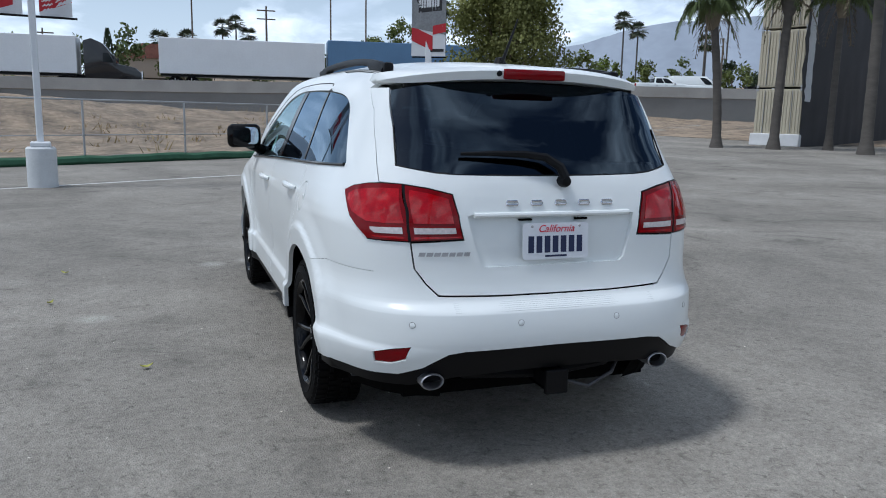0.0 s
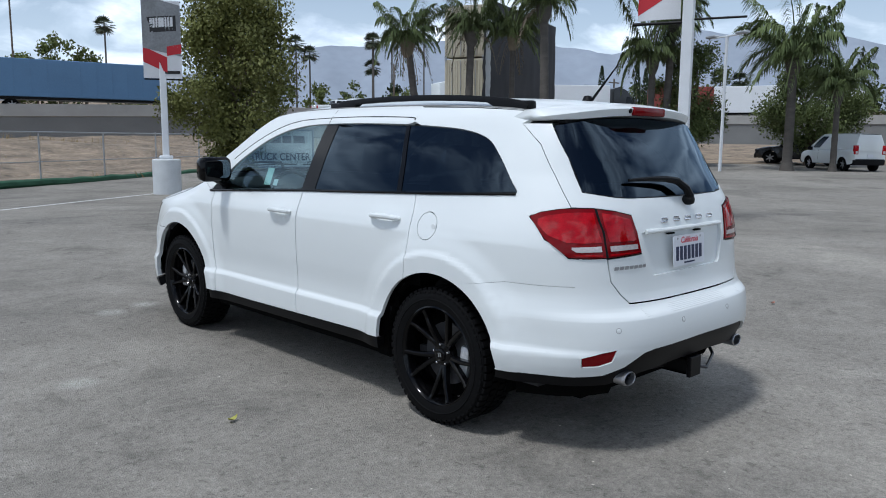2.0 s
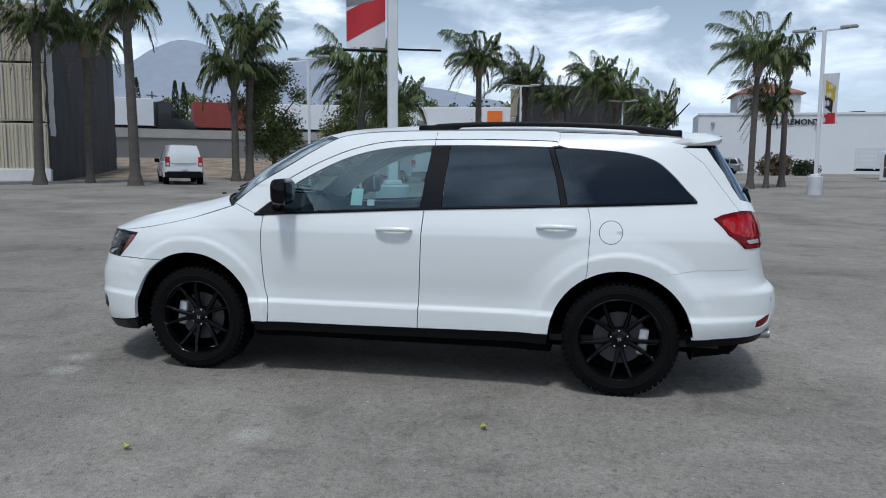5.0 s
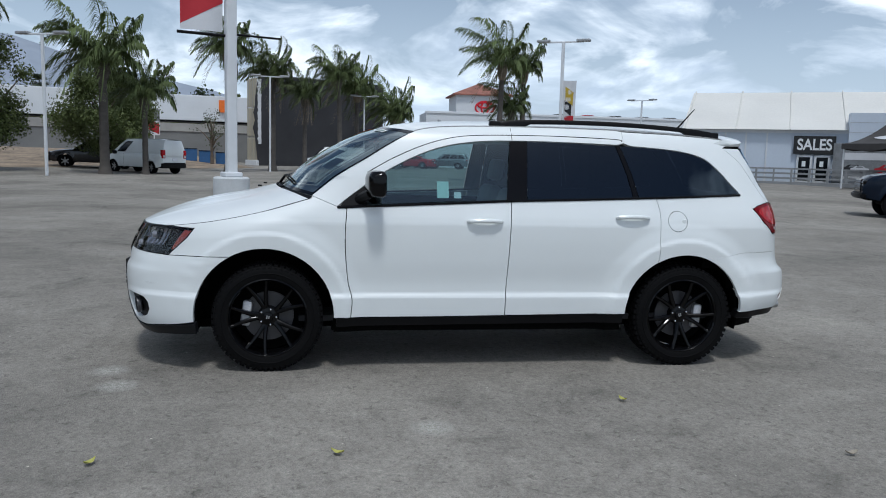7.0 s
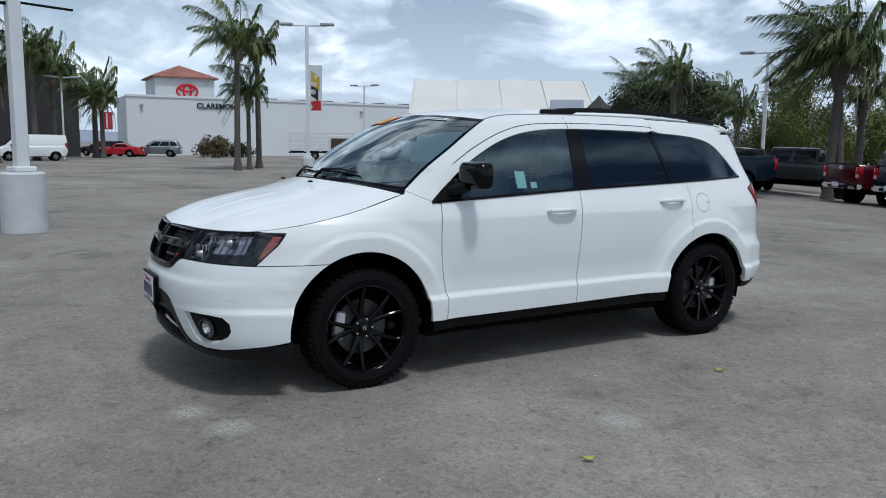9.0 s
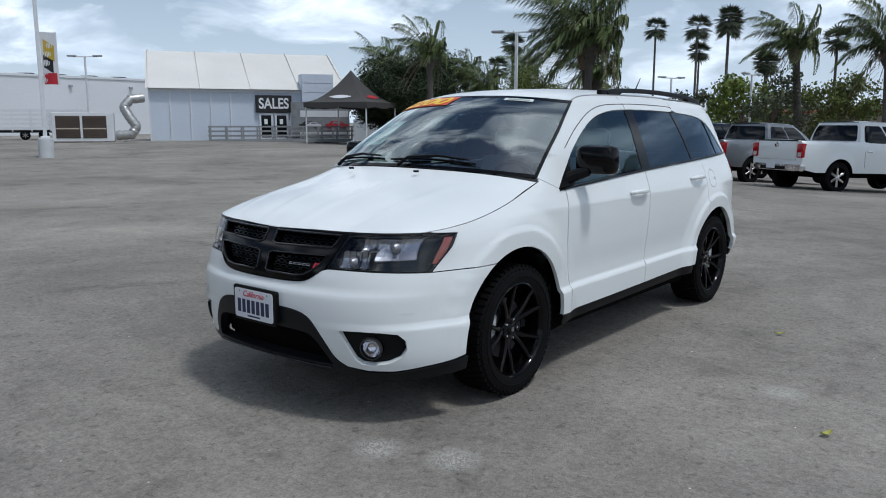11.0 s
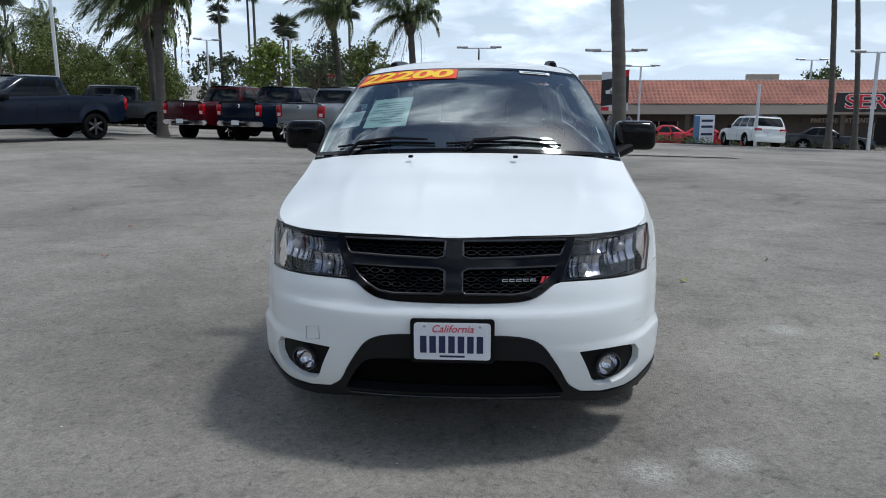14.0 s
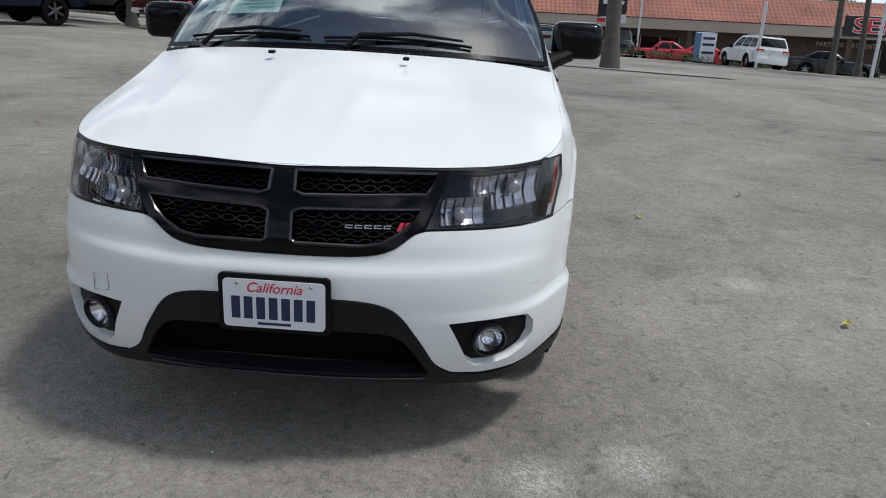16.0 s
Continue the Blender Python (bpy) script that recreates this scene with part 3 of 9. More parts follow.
for s in (1, -1):
    fo = FOG_R if s > 0 else FOG_L
    bez = [F(s * (.655 + .052 * math.cos(a)), .405 + .052 * math.sin(a)) for a in [2 * math.pi * k / 24 for k in range(24)]]
    fog_lamp = panel("fog_lamp", shrink(tidy(fo), -.012), TRIM_BLACK, car, holes=[bez], off=-.032, rim=.02, gap=0, label="round fog lamp in a black recess")
    c = skin(*F(s * .655, .405), -.03)
    nrm = (skin(*F(s * .655, .405), .05) - c).normalized()
    nrm = (nrm + Vector((0, .5, 0))).normalized()
    mm = Matrix.Translation(c) @ nrm.to_track_quat("Z", "Y").to_matrix().to_4x4()
    bm = bmesh.new()
    lathe(bm, [(.050, .022), (.056, .020), (.057, .0), (.050, -.01), (.048, .012)], 28, "z", mm)
    part("fog_ring", bm, SATIN_GREY, fog_lamp)
    bm = bmesh.new()
    lathe(bm, [(.0, -.035), (.02, -.03), (.035, -.018), (.046, .004)], 24, "z", mm)
    part("fog_reflector", bm, CHROME, fog_lamp)
    bm = bmesh.new()
    lathe(bm, [(.0, .018), (.02, .0165), (.038, .012), (.048, .006)], 24, "z", mm)
    part("fog_lens", bm, LENS_CLEAR, fog_lamp)
# towing cover
skin_tube([F(*p) for p in ((.562, .523), (.562, .578), (.622, .566), (.622, .51), (.562, .523))], .0016, "tow_cover_seam", INTERIOR_GREY, car, off=-.0005, sides=4)

# grille
cell = lambda pts, s: [F(s * x, z) for x, z in pts]
UP = [(.035, .936), (.25, .938), (.452, .938), (.438, .90), (.425, .882), (.25, .877), (.065, .872), (.038, .882)]
LO = [(.035, .825), (.06, .836), (.25, .84), (.412, .842), (.385, .80), (.35, .772), (.30, .746), (.24, .738), (.05, .74), (.035, .75)]
grille_top = FF((.49, .947), (.3, .95), (0, .952), (-.3, .95), (-.49, .947))
grille = panel("grille", gr_low + grille_top[1:-1][::-1], GLOSS_BLACK, car, holes=[cell(UP, 1), cell(UP, -1), cell(LO, 1), cell(LO, -1)], off=.004, rim=.05, gap=0, step=.04, label="gloss black crosshair grille")
bm = bmesh.new()
hx = .0155
for row in range(9):
    for col in range(-17, 18):
        cx, cz = col * hx * 3 + (hx * 1.5 if row % 2 else 0), .722 + row * hx * .95 * 1.75
        if abs(cx) > .48 or cz > .955 or abs(cx) > .50 - max(0, (.80 - cz)) * 1.6:
            continue
        ring_o = [F(cx + hx * 1.02 * 1.6 * math.cos(radians(60 * k)), cz + hx * .72 * math.sin(radians(60 * k))) for k in range(6)]
        ring_i = [F(cx + hx * .78 * 1.6 * math.cos(radians(60 * k)), cz + hx * .50 * math.sin(radians(60 * k))) for k in range(6)]
        vo = [bm.verts.new(skin(u, z, -.018)) for u, z in ring_o]
        vi = [bm.verts.new(skin(u, z, -.018)) for u, z in ring_i]
        vb = [bm.verts.new(skin(u, z, -.032)) for u, z in ring_i]
        for k in range(6):
            bm.faces.new((vo[k], vo[(k + 1) % 6], vi[(k + 1) % 6], vi[k]))
            bm.faces.new((vi[k], vi[(k + 1) % 6], vb[(k + 1) % 6], vb[k]))
part("grille_mesh", bm, GLOSS_BLACK, grille, smooth=0)
# sheet behind the cells, its near-black colour standing in for their shade
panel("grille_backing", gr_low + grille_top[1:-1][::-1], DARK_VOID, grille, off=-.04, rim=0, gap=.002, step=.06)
# beads paler than the grille: chamfer highlights are put into their colour
for s in (1, -1):
    for pts in (UP, LO):
        run = cell(pts, s)
        skin_tube(run + run[:1], .0055, "grille_bead", EDGE_BLACK, grille, off=.006, sides=6)
bm = bmesh.new()
for k, (xa, xb) in enumerate([(-.195 - .028 * j, -.195 - .028 * j - .022) for j in range(5)]):
    for za, zb in ((.788, .7905), (.7955, .798)):
        q = [bm.verts.new(skin(*F(x, z), .004)) for x, z in ((xa, za), (xb, za), (xb, zb), (xa, zb))]
        bm.faces.new(q)
    q = [bm.verts.new(skin(*F(x, z), .004)) for x, z in ((xa, .788), (xa - .0035, .788), (xa - .0035, .798), (xa, .798))]
    bm.faces.new(q)
part("grille_badge", bm, STEEL, grille, "chrome bars of the maker's badge", smooth=0)
bm = bmesh.new()
for x in (-.345, -.362):
    q = [bm.verts.new(skin(*F(xx, z), .005)) for xx, z in ((x, .782), (x - .012, .782), (x - .022, .806), (x - .010, .806))]
    bm.faces.new(q)
part("badge_stripes", bm, INK_RED, grille, "two red slanting badge stripes", smooth=0)

# headlamps
LAMP = FF((.428, .785), (.52, .785), (.618, .782), (.72, .778)) + SS((2.083, .771), (1.962, .885), (1.918, .944)) + FF((.79, .955), (.72, .953), (.6, .953), (.492, .947), (.462, .87))
for s in (1, -1):
    mir = s < 0
    lamp = panel("headlamp", LAMP, GLOSS_BLACK, car, off=-.055, rim=0, gap=.001, step=.05, mirror=mir, label="dark headlamp with clear lens")
    panel("lamp_lens", LAMP, LENS_CLEAR, lamp, off=.002, rim=.0, gap=.002, step=.04, mirror=mir)
    edge = LAMP + LAMP[:1]
    skin_tube(edge, .005, "lamp_gasket", TRIM_BLACK, lamp, off=-.002, sides=5, mirror=mir)
    for (x, z, w, h) in ((.71, .885, .075, .052), (.545, .838, .066, .040), (.605, .905, .04, .030)):
        bm = bmesh.new()
        for k in range(9):
            for j in range(5):
                a0, a1 = -1 + 2 * k / 9, -1 + 2 * (k + 1) / 9
                c0, c1 = -1 + 2 * j / 5, -1 + 2 * (j + 1) / 5
                q = []
                for a, c in ((a0, c0), (a1, c0), (a1, c1), (a0, c1)):
                    q.append(bm.verts.new(skin(*F(x + a * w, z + c * h), -.022 - .028 * (1 - .5 * (a * a + c * c)) + (.006 if k % 2 else 0))))
                bm.faces.new(q)
        if mir:
            for v in bm.verts:
                v.co.x = -v.co.x
            bmesh.ops.reverse_faces(bm, faces=bm.faces[:])
        part("lamp_reflector", bm, LAMP_METAL, lamp, smooth=0)
    for (x, z, r) in ((.70, .895, .022), (.535, .826, .018)):
        bm = bmesh.new()
        c = skin(*F(x, z), -.02)
        lathe(bm, [(.0, .012), (r * .7, .010), (r, .0), (r * 1.15, -.02)], 16, "y", Matrix.Translation((-c.x if mir else c.x, c.y, c.z)))
        part("lamp_bulb_shield", bm, STEEL, lamp)
    amb = SS((2.03, .80), (1.975, .875), (1.932, .936), (1.985, .938), (2.035, .87), (2.075, .805))
    panel("side_reflector", amb, AMBER, lamp, off=-.012, rim=0, gap=.004, step=.04, mirror=mir)

# front plate with its frame


def number_plate(name, y, zc, face, frame_mat, parent, tilt=0):
    """face: 1 looks ahead, -1 looks back."""
    m = Matrix.Translation((0, y, zc)) @ pose(0, 0, 0, 90 + tilt, 0, 180 if face > 0 else 0)
    if frame_mat:
        bm = bmesh.new()
        prism(bm, rounded(.335, .182, .014), .010, m @ Matrix.Translation((0, 0, -.012)))
        fr = part("plate_frame", bm, frame_mat, parent)
    bm = bmesh.new()
    prism(bm, rounded(.305, .152, .014), .003, m)
    pl = part("number_plate", bm, PLATE_WHITE, parent, "white number plate with plain dark bars")
    for k in range(7):
        bm = bmesh.new()
        box(bm, -.128 + k * .0375, -.128 + k * .0375 + .026, -.048, .022, .003, .0042, m=m)
        part("plate_bar", bm, INK_NAVY, pl, smooth=0)
    bm = words("California", .043, .0004, bold=.0003, shear=.3)
    for v in bm.verts:
        v.co = m @ Vector((v.co.x, v.co.y + .051, v.co.z + .0042))
    part("plate_state_name", bm, INK_RED, pl, smooth=0)
    bm = bmesh.new()
    box(bm, -.05, .05, -.066, -.058, .003, .0042, m=m)
    part("plate_small_print", bm, INK_NAVY, pl, smooth=0)
    for bx in (-.11, .11):
        bm = bmesh.new()
        lathe(bm, [(.0, .006), (.004, .0055), (.006, .003)], 10, "z", m @ Matrix.Translation((bx, .062, 0)))
        part("plate_screw", bm, STEEL, pl)
    return pl


number_plate("front_plate", 2.507, .562, 1, TRIM_BLACK, car)
bm = bmesh.new()
box(bm, -.16, .16, 2.44, 2.494, .48, .645, .01)
part("plate_bracket", bm, TRIM_BLACK, car)


# hood, windshield and roof between the flanks
def coons(lo, hi, le, ri, nu, nv, lift=None):
    """A patch between four edges: functions of 0..1 to points; lo, hi run left to right."""
    bm = bmesh.new()
    g = []
    for j in range(nv + 1):
        v = j / nv
        row = []
        for i in range(nu + 1):
            u = i / nu
            p = (1 - v) * lo(u) + v * hi(u) + (1 - u) * le(v) + u * ri(v) - ((1 - u) * (1 - v) * lo(0) + u * (1 - v) * lo(1) + (1 - u) * v * hi(0) + u * v * hi(1))
            if lift:
                p = p + lift(u, v)
            row.append(bm.verts.new(p))
        g.append(row)
    for j in range(nv):
        for i in range(nu):
            bm.faces.new((g[j][i], g[j][i + 1], g[j + 1][i + 1], g[j + 1][i]))
    return bm


def through_pts(pts):
    P3 = [Vector(p) for p in pts]
    L = [0.0]
    for a, b in zip(P3, P3[1:]):
        L.append(L[-1] + (b - a).length)
    cs = [curve([(l / L[-1], p[k]) for l, p in zip(L, P3)]) for k in range(3)]
    return lambda t: Vector([c(t) for c in cs])


def mx(p):
    return Vector((-p[0], p[1], p[2]))


hood_side_r = [skin(*S(y, HOOD_Z(y)), .001) for y in (1.19, 1.3, 1.47, 1.65, 1.8, 1.93, 2.03)] + [skin(*F(.765, .957), .001)]
HR = through_pts(hood_side_r)
hood_front_r = [skin(*F(x, .955 - .004 * (abs(x) < .3)), .006) for x in (.765, .68, .58, .45, .3, .15)]
HF = through_pts([mx(p) for p in hood_front_r] + [Vector((0, 2.362, .951))] + hood_front_r[::-1])
cowl = [Vector((-hood_side_r[0].x, 1.19, 1.149)), Vector((-.66, 1.30, 1.182)), Vector((-.4, 1.405, 1.205)), Vector((0, 1.445, 1.214)), Vector((.4, 1.405, 1.205)), Vector((.66, 1.30, 1.182)), Vector((hood_side_r[0].x, 1.19, 1.149))]
HC = through_pts(cowl)


def hood_lift(u, v):
    x = 2 * u - 1
    c = math.sin(math.pi * v ** 1.35) * (1 - abs(x) ** 2.4)
    z = .052 * c
    for q, a in ((.17, .006), (.62, .007)):
        z += a * math.exp(-((abs(x) - q * (1 - .12 * v)) / .03) ** 2) * math.sin(math.pi * min(1, max(0, (1 - v) * 1.25))) ** .7
    return Vector((0, .018 * c * v, z))


hood = part("hood", coons(HC, HF, lambda v: mx(HR(v)), HR, 64, 40, hood_lift), PAINT_WHITE, car)
bm = bmesh.new()
tube(bm, [HF(k / 40) + Vector((0, -.012, -.012)) for k in range(41)], .012, 6)
part("hood_front_edge", bm, TRIM_BLACK, car)
for s in (-1, 1):
    bm = bmesh.new()
    box(bm, -.012, .012, -.014, .014, -.004, .008, .003, Matrix.Translation((s * .262, 1.545, 1.204)))
    part("washer_nozzle", bm, TRIM_BLACK, hood)
    skin_tube([S(y, HOOD_Z(y)) for y in (1.19, 1.3, 1.47, 1.65, 1.8, 1.93, 2.03)] + [F(.765, .957)], .004, "hood_seam", TRIM_BLACK, car, off=-.004, sides=5, mirror=s < 0)

pillar = [(1.165, 1.172), (1.0, 1.303), (.80, 1.425), (.62, 1.538), (.47, 1.617)]
PIL = through_pts([skin(*S(*p), -.001) for p in pillar])
head_y = [(-1, .47), (-.7, .60), (-.35, .665), (0, .68), (.35, .665), (.7, .60), (1, .47)]
top_r = skin(*S(.47, 1.617))
HEAD = through_pts([Vector((q * top_r.x, y, 1.617 + .038 * (1 - abs(q) ** 2.4))) for q, y in head_y])
bot_r = skin(*S(1.165, 1.172))
BASE = through_pts([Vector((-bot_r.x, 1.165, 1.172)), Vector((-.60, 1.30, 1.195)), Vector((-.3, 1.375, 1.21)), Vector((0, 1.395, 1.215)), Vector((.3, 1.375, 1.21)), Vector((.60, 1.30, 1.195)), Vector((bot_r.x, 1.165, 1.172))])


def shield_lift(u, v):
    return Vector((0, .03, .03)) * (math.sin(math.pi * v) * (1 - abs(2 * u - 1) ** 2))


def shield_at(u, v, out=0.0):
    lo, hi, le, ri = BASE, HEAD, lambda q: mx(PIL(q)), PIL
    p = (1 - v) * lo(u) + v * hi(u) + (1 - u) * le(v) + u * ri(v) - ((1 - u) * (1 - v) * lo(0) + u * (1 - v) * lo(1) + (1 - u) * v * hi(0) + u * v * hi(1))
    return p + shield_lift(u, v) + Vector((0, .55, .83)) * out


shield = part("windshield", coons(BASE, HEAD, lambda v: mx(PIL(v)), PIL, 32, 18, shield_lift), GLASS_SHIELD, car)


def patch_on_shield(name, u0, u1, v0, v1, material, out, parent, nu=6, nv=3, label=""):
    bm = bmesh.new()
    g = [[bm.verts.new(shield_at(u0 + (u1 - u0) * i / nu, v0 + (v1 - v0) * j / nv, out)) for i in range(nu + 1)] for j in range(nv + 1)]
    for j in range(nv):
        for i in range(nu):
            bm.faces.new((g[j][i], g[j][i + 1], g[j + 1][i + 1], g[j + 1][i]))
    return part(name, bm, material, parent, label)


for s in (0, 1):
    patch_on_shield("shield_edge_band", s + (1 - 2 * s) * .0, s + (1 - 2 * s) * .012, 0, 1, GLOSS_BLACK, .002, shield, 2, 16)
patch_on_shield("shield_edge_band", .0, 1, .0, .03, GLOSS_BLACK, .002, shield, 24, 2)
patch_on_shield("shield_edge_band", .0, 1, .955, 1, GLOSS_BLACK, .002, shield, 24, 2)
sticker = patch_on_shield("price_sticker", .545, .985, .78, .965, STICKER_RED, .005, shield, 10, 3, "red price sticker with yellow numerals")
bm = words("22200", .34, .0, bold=.012, shear=.12)
xs, ys = [v.co.x for v in bm.verts], [v.co.y for v in bm.verts]
for v in bm.verts:
    fu, fv = (v.co.x - min(xs)) / (max(xs) - min(xs)), (v.co.y - min(ys)) / (max(ys) - min(ys))
    v.co = shield_at(.975 - .415 * fu, .793 + .157 * fv, .008)
part("price_numerals", bm, STICKER_YELLOW, shield, smooth=0)
for a, b, c, d, m_ in ((.69, .84, .24, .57, PAPER), (.86, .945, .27, .45, PAPER_WHITE)):
    sh = patch_on_shield("paper_notice", a, b, c, d, m_, -.012, shield, 4, 4, "paper notice behind the windshield")
    for k in range(9):
        vv = c + (d - c) * (.12 + .085 * k)
        patch_on_shield("print_line", a + (b - a) * .12, b - (b - a) * (.12 if k % 3 else .4), vv, vv + (d - c) * .022, INK_GREY, -.009, sh, 2, 1)
lab_ = patch_on_shield("code_label", .16, .29, .90, .945, PAPER_WHITE, .005, shield, 3, 1, "small white label on the windshield")
patch_on_shield("label_bar", .175, .275, .912, .932, INK_GREY, .007, lab_, 3, 1)

# cowl and wipers
bm = bmesh.new()
for k in range(41):
    u = k / 40
    a, b = HC(u) + Vector((0, -.002, -.012)), BASE(u) + Vector((0, .0, -.006))
    v0, v1 = bm.verts.new(a), bm.verts.new(b)
    if k:
        bm.faces.new((pv[0], v0, v1, pv[1]))
    pv = (v0, v1)
cowl_ob = part("cowl_cover", bm, TRIM_BLACK, car)
bm = bmesh.new()
for k in range(60):
    u = .28 + .44 * k / 59
    c = HC(u).lerp(BASE(u), .5)
    box(bm, -.004, .004, -.02, .02, -.002, .006, m=Matrix.Translation(c))
part("cowl_vent_slat", bm, TRIM_BLACK, cowl_ob, smooth=0)
for u0, u1, vv in ((.50, .20, .035), (.86, .58, .045)):
    wip = bmesh.new()
    a = BASE(u0) + Vector((0, .02, .01))
    tube(wip, [a, shield_at(u0 - .03, .06, .03), shield_at((u0 + u1) / 2, .085, .03), shield_at(u1 + .03, .075, .024)], [.011, .010, .008, .005], 8)
    w = part("wiper", wip, TRIM_BLACK, car, "black wiper resting on the windshield")
    bm = bmesh.new()
    tube(bm, [shield_at(u0 + (u1 - u0) * (k / 8 * 1.15 - .18), .055 + .015 * math.sin(k / 8 * 3), .012) for k in range(9)], .006, 5)
    part("wiper_blade", bm, RUBBER, w)



def roof_edge(y):
    return skin(*S(y, float(np.interp(-y, [-p[0] for p in ROOF_EDGE], [p[1] for p in ROOF_EDGE]))), -.001)


RE = through_pts([roof_edge(y) for y in (.47, .35, .21, 0, -.25, -.6, -1.0, -1.4, -1.7, -1.86)])
rear_top = RE(1)
REAR = through_pts([Vector((q * rear_top.x, -1.86 - .06 * (1 - q * q), rear_top.z + .052 * (1 - abs(q) ** 2.4))) for q in (-1, -.75, -.4, 0, .4, .75, 1)])


def roof_lift(u, v):
    x = abs(2 * u - 1)
    z = .020 * math.sin(math.pi * min(1, v * .9)) * (1 - x ** 3)
    if .06 < v < .95:
        for q in (.35,):
            z -= .004 * math.exp(-((x - q) / .05) ** 2)
    return Vector((0, 0, z))


roof = part("roof", coons(HEAD, REAR, lambda v: mx(RE(v)), RE, 40, 40, roof_lift), PAINT_WHITE, car)
for s in (1, -1):
    rail = bmesh.new()
    ptsr = []
    for k in range(31):
        t = k / 30
        y = -.15 - 1.63 * t
        e = roof_edge(y)
        ptsr.append((Vector((s * (e.x - .034), y, e.z + .022 + .030 * math.sin(math.pi * min(1, max(0, t))) ** .35)), .0))
    rings = []
    for k, (p, _) in enumerate(ptsr):
        t = k / 30
        h = .042 if t < .12 or t > .86 else .020
        q = [rail.verts.new(p + Vector((dx, 0, dz))) for dx, dz in ((-.020, -h), (.020, -h), (.022, -.004), (.012, .012), (-.012, .012), (-.022, -.004))]
        rings.append(q)
    for a, b in zip(rings, rings[1:]):
        for k in range(6):
            rail.faces.new((a[k], a[(k + 1) % 6], b[(k + 1) % 6], b[k]))
    rail.faces.new(rings[0][::-1]), rail.faces.new(rings[-1])
    bmesh.ops.recalc_face_normals(rail, faces=rail.faces[:])
    rr = part("roof_rail", rail, TRIM_BLACK, car, "black roof rail", smooth=50)
    for y0 in (-.19, -1.68):
        e = roof_edge(y0)
        bm = bmesh.new()
        box(bm, -.024, .024, -.12, .12, -.05, .020, .014, Matrix.Translation((s * (e.x - .045), y0, e.z + .022)), 2)
        part("rail_foot", bm, TRIM_BLACK, rr)
    # roof ditch
    bm = bmesh.new()
    tube(bm, [Vector((s * (RE(k / 30).x - .012), RE(k / 30).y, RE(k / 30).z + .0035)) for k in range(31)], .005, 5)
    part("roof_ditch", bm, INTERIOR_GREY, roof)
bm = bmesh.new()
tube(bm, [(0, -1.73, 1.70), (0, -1.81, 1.79), (0, -1.89, 1.88)], [.009, .006, .0035], 8)
ant = part("antenna", bm, TRIM_BLACK, roof)
bm = bmesh.new()
lathe(bm, [(.0, .03), (.02, .026), (.032, .0)], 16, "z", Matrix.Translation((0, -1.70, 1.695)))
part("antenna_base", bm, TRIM_BLACK, ant)

# tail
gate_half = RR((0, .722), (.25, .723), (.49, .729), (.515, .731), (.56, .775), (.603, .834), (.616, .94), (.405, .951), (.425, 1.05), (.445, 1.132), (.54, 1.155), (.63, 1.168), (.712, 1.172), (.708, 1.235), (.695, 1.35), (.678, 1.46), (.66, 1.56), (.615, 1.56), (.63, 1.40), (.645, 1.242), (.50, 1.216), (.42, 1.21), (.2, 1.206), (0, 1.205))


def other_r(run):
    return [(2 * U_TAIL - u, z) for u, z in run]


RECESS = RR((-.386, 1.044), (-.36, 1.052), (.36, 1.052), (.388, 1.044), (.335, .858), (.315, .842), (-.315, .838), (-.335, .855))
gate_line = gate_half + other_r(gate_half)[::-1]
tailgate = panel("tailgate", gate_line, PAINT_WHITE, car, holes=[RECESS], gap=.003, step=.045)
panel("plate_recess", shrink(tidy(RECESS), -.004), PAINT_WHITE, tailgate, off=-.020, rim=0, gap=0)
bm = bmesh.new()
for x0, x1, z0, z1 in ((-.36, .36, 1.038, 1.050),):
    tube(bm, [skin(*R(x, 1.048), .004) for x in (-.36, -.18, 0, .18, .36)], .011, 8)
part("gate_handle_bar", bm, PAINT_WHITE, tailgate)
for x in (-.13, .13):
    bm = bmesh.new()
    box(bm, -.03, .03, -.008, .008, -.004, .004, .002, Matrix.Translation(skin(*R(x, 1.028), -.01)))
    part("plate_light", bm, DARK_VOID, tailgate)
rear_plate = number_plate("rear_plate", -2.352, .938, -1, None, tailgate, tilt=-4)
rgl = RR((.0, 1.207), (.2, 1.208), (.42, 1.212), (.50, 1.218), (.643, 1.244), (.628, 1.40), (.615, 1.55), (.4, 1.585), (0, 1.60))
panel("rear_window", rgl + other_r(rgl)[::-1][1:-1], GLASS_DARK, tailgate, off=-.005, rim=0, gap=.001, step=.06)
skin_tube([R(s * x, z) for s, x, z in ((1, .63, 1.40), (1, .645, 1.242), (1, .50, 1.216), (1, .2, 1.206), (-1, .2, 1.206), (-1, .50, 1.216), (-1, .645, 1.242), (-1, .63, 1.40))], .004, "glass_seal", TRIM_BLACK, tailgate, off=-.003, sides=5)
# maker's and model badges as plain chrome bars
for k in range(5):
    bm = bmesh.new()
    x0 = -.19 + k * .111
    ring = [(x0 - .022, 1.086), (x0 + .022, 1.086), (x0 + .026, 1.093), (x0 + .022, 1.102), (x0 - .022, 1.102), (x0 - .026, 1.093)]
    tube(bm, [skin(*R(x, z), .003) for x, z in ring + ring[:1]], .0045, 6)
    part("badge_bar", bm, CHROME, tailgate)
bm = bmesh.new()
for k in range(7):
    x0 = -.588 + k * .030
    q = [bm.verts.new(skin(*R(x, z), .004)) for x, z in ((x0, .886), (x0 + .024, .886), (x0 + .029, .902), (x0 + .005, .902))]
    bm.faces.new(q)
part("model_badge", bm, STEEL, tailgate, smooth=0)
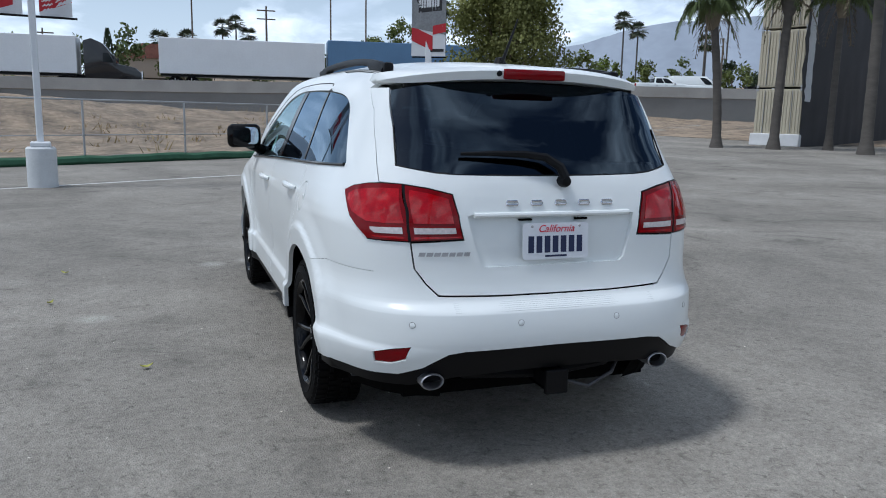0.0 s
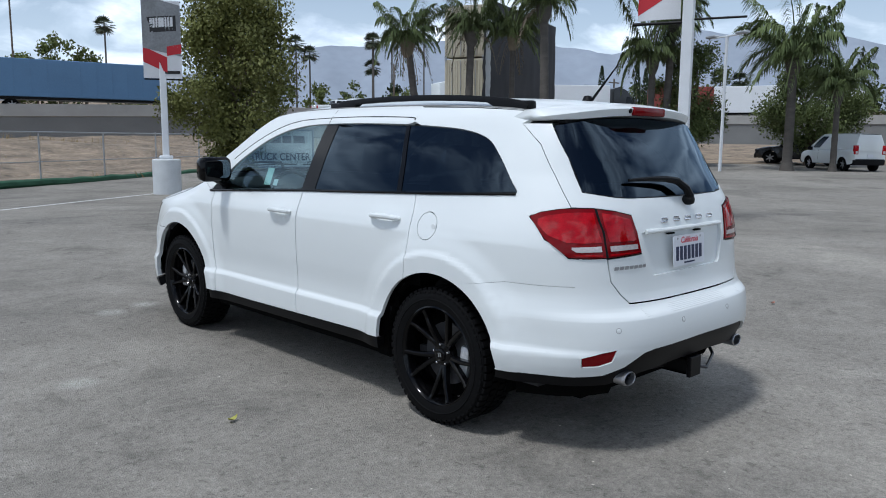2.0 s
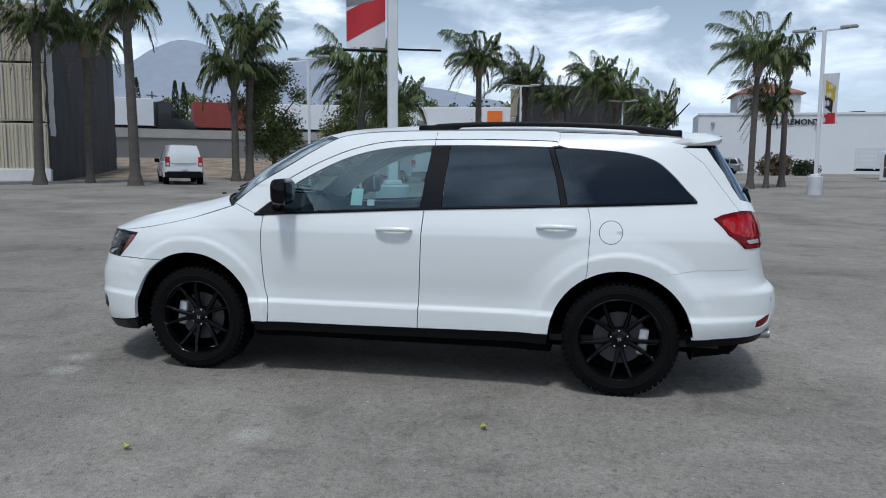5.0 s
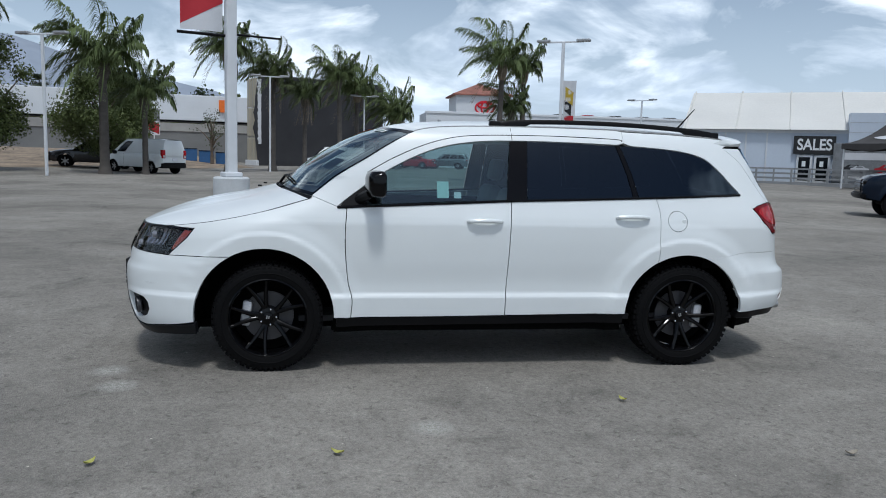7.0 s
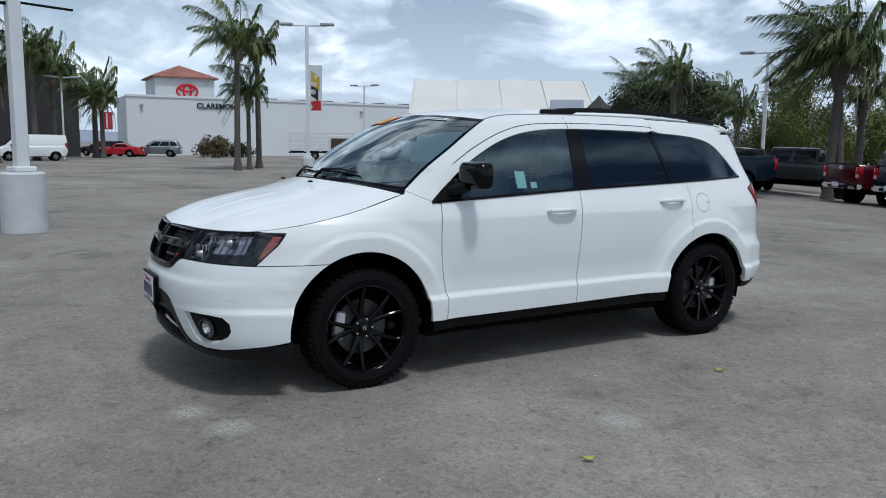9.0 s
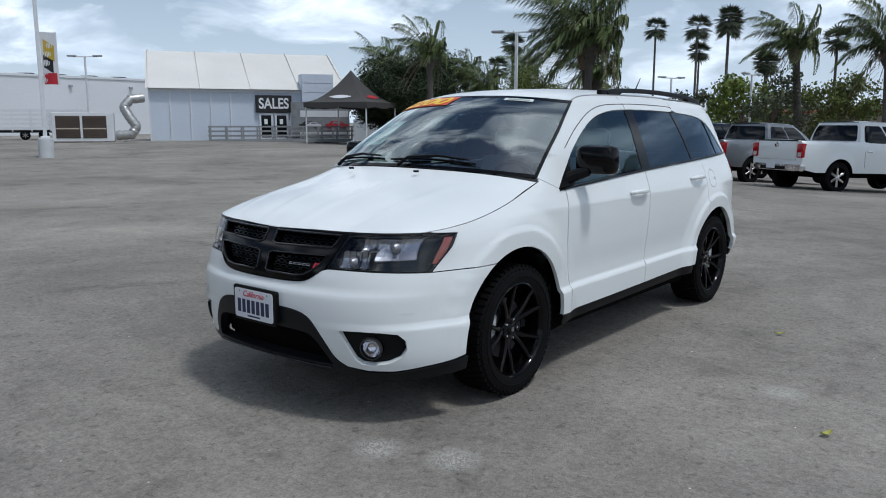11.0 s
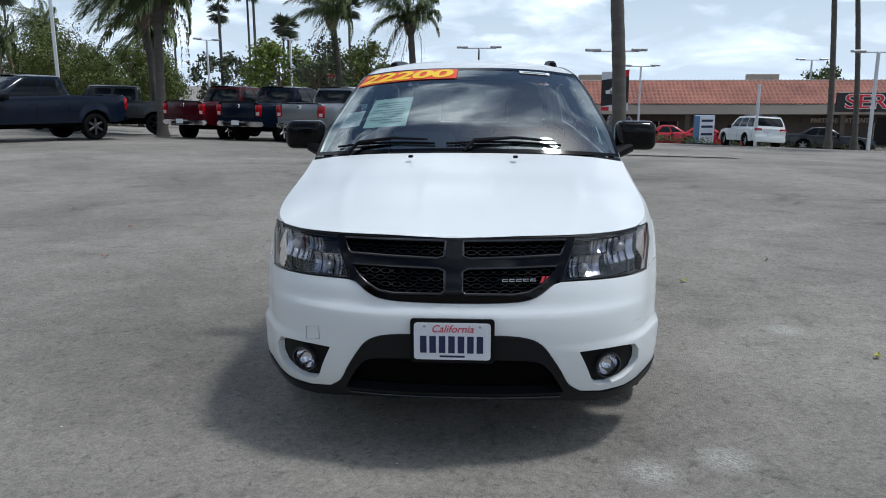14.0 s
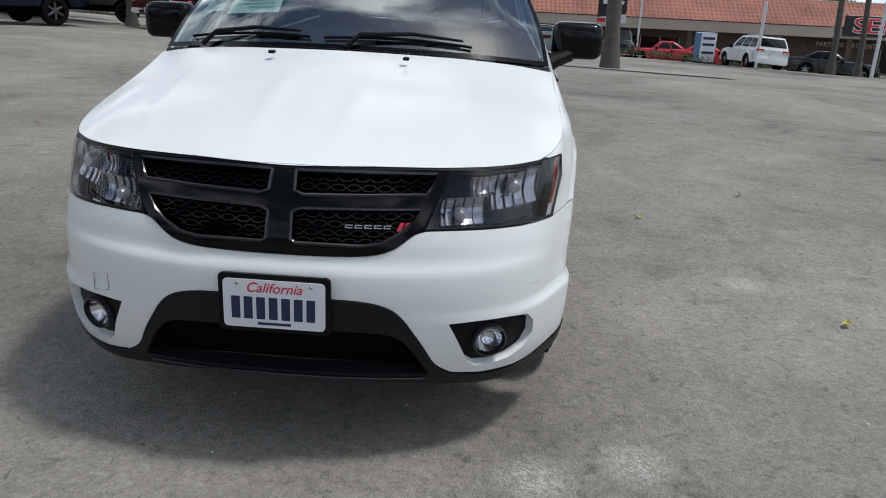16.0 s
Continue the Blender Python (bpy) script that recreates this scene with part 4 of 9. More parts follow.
# rear wiper
bm = bmesh.new()
tube(bm, [skin(*R(.05, 1.183), .035), skin(*R(.03, 1.225), .04), skin(*R(-.03, 1.262), .04), skin(*R(-.12, 1.275), .036), skin(*R(-.25, 1.281), .028), skin(*R(-.39, 1.283), .018)], [.022, .020, .018, .016, .012, .007], 8)
rw = part("rear_wiper", bm, TRIM_BLACK, tailgate)
bm = bmesh.new()
lathe(bm, [(.0, .05), (.02, .046), (.026, .03), (.026, .0)], 16, "y", Matrix.Translation(skin(*R(.05, 1.183), .0)) @ Matrix.Rotation(math.pi, 4, "Z"))
part("wiper_pivot", bm, TRIM_BLACK, rw)

# spoiler with the high brake lamp
bm = bmesh.new()
rows = []
for i in range(41):
    q = -1 + 2 * i / 40
    w = .65
    x = q * w
    e = 1 - abs(q) ** 6
    zt = 1.615 + .052 * (1 - abs(q) ** 2.4)
    y_in, y_out = -1.80 - .05 * (1 - q * q), -1.985 - .105 * (1 - abs(q) ** 3) + .12 * abs(q) ** 10
    pts = [(y_in, zt + .006), ((y_in + y_out) / 2, zt + .004), (y_out + .03, zt - .012), (y_out, zt - .026), (y_out + .012, zt - .062 + .03 * abs(q) ** 8), (y_out + .09, zt - .07 + .03 * abs(q) ** 8), (y_out + .16, zt - .055 + .02 * abs(q) ** 8)]
    rows.append([bm.verts.new((x, y, z)) for y, z in pts])
for a, b in zip(rows, rows[1:]):
    for k in range(6):
        bm.faces.new((a[k], b[k], b[k + 1], a[k + 1]))
bm.faces.new(rows[0]), bm.faces.new(rows[-1][::-1])
bmesh.ops.recalc_face_normals(bm, faces=bm.faces[:])
spoiler = part("roof_spoiler", bm, PAINT_WHITE, car, smooth=50)
bm = bmesh.new()
box(bm, -.145, .145, -2.099, -2.04, 1.604, 1.648, .008, None, 2)
part("high_brake_lamp", bm, LENS_RED_DARK, spoiler)
bm = bmesh.new()
lathe(bm, [(.0, .012), (.012, .01), (.014, 0)], 12, "y", Matrix.Translation((-.165, -2.078, 1.628)) @ Matrix.Rotation(math.pi, 4, "Z"))
part("washer_jet", bm, TRIM_BLACK, spoiler)
# black bar stands in for the shade under the spoiler
bm = bmesh.new()
box(bm, -.56, .56, -1.99, -1.93, 1.553, 1.60, .01)
part("spoiler_shadow_gap", bm, TRIM_BLACK, spoiler)

# tail lamps
LAMP_OUT = RR((.620, .945), (.736, .947), (.765, .948)) + SS((-2.08, 1.03), (-1.988, 1.128)) + RR((.79, 1.148), (.744, 1.164), (.70, 1.168), (.632, 1.168), (.626, 1.06))
LAMP_IN = RR((.615, .945), (.407, .954), (.425, 1.05), (.444, 1.13), (.54, 1.153), (.627, 1.166), (.621, 1.06))
CLEAR_OUT = RR((.640, .972), (.742, .971), (.757, .985), (.757, .999), (.643, 1.003))
CLEAR_IN = RR((.602, .972), (.432, .974), (.437, 1.002), (.606, 1.002))
for mir in (False, True):
    t1 = panel("tail_lamp", LAMP_OUT, LENS_RED_DARK, car, off=.006, gap=.002, step=.03, mirror=mir, label="red tail lamp with clear strip")
    panel("lamp_bowl", RR((.636, 1.014), (.71, 1.012), (.766, 1.014)) + SS((-2.09, 1.045), (-2.035, 1.092), (-2.03, 1.118)) + RR((.785, 1.134), (.744, 1.146), (.70, 1.151), (.642, 1.151)), LENS_RED, t1, off=.008, rim=.003, gap=.002, step=.03, mirror=mir)
    panel("lamp_band", RR((.640, .953), (.74, .955), (.755, .964), (.640, .964)), LENS_RED, t1, off=.0075, rim=.002, gap=.001, step=.03, mirror=mir)
    panel("reversing_strip", CLEAR_OUT, LENS_WHITE, t1, off=.0085, rim=.004, gap=.003, step=.03, mirror=mir)
    skin_tube(LAMP_OUT + LAMP_OUT[:1], .005, "lamp_seal", TRIM_BLACK, t1, off=-.001, sides=5, mirror=mir)
    t2 = panel("gate_lamp", LAMP_IN, LENS_RED_DARK, tailgate, off=.006, gap=.002, step=.03, mirror=mir, label="red tailgate lamp with clear strip")
    panel("lamp_bowl", RR((.604, 1.014), (.442, 1.014), (.452, 1.07), (.462, 1.116), (.54, 1.136), (.610, 1.148)), LENS_RED, t2, off=.008, rim=.003, gap=.002, step=.03, mirror=mir)
    skin_tube(RR((.619, .950), (.6235, 1.06), (.629, 1.163)), .0085, "lamp_joint", TRIM_BLACK, t2, off=.002, sides=6, mirror=mir)
    panel("lamp_band", RR((.604, .953), (.418, .960), (.420, .966), (.604, .964)), LENS_RED, t2, off=.0075, rim=.002, gap=.001, step=.03, mirror=mir)
    panel("reversing_strip", CLEAR_IN, LENS_WHITE, t2, off=.0085, rim=.004, gap=.003, step=.03, mirror=mir)
    skin_tube(LAMP_IN + LAMP_IN[:1], .005, "lamp_seal", TRIM_BLACK, t2, off=-.001, sides=5, mirror=mir)

# rear bumper
rear_arch = [S(ARCH[1][0] + ARCH[1][2] * math.cos(radians(a)), ARCH[1][1] + ARCH[1][2] * math.sin(radians(a))) for a in [112 + 64 * k / 18 for k in range(19)]]
rb_half = RR((0, .520), (.216, .518), (.42, .515), (.49, .505), (.54, .475), (.585, .443), (.67, .408), (.763, .399)) + SS((-2.0, .396), (-1.875, .393)) + rear_arch[::-1] \
    + SS((-1.9, .814)) + RR((.748, .814), (.732, .86), (.726, .942), (.620, .942), (.606, .834), (.562, .772), (.517, .727), (.49, .725), (.25, .719), (0, .718))
REFL = [(.634, .533), (.70, .520), (.766, .496), (.757, .45), (.70, .455), (.652, .476)]
refl_r, refl_l = [R(x, z) for x, z in REFL], [R(-x, z) for x, z in REFL]
rear_bumper = panel("rear_bumper", rb_half + other_r(rb_half)[::-1], PAINT_WHITE, car, holes=[refl_r, refl_l], gap=.0, rim=.03, step=.03)
for rl in (refl_r, refl_l):
    panel("bumper_reflector", rl, LENS_RED_DARK, rear_bumper, off=-.006, rim=.01, gap=.003, step=.03)
rv_half = RR((0, .515), (.216, .513), (.42, .51), (.49, .50), (.54, .47), (.585, .438), (.67, .403), (.763, .394)) + SS((-2.0, .391), (-1.875, .388), (-1.86, .342)) + RR((.75, .342), (.62, .345), (.45, .385), (.2, .40), (0, .40))
panel("rear_valance", rv_half + other_r(rv_half)[::-1], TRIM_BLACK, car, off=-.012, rim=.06, gap=0, label="textured black lower rear trim")
for x in (-.63, -.19, .255, .66):
    bm = bmesh.new()
    c = skin(*R(x, .622), .0)
    n_ = (skin(*R(x, .622), .05) - c).normalized()
    mm = Matrix.Translation(c) @ n_.to_track_quat("Z", "Y").to_matrix().to_4x4()
    lathe(bm, [(.0, .0016), (.010, .0014), (.0115, .0006)], 14, "z", mm)
    sens = part("parking_sensor", bm, PAINT_WHITE, rear_bumper)
    bm = bmesh.new()
    lathe(bm, [(.0118, .0004), (.0134, .0004), (.0134, .0012), (.0118, .0012)], 14, "z", mm, close=True)
    part("sensor_ring", bm, INTERIOR_GREY, sens)
bm = bmesh.new()
for k in range(6):
    tube(bm, [skin(*R(x, .700 - .006 * k), .0) for x in (-.46, -.23, 0, .23, .46)], .0013, 4)
part("step_rib", bm, PAINT_WHITE, rear_bumper)
for x in (-.545, .52):
    bm = bmesh.new()
    m_ = Matrix.Translation((x, -2.385, .382)) @ Matrix.Diagonal((1.25, 1, .85, 1))
    lathe(bm, [(.034, .0), (.036, -.004), (.040, .0), (.040, .16), (.034, .16), (.034, .0)], 24, "y", m_)
    ex = part("exhaust_tip", bm, STEEL, car)
    bm = bmesh.new()
    tube(bm, [(x, -2.285, .382), (x * .98, -2.0, .37), (x * .8, -1.7, .33)], .028, 10)
    part("exhaust_pipe", bm, STEEL, ex)
# tow hitch
bm = bmesh.new()
tube(bm, [(-.48, -2.12, .37), (-.34, -2.22, .345), (0, -2.27, .335), (.34, -2.22, .345), (.48, -2.12, .37)], .022, 8)
hitch = part("tow_hitch", bm, TRIM_BLACK, car)
bm = bmesh.new()
for a, b, c, d in ((-.04, .04, .30, .31), (-.04, .04, .375, .385), (-.04, -.03, .30, .385), (.03, .04, .30, .385)):
    box(bm, a, b, -2.42, -2.2, c, d)
box(bm, -.052, .052, -2.425, -2.40, .29, .395, .004)
part("hitch_receiver", bm, TRIM_BLACK, hitch)
bm = bmesh.new()
tube(bm, [(.05, -2.36, .33), (.16, -2.40, .30), (.30, -2.36, .34), (.36, -2.30, .37)], .009, 6)
part("hitch_cable", bm, SATIN_GREY, hitch)

# tub behind the skin and the floor, near-black: shade put into the colour
bm = bmesh.new()
grid = []
zs = [.25, .30, .40, .55, .70, .85, 1.0, 1.10]
bs = [-.985 + 1.97 * k / 120 for k in range(121)]
for z in zs:
    grid.append([bm.verts.new((max(shell(b, z)[0] - .085, 0), shell(b, z)[1] * .965, z)) for b in bs])
for j in range(len(zs) - 1):
    for i in range(120):
        v = grid[j][i].co
        c = (grid[j][i].co + grid[j + 1][i + 1].co) / 2
        if c.y > .9 and c.z > .72:
            continue
        if any(math.hypot(c.y - wy, c.z - wz) < wr + .01 for wy, wz, wr in ARCH):
            continue
        bm.faces.new((grid[j][i], grid[j][i + 1], grid[j + 1][i + 1], grid[j + 1][i]))
geo = bmesh.ops.duplicate(bm, geom=bm.verts[:] + bm.edges[:] + bm.faces[:])["geom"]
for v in geo:
    if isinstance(v, bmesh.types.BMVert):
        v.co.x = -v.co.x
box(bm, -.60, .60, -2.15, 2.2, .24, .30)
box(bm, -.84, .84, -.98, .98, .26, .30)
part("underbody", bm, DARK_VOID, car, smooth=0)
# arch liners in the same near-black, the arches' shade put into it
for k, (wy, wz, wr) in enumerate(ARCH):
    for s in (1, -1):
        bm = bmesh.new()
        n = 28
        ra = []
        for i in range(n + 1):
            a = radians(-14 + 208 * i / n)
            ra.append([bm.verts.new((s * x, wy + (wr + o) * math.cos(a), wz + (wr + o) * math.sin(a))) for x, o in ((.52, .0), (.835, .0), (.85, .012))])
        for p, q in zip(ra, ra[1:]):
            for j in range(2):
                bm.faces.new((p[j], q[j], q[j + 1], p[j + 1]))
        cap = [bm.verts.new((s * .52, wy + wr * math.cos(radians(-14 + 208 * i / n)), wz + wr * math.sin(radians(-14 + 208 * i / n)))) for i in range(n + 1)]
        bm.faces.new(cap)
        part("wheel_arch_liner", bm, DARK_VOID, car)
bm = bmesh.new()
tube(bm, [(-.7, -1.447, .34), (.7, -1.447, .34)], .05, 8)
box(bm, -.3, .3, -1.75, -1.2, .27, .42, .03)
part("rear_axle", bm, DARK_VOID, car)

# door mirrors
for s in (1, -1):
    bm = bmesh.new()
    vs = box(bm, -.128, .128, -.085, .085, -.090, .090, .045, None, 4)
    for v in bm.verts:
        if v.co.y > 0:
            k = v.co.y / .085
            v.co.x *= 1 - .18 * k * k
            v.co.z *= 1 - .22 * k * k
        v.co.z += .12 * v.co.x * s
        v.co.y *= .68
    for v in bm.verts:
        v.co = Vector((s * .985 + v.co.x * .95, .765 + v.co.y - .10 * abs(v.co.x + .1 * s), 1.262 + v.co.z * .95 - (.012 * s * v.co.x / .1)))
    mirror = part("door_mirror", bm, GLOSS_BLACK, car, "gloss black door mirror", smooth=60)
    bm = bmesh.new()
    tube(bm, [(s * .84, .85, 1.15), (s * .88, .825, 1.172), (s * .95, .785, 1.20)], [.042, .036, .034], 10)
    part("mirror_foot", bm, TRIM_BLACK, mirror)
    bm = bmesh.new()
    prism(bm, rounded(.20, .125, .035), .004, Matrix.Translation((s * .985, .706, 1.264)) @ pose(0, 0, 0, 90, 0, 0))
    part("mirror_glass", bm, CHROME, mirror)


# wheels
def wheel_mesh():
    """A wheel in its own axes: the axle along x, the face at +x."""
    r = WHEEL_R
    bm = bmesh.new()
    lathe(bm, [(.255, .098), (.262, .112), (.29, .122), (.325, .120), (.345, .108), (.352, .09), (.352, -.09), (.345, -.108), (.325, -.120), (.262, -.112), (.255, -.098)], 64, "x", close=True)
    n = 56
    for k in range(n):
        a = 2 * math.pi * k / n
        rot = Matrix.Rotation(a, 4, "X")
        for x0, x1, da, hh in ((.058, .106, 0, .010), (.012, .050, .5, .010), (-.050, -.012, 0, .010), (-.106, -.058, .5, .010)):
            mm = Matrix.Rotation(a + da * 2 * math.pi / n, 4, "X") @ Matrix.Translation((0, 0, .351))
            vs = box(bm, x0, x1, -.0135, .0135, -.004, hh, 0, mm)
        mm = rot @ Matrix.Translation((0, 0, .338)) @ Matrix.Rotation(radians(-38), 4, "Y")
        box(bm, .108, .122, -.011, .011, -.012, .010, 0, Matrix.Rotation(a, 4, "X") @ Matrix.Translation((-.004, 0, .330)))
    # raised ring on the sidewall
    lathe(bm, [(.296, .122), (.300, .1255), (.304, .122)], 64, "x")
    return bm


def rim_mesh():
    bm = bmesh.new()
    lathe(bm, [(.262, .100), (.264, .112), (.256, .116), (.248, .108), (.240, .085), (.236, -.06), (.244, -.10)], 56, "x")
    return bm


def spoke_mesh():
    """One split spoke: a root at the hub that forks into two arms."""
    bm = bmesh.new()
    for s in (-1, 1):
        rows = []
        for i in range(9):
            t = i / 8
            rr = .045 + t * (.246 - .045)
            ang = s * (.10 + .17 * t ** .8)
            w = .015 - .004 * t
            xx = .070 + .030 * math.sin(math.pi * .5 * t) - .012 * (1 - t) + (.008 if t > .9 else 0)
            d = Vector((0, math.sin(ang), math.cos(ang)))
            c = Vector((0, math.cos(ang), -math.sin(ang)))
            p = d * rr
            rows.append([bm.verts.new(Vector((x_, 0, 0)) + p + c * q) for x_, q in ((xx - .035, -w), (xx - .006, -w), (xx, -w * .5), (xx, w * .5), (xx - .006, w), (xx - .035, w))])
        for a, b in zip(rows, rows[1:]):
            for k in range(6):
                bm.faces.new((a[k], a[(k + 1) % 6], b[(k + 1) % 6], b[k]))
        bm.faces.new(rows[0][::-1]), bm.faces.new(rows[-1])
    bmesh.ops.recalc_face_normals(bm, faces=bm.faces[:])
    return bm


def build_wheel():
    w = new("wheel")
    w.parent = car
    tyre = part("tyre", wheel_mesh(), RUBBER, w, "all-terrain tyre with blocky tread")
    rim = part("rim", rim_mesh(), GLOSS_BLACK, w, "gloss black alloy rim")
    sp = part("spoke", spoke_mesh(), GLOSS_BLACK, w)
    for k in range(1, 5):
        o = new("spoke", sp.data)
        o.parent = w
        o.matrix_local = Matrix.Rotation(2 * math.pi * k / 5, 4, "X")
    bm = bmesh.new()
    lathe(bm, [(.0, .078), (.022, .078), (.030, .074), (.034, .066), (.062, .060), (.070, .045), (.072, .01)], 32, "x")
    part("hub", bm, GLOSS_BLACK, w)
    for k in range(5):
        a = 2 * math.pi * (k + .5) / 5
        bm = bmesh.new()
        lathe(bm, [(.0, .024), (.006, .022), (.009, .0)], 6, "x", Matrix.Translation((.052, .054 * math.sin(a), .054 * math.cos(a))))
        part("lug_nut", bm, CHROME, w)
    bm = bmesh.new()
    box(bm, .079, .081, -.010, -.003, -.011, .011, 0, Matrix.Rotation(radians(-25), 4, "X"))
    box(bm, .079, .081, .003, .010, -.011, .011, 0, Matrix.Rotation(radians(-25), 4, "X"))
    part("hub_badge", bm, STEEL, w, smooth=0)
    bm = bmesh.new()
    lathe(bm, [(.06, .018), (.165, .018), (.165, .004), (.06, .004)], 40, "x", close=True)
    part("brake_disc", bm, SATIN_GREY, w)
    # disc behind the spokes, near-black for the shade inside the wheel
    bm = bmesh.new()
    lathe(bm, [(.235, -.02), (.15, -.03), (.0, -.03)], 32, "x")
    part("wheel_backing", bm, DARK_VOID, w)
    return w


wh = build_wheel()
wh.matrix_local = Matrix.Translation((.795, WHEEL_Y, WHEEL_R))
for s, y in ((-1, WHEEL_Y), (-1, -WHEEL_Y), (1, -WHEEL_Y)):
    w2 = copy_thing(wh, Matrix.Translation((s * .795, y, WHEEL_R)) @ (Matrix.Rotation(math.pi, 4, "Z") if s < 0 else Matrix.Identity(4)) @ Matrix.Rotation(radians(17 if y > 0 else 40), 4, "X"))
for s in (1, -1):
    for y, a in ((WHEEL_Y, -82), (-WHEEL_Y, 96)):
        bm = bmesh.new()
        box(bm, -.03, .03, -.085, .085, -.032, .032, .016, Matrix.Rotation(radians(a), 4, "X") @ Matrix.Translation((0, 0, .145)), 2)
        cal = part("brake_caliper", bm, CALIPER, car)
        cal.matrix_local = Matrix.Translation((s * .815, y, WHEEL_R))

# cabin
cab = bmesh.new()
box(cab, -.80, .80, -2.05, 1.25, .32, .36)
part("cabin_floor", cab, INTERIOR, car)
bm = bmesh.new()
rows = []
for y, z in ((1.42, 1.15), (1.25, 1.19), (1.05, 1.165), (.86, 1.14), (.80, 1.07), (.80, .80), (.95, .70)):
    rows.append([bm.verts.new((x, y - .10 * (abs(x) / .74) ** 2, z - .02 * (abs(x) / .74) ** 2)) for x in [-.74 + 1.48 * k / 12 for k in range(13)]])
for a, b in zip(rows, rows[1:]):
    for k in range(12):
        bm.faces.new((a[k], a[k + 1], b[k + 1], b[k]))
part("dashboard", bm, INTERIOR, car)
bm = bmesh.new()
rs = [Vector((.185 * math.cos(a), 0, .185 * math.sin(a))) for a in [2 * math.pi * k / 24 for k in range(25)]]
mw = Matrix.Translation((-.37, .66, 1.06)) @ Matrix.Rotation(radians(-24), 4, "X")
tube(bm, [mw @ p for p in rs], .016, 8, False)
box(bm, -.16, .16, -.01, .02, -.02, .02, .01, mw)
box(bm, -.02, .02, -.01, .02, -.16, .0, .01, mw)
part("steering_wheel", bm, INTERIOR, car)
for sx in (-.37, .37):
    for y0, hgt in ((.10, 0), (-.85, .02)):
        seat = bmesh.new()
        box(seat, sx - .25, sx + .25, y0 - .25, y0 + .28, .52, .70, .06, None, 3)
        s_ob = part("seat", seat, INTERIOR_GREY if y0 > 0 else INTERIOR, car)
        bm = bmesh.new()
        box(bm, -.235, .235, -.06, .06, 0, .62, .055, Matrix.Translation((sx, y0 - .26, .62)) @ Matrix.Rotation(radians(14), 4, "X"), 3)
        part("backrest", bm, INTERIOR_GREY if y0 > 0 else INTERIOR, s_ob)
        bm = bmesh.new()
        box(bm, -.13, .13, -.045, .045, 0, .18, .04, Matrix.Translation((sx, y0 - .42, 1.26)) @ Matrix.Rotation(radians(10), 4, "X"), 3)
        part("headrest", bm, INTERIOR_GREY if y0 > 0 else INTERIOR, s_ob)
bm = bmesh.new()
prism(bm, rounded(.20, .055, .02), .02, Matrix.Translation((0, .70, 1.50)) @ pose(0, 0, 0, 90, 0, 0))
part("rear_view_mirror", bm, TRIM_BLACK, car)
# headliner and inside of the pillars
bm = coons(lambda u: HEAD(u) * .97 + Vector((0, 0, -.0)), lambda u: REAR(u) * .97, lambda v: mx(RE(v)) * .97, lambda v: RE(v) * .97, 16, 16)
part("headliner", bm, INTERIOR_GREY, car)
# pale notes on the driver's window
for y0, y1, z0, z1, mm_ in ((.25, .33, 1.175, 1.285, PAPER), (.165, .215, 1.175, 1.215, PAPER_WHITE)):
    panel("window_note", SS((y0, z0), (y1, z0), (y1, z1), (y0, z1)), mm_, car, off=-.014, rim=0, gap=0, mirror=True)
# ---- the lot: asphalt that falls away to the south and east ----
def ease(a, b, t):
    k = min(1, max(0, (t - a) / (b - a)))
    return k * k * (3 - 2 * k)


FALL = curve([(5, 0), (9, -.10), (14, -.28), (19, -.6), (28, -1.12), (40, -1.75), (52, -2.9), (75, -3.2)])


def lot(x, y):
    """Height of the ground."""
    h = FALL(-.45 * x - .89 * y)
    h += .24 * ease(14, 28, x) * ease(10, 19, -y) * (1 - ease(45, 62, x))
    h += .16 * ease(13, 30, .6 * x + .6 * y) * ease(5, 22, y) * (1 - ease(62, 78, x)) - .005 * max(0, min(x, 110) - 65)
    h += 1.1 * ease(32, 58, .6 * x + .6 * y) * ease(8, 20, y) * (1 - ease(62, 70, y))
    return h


SCUFFS = ((-.80, 2.46, .14), (-1.15, 2.33, .14), (-2.03, .50, .13))


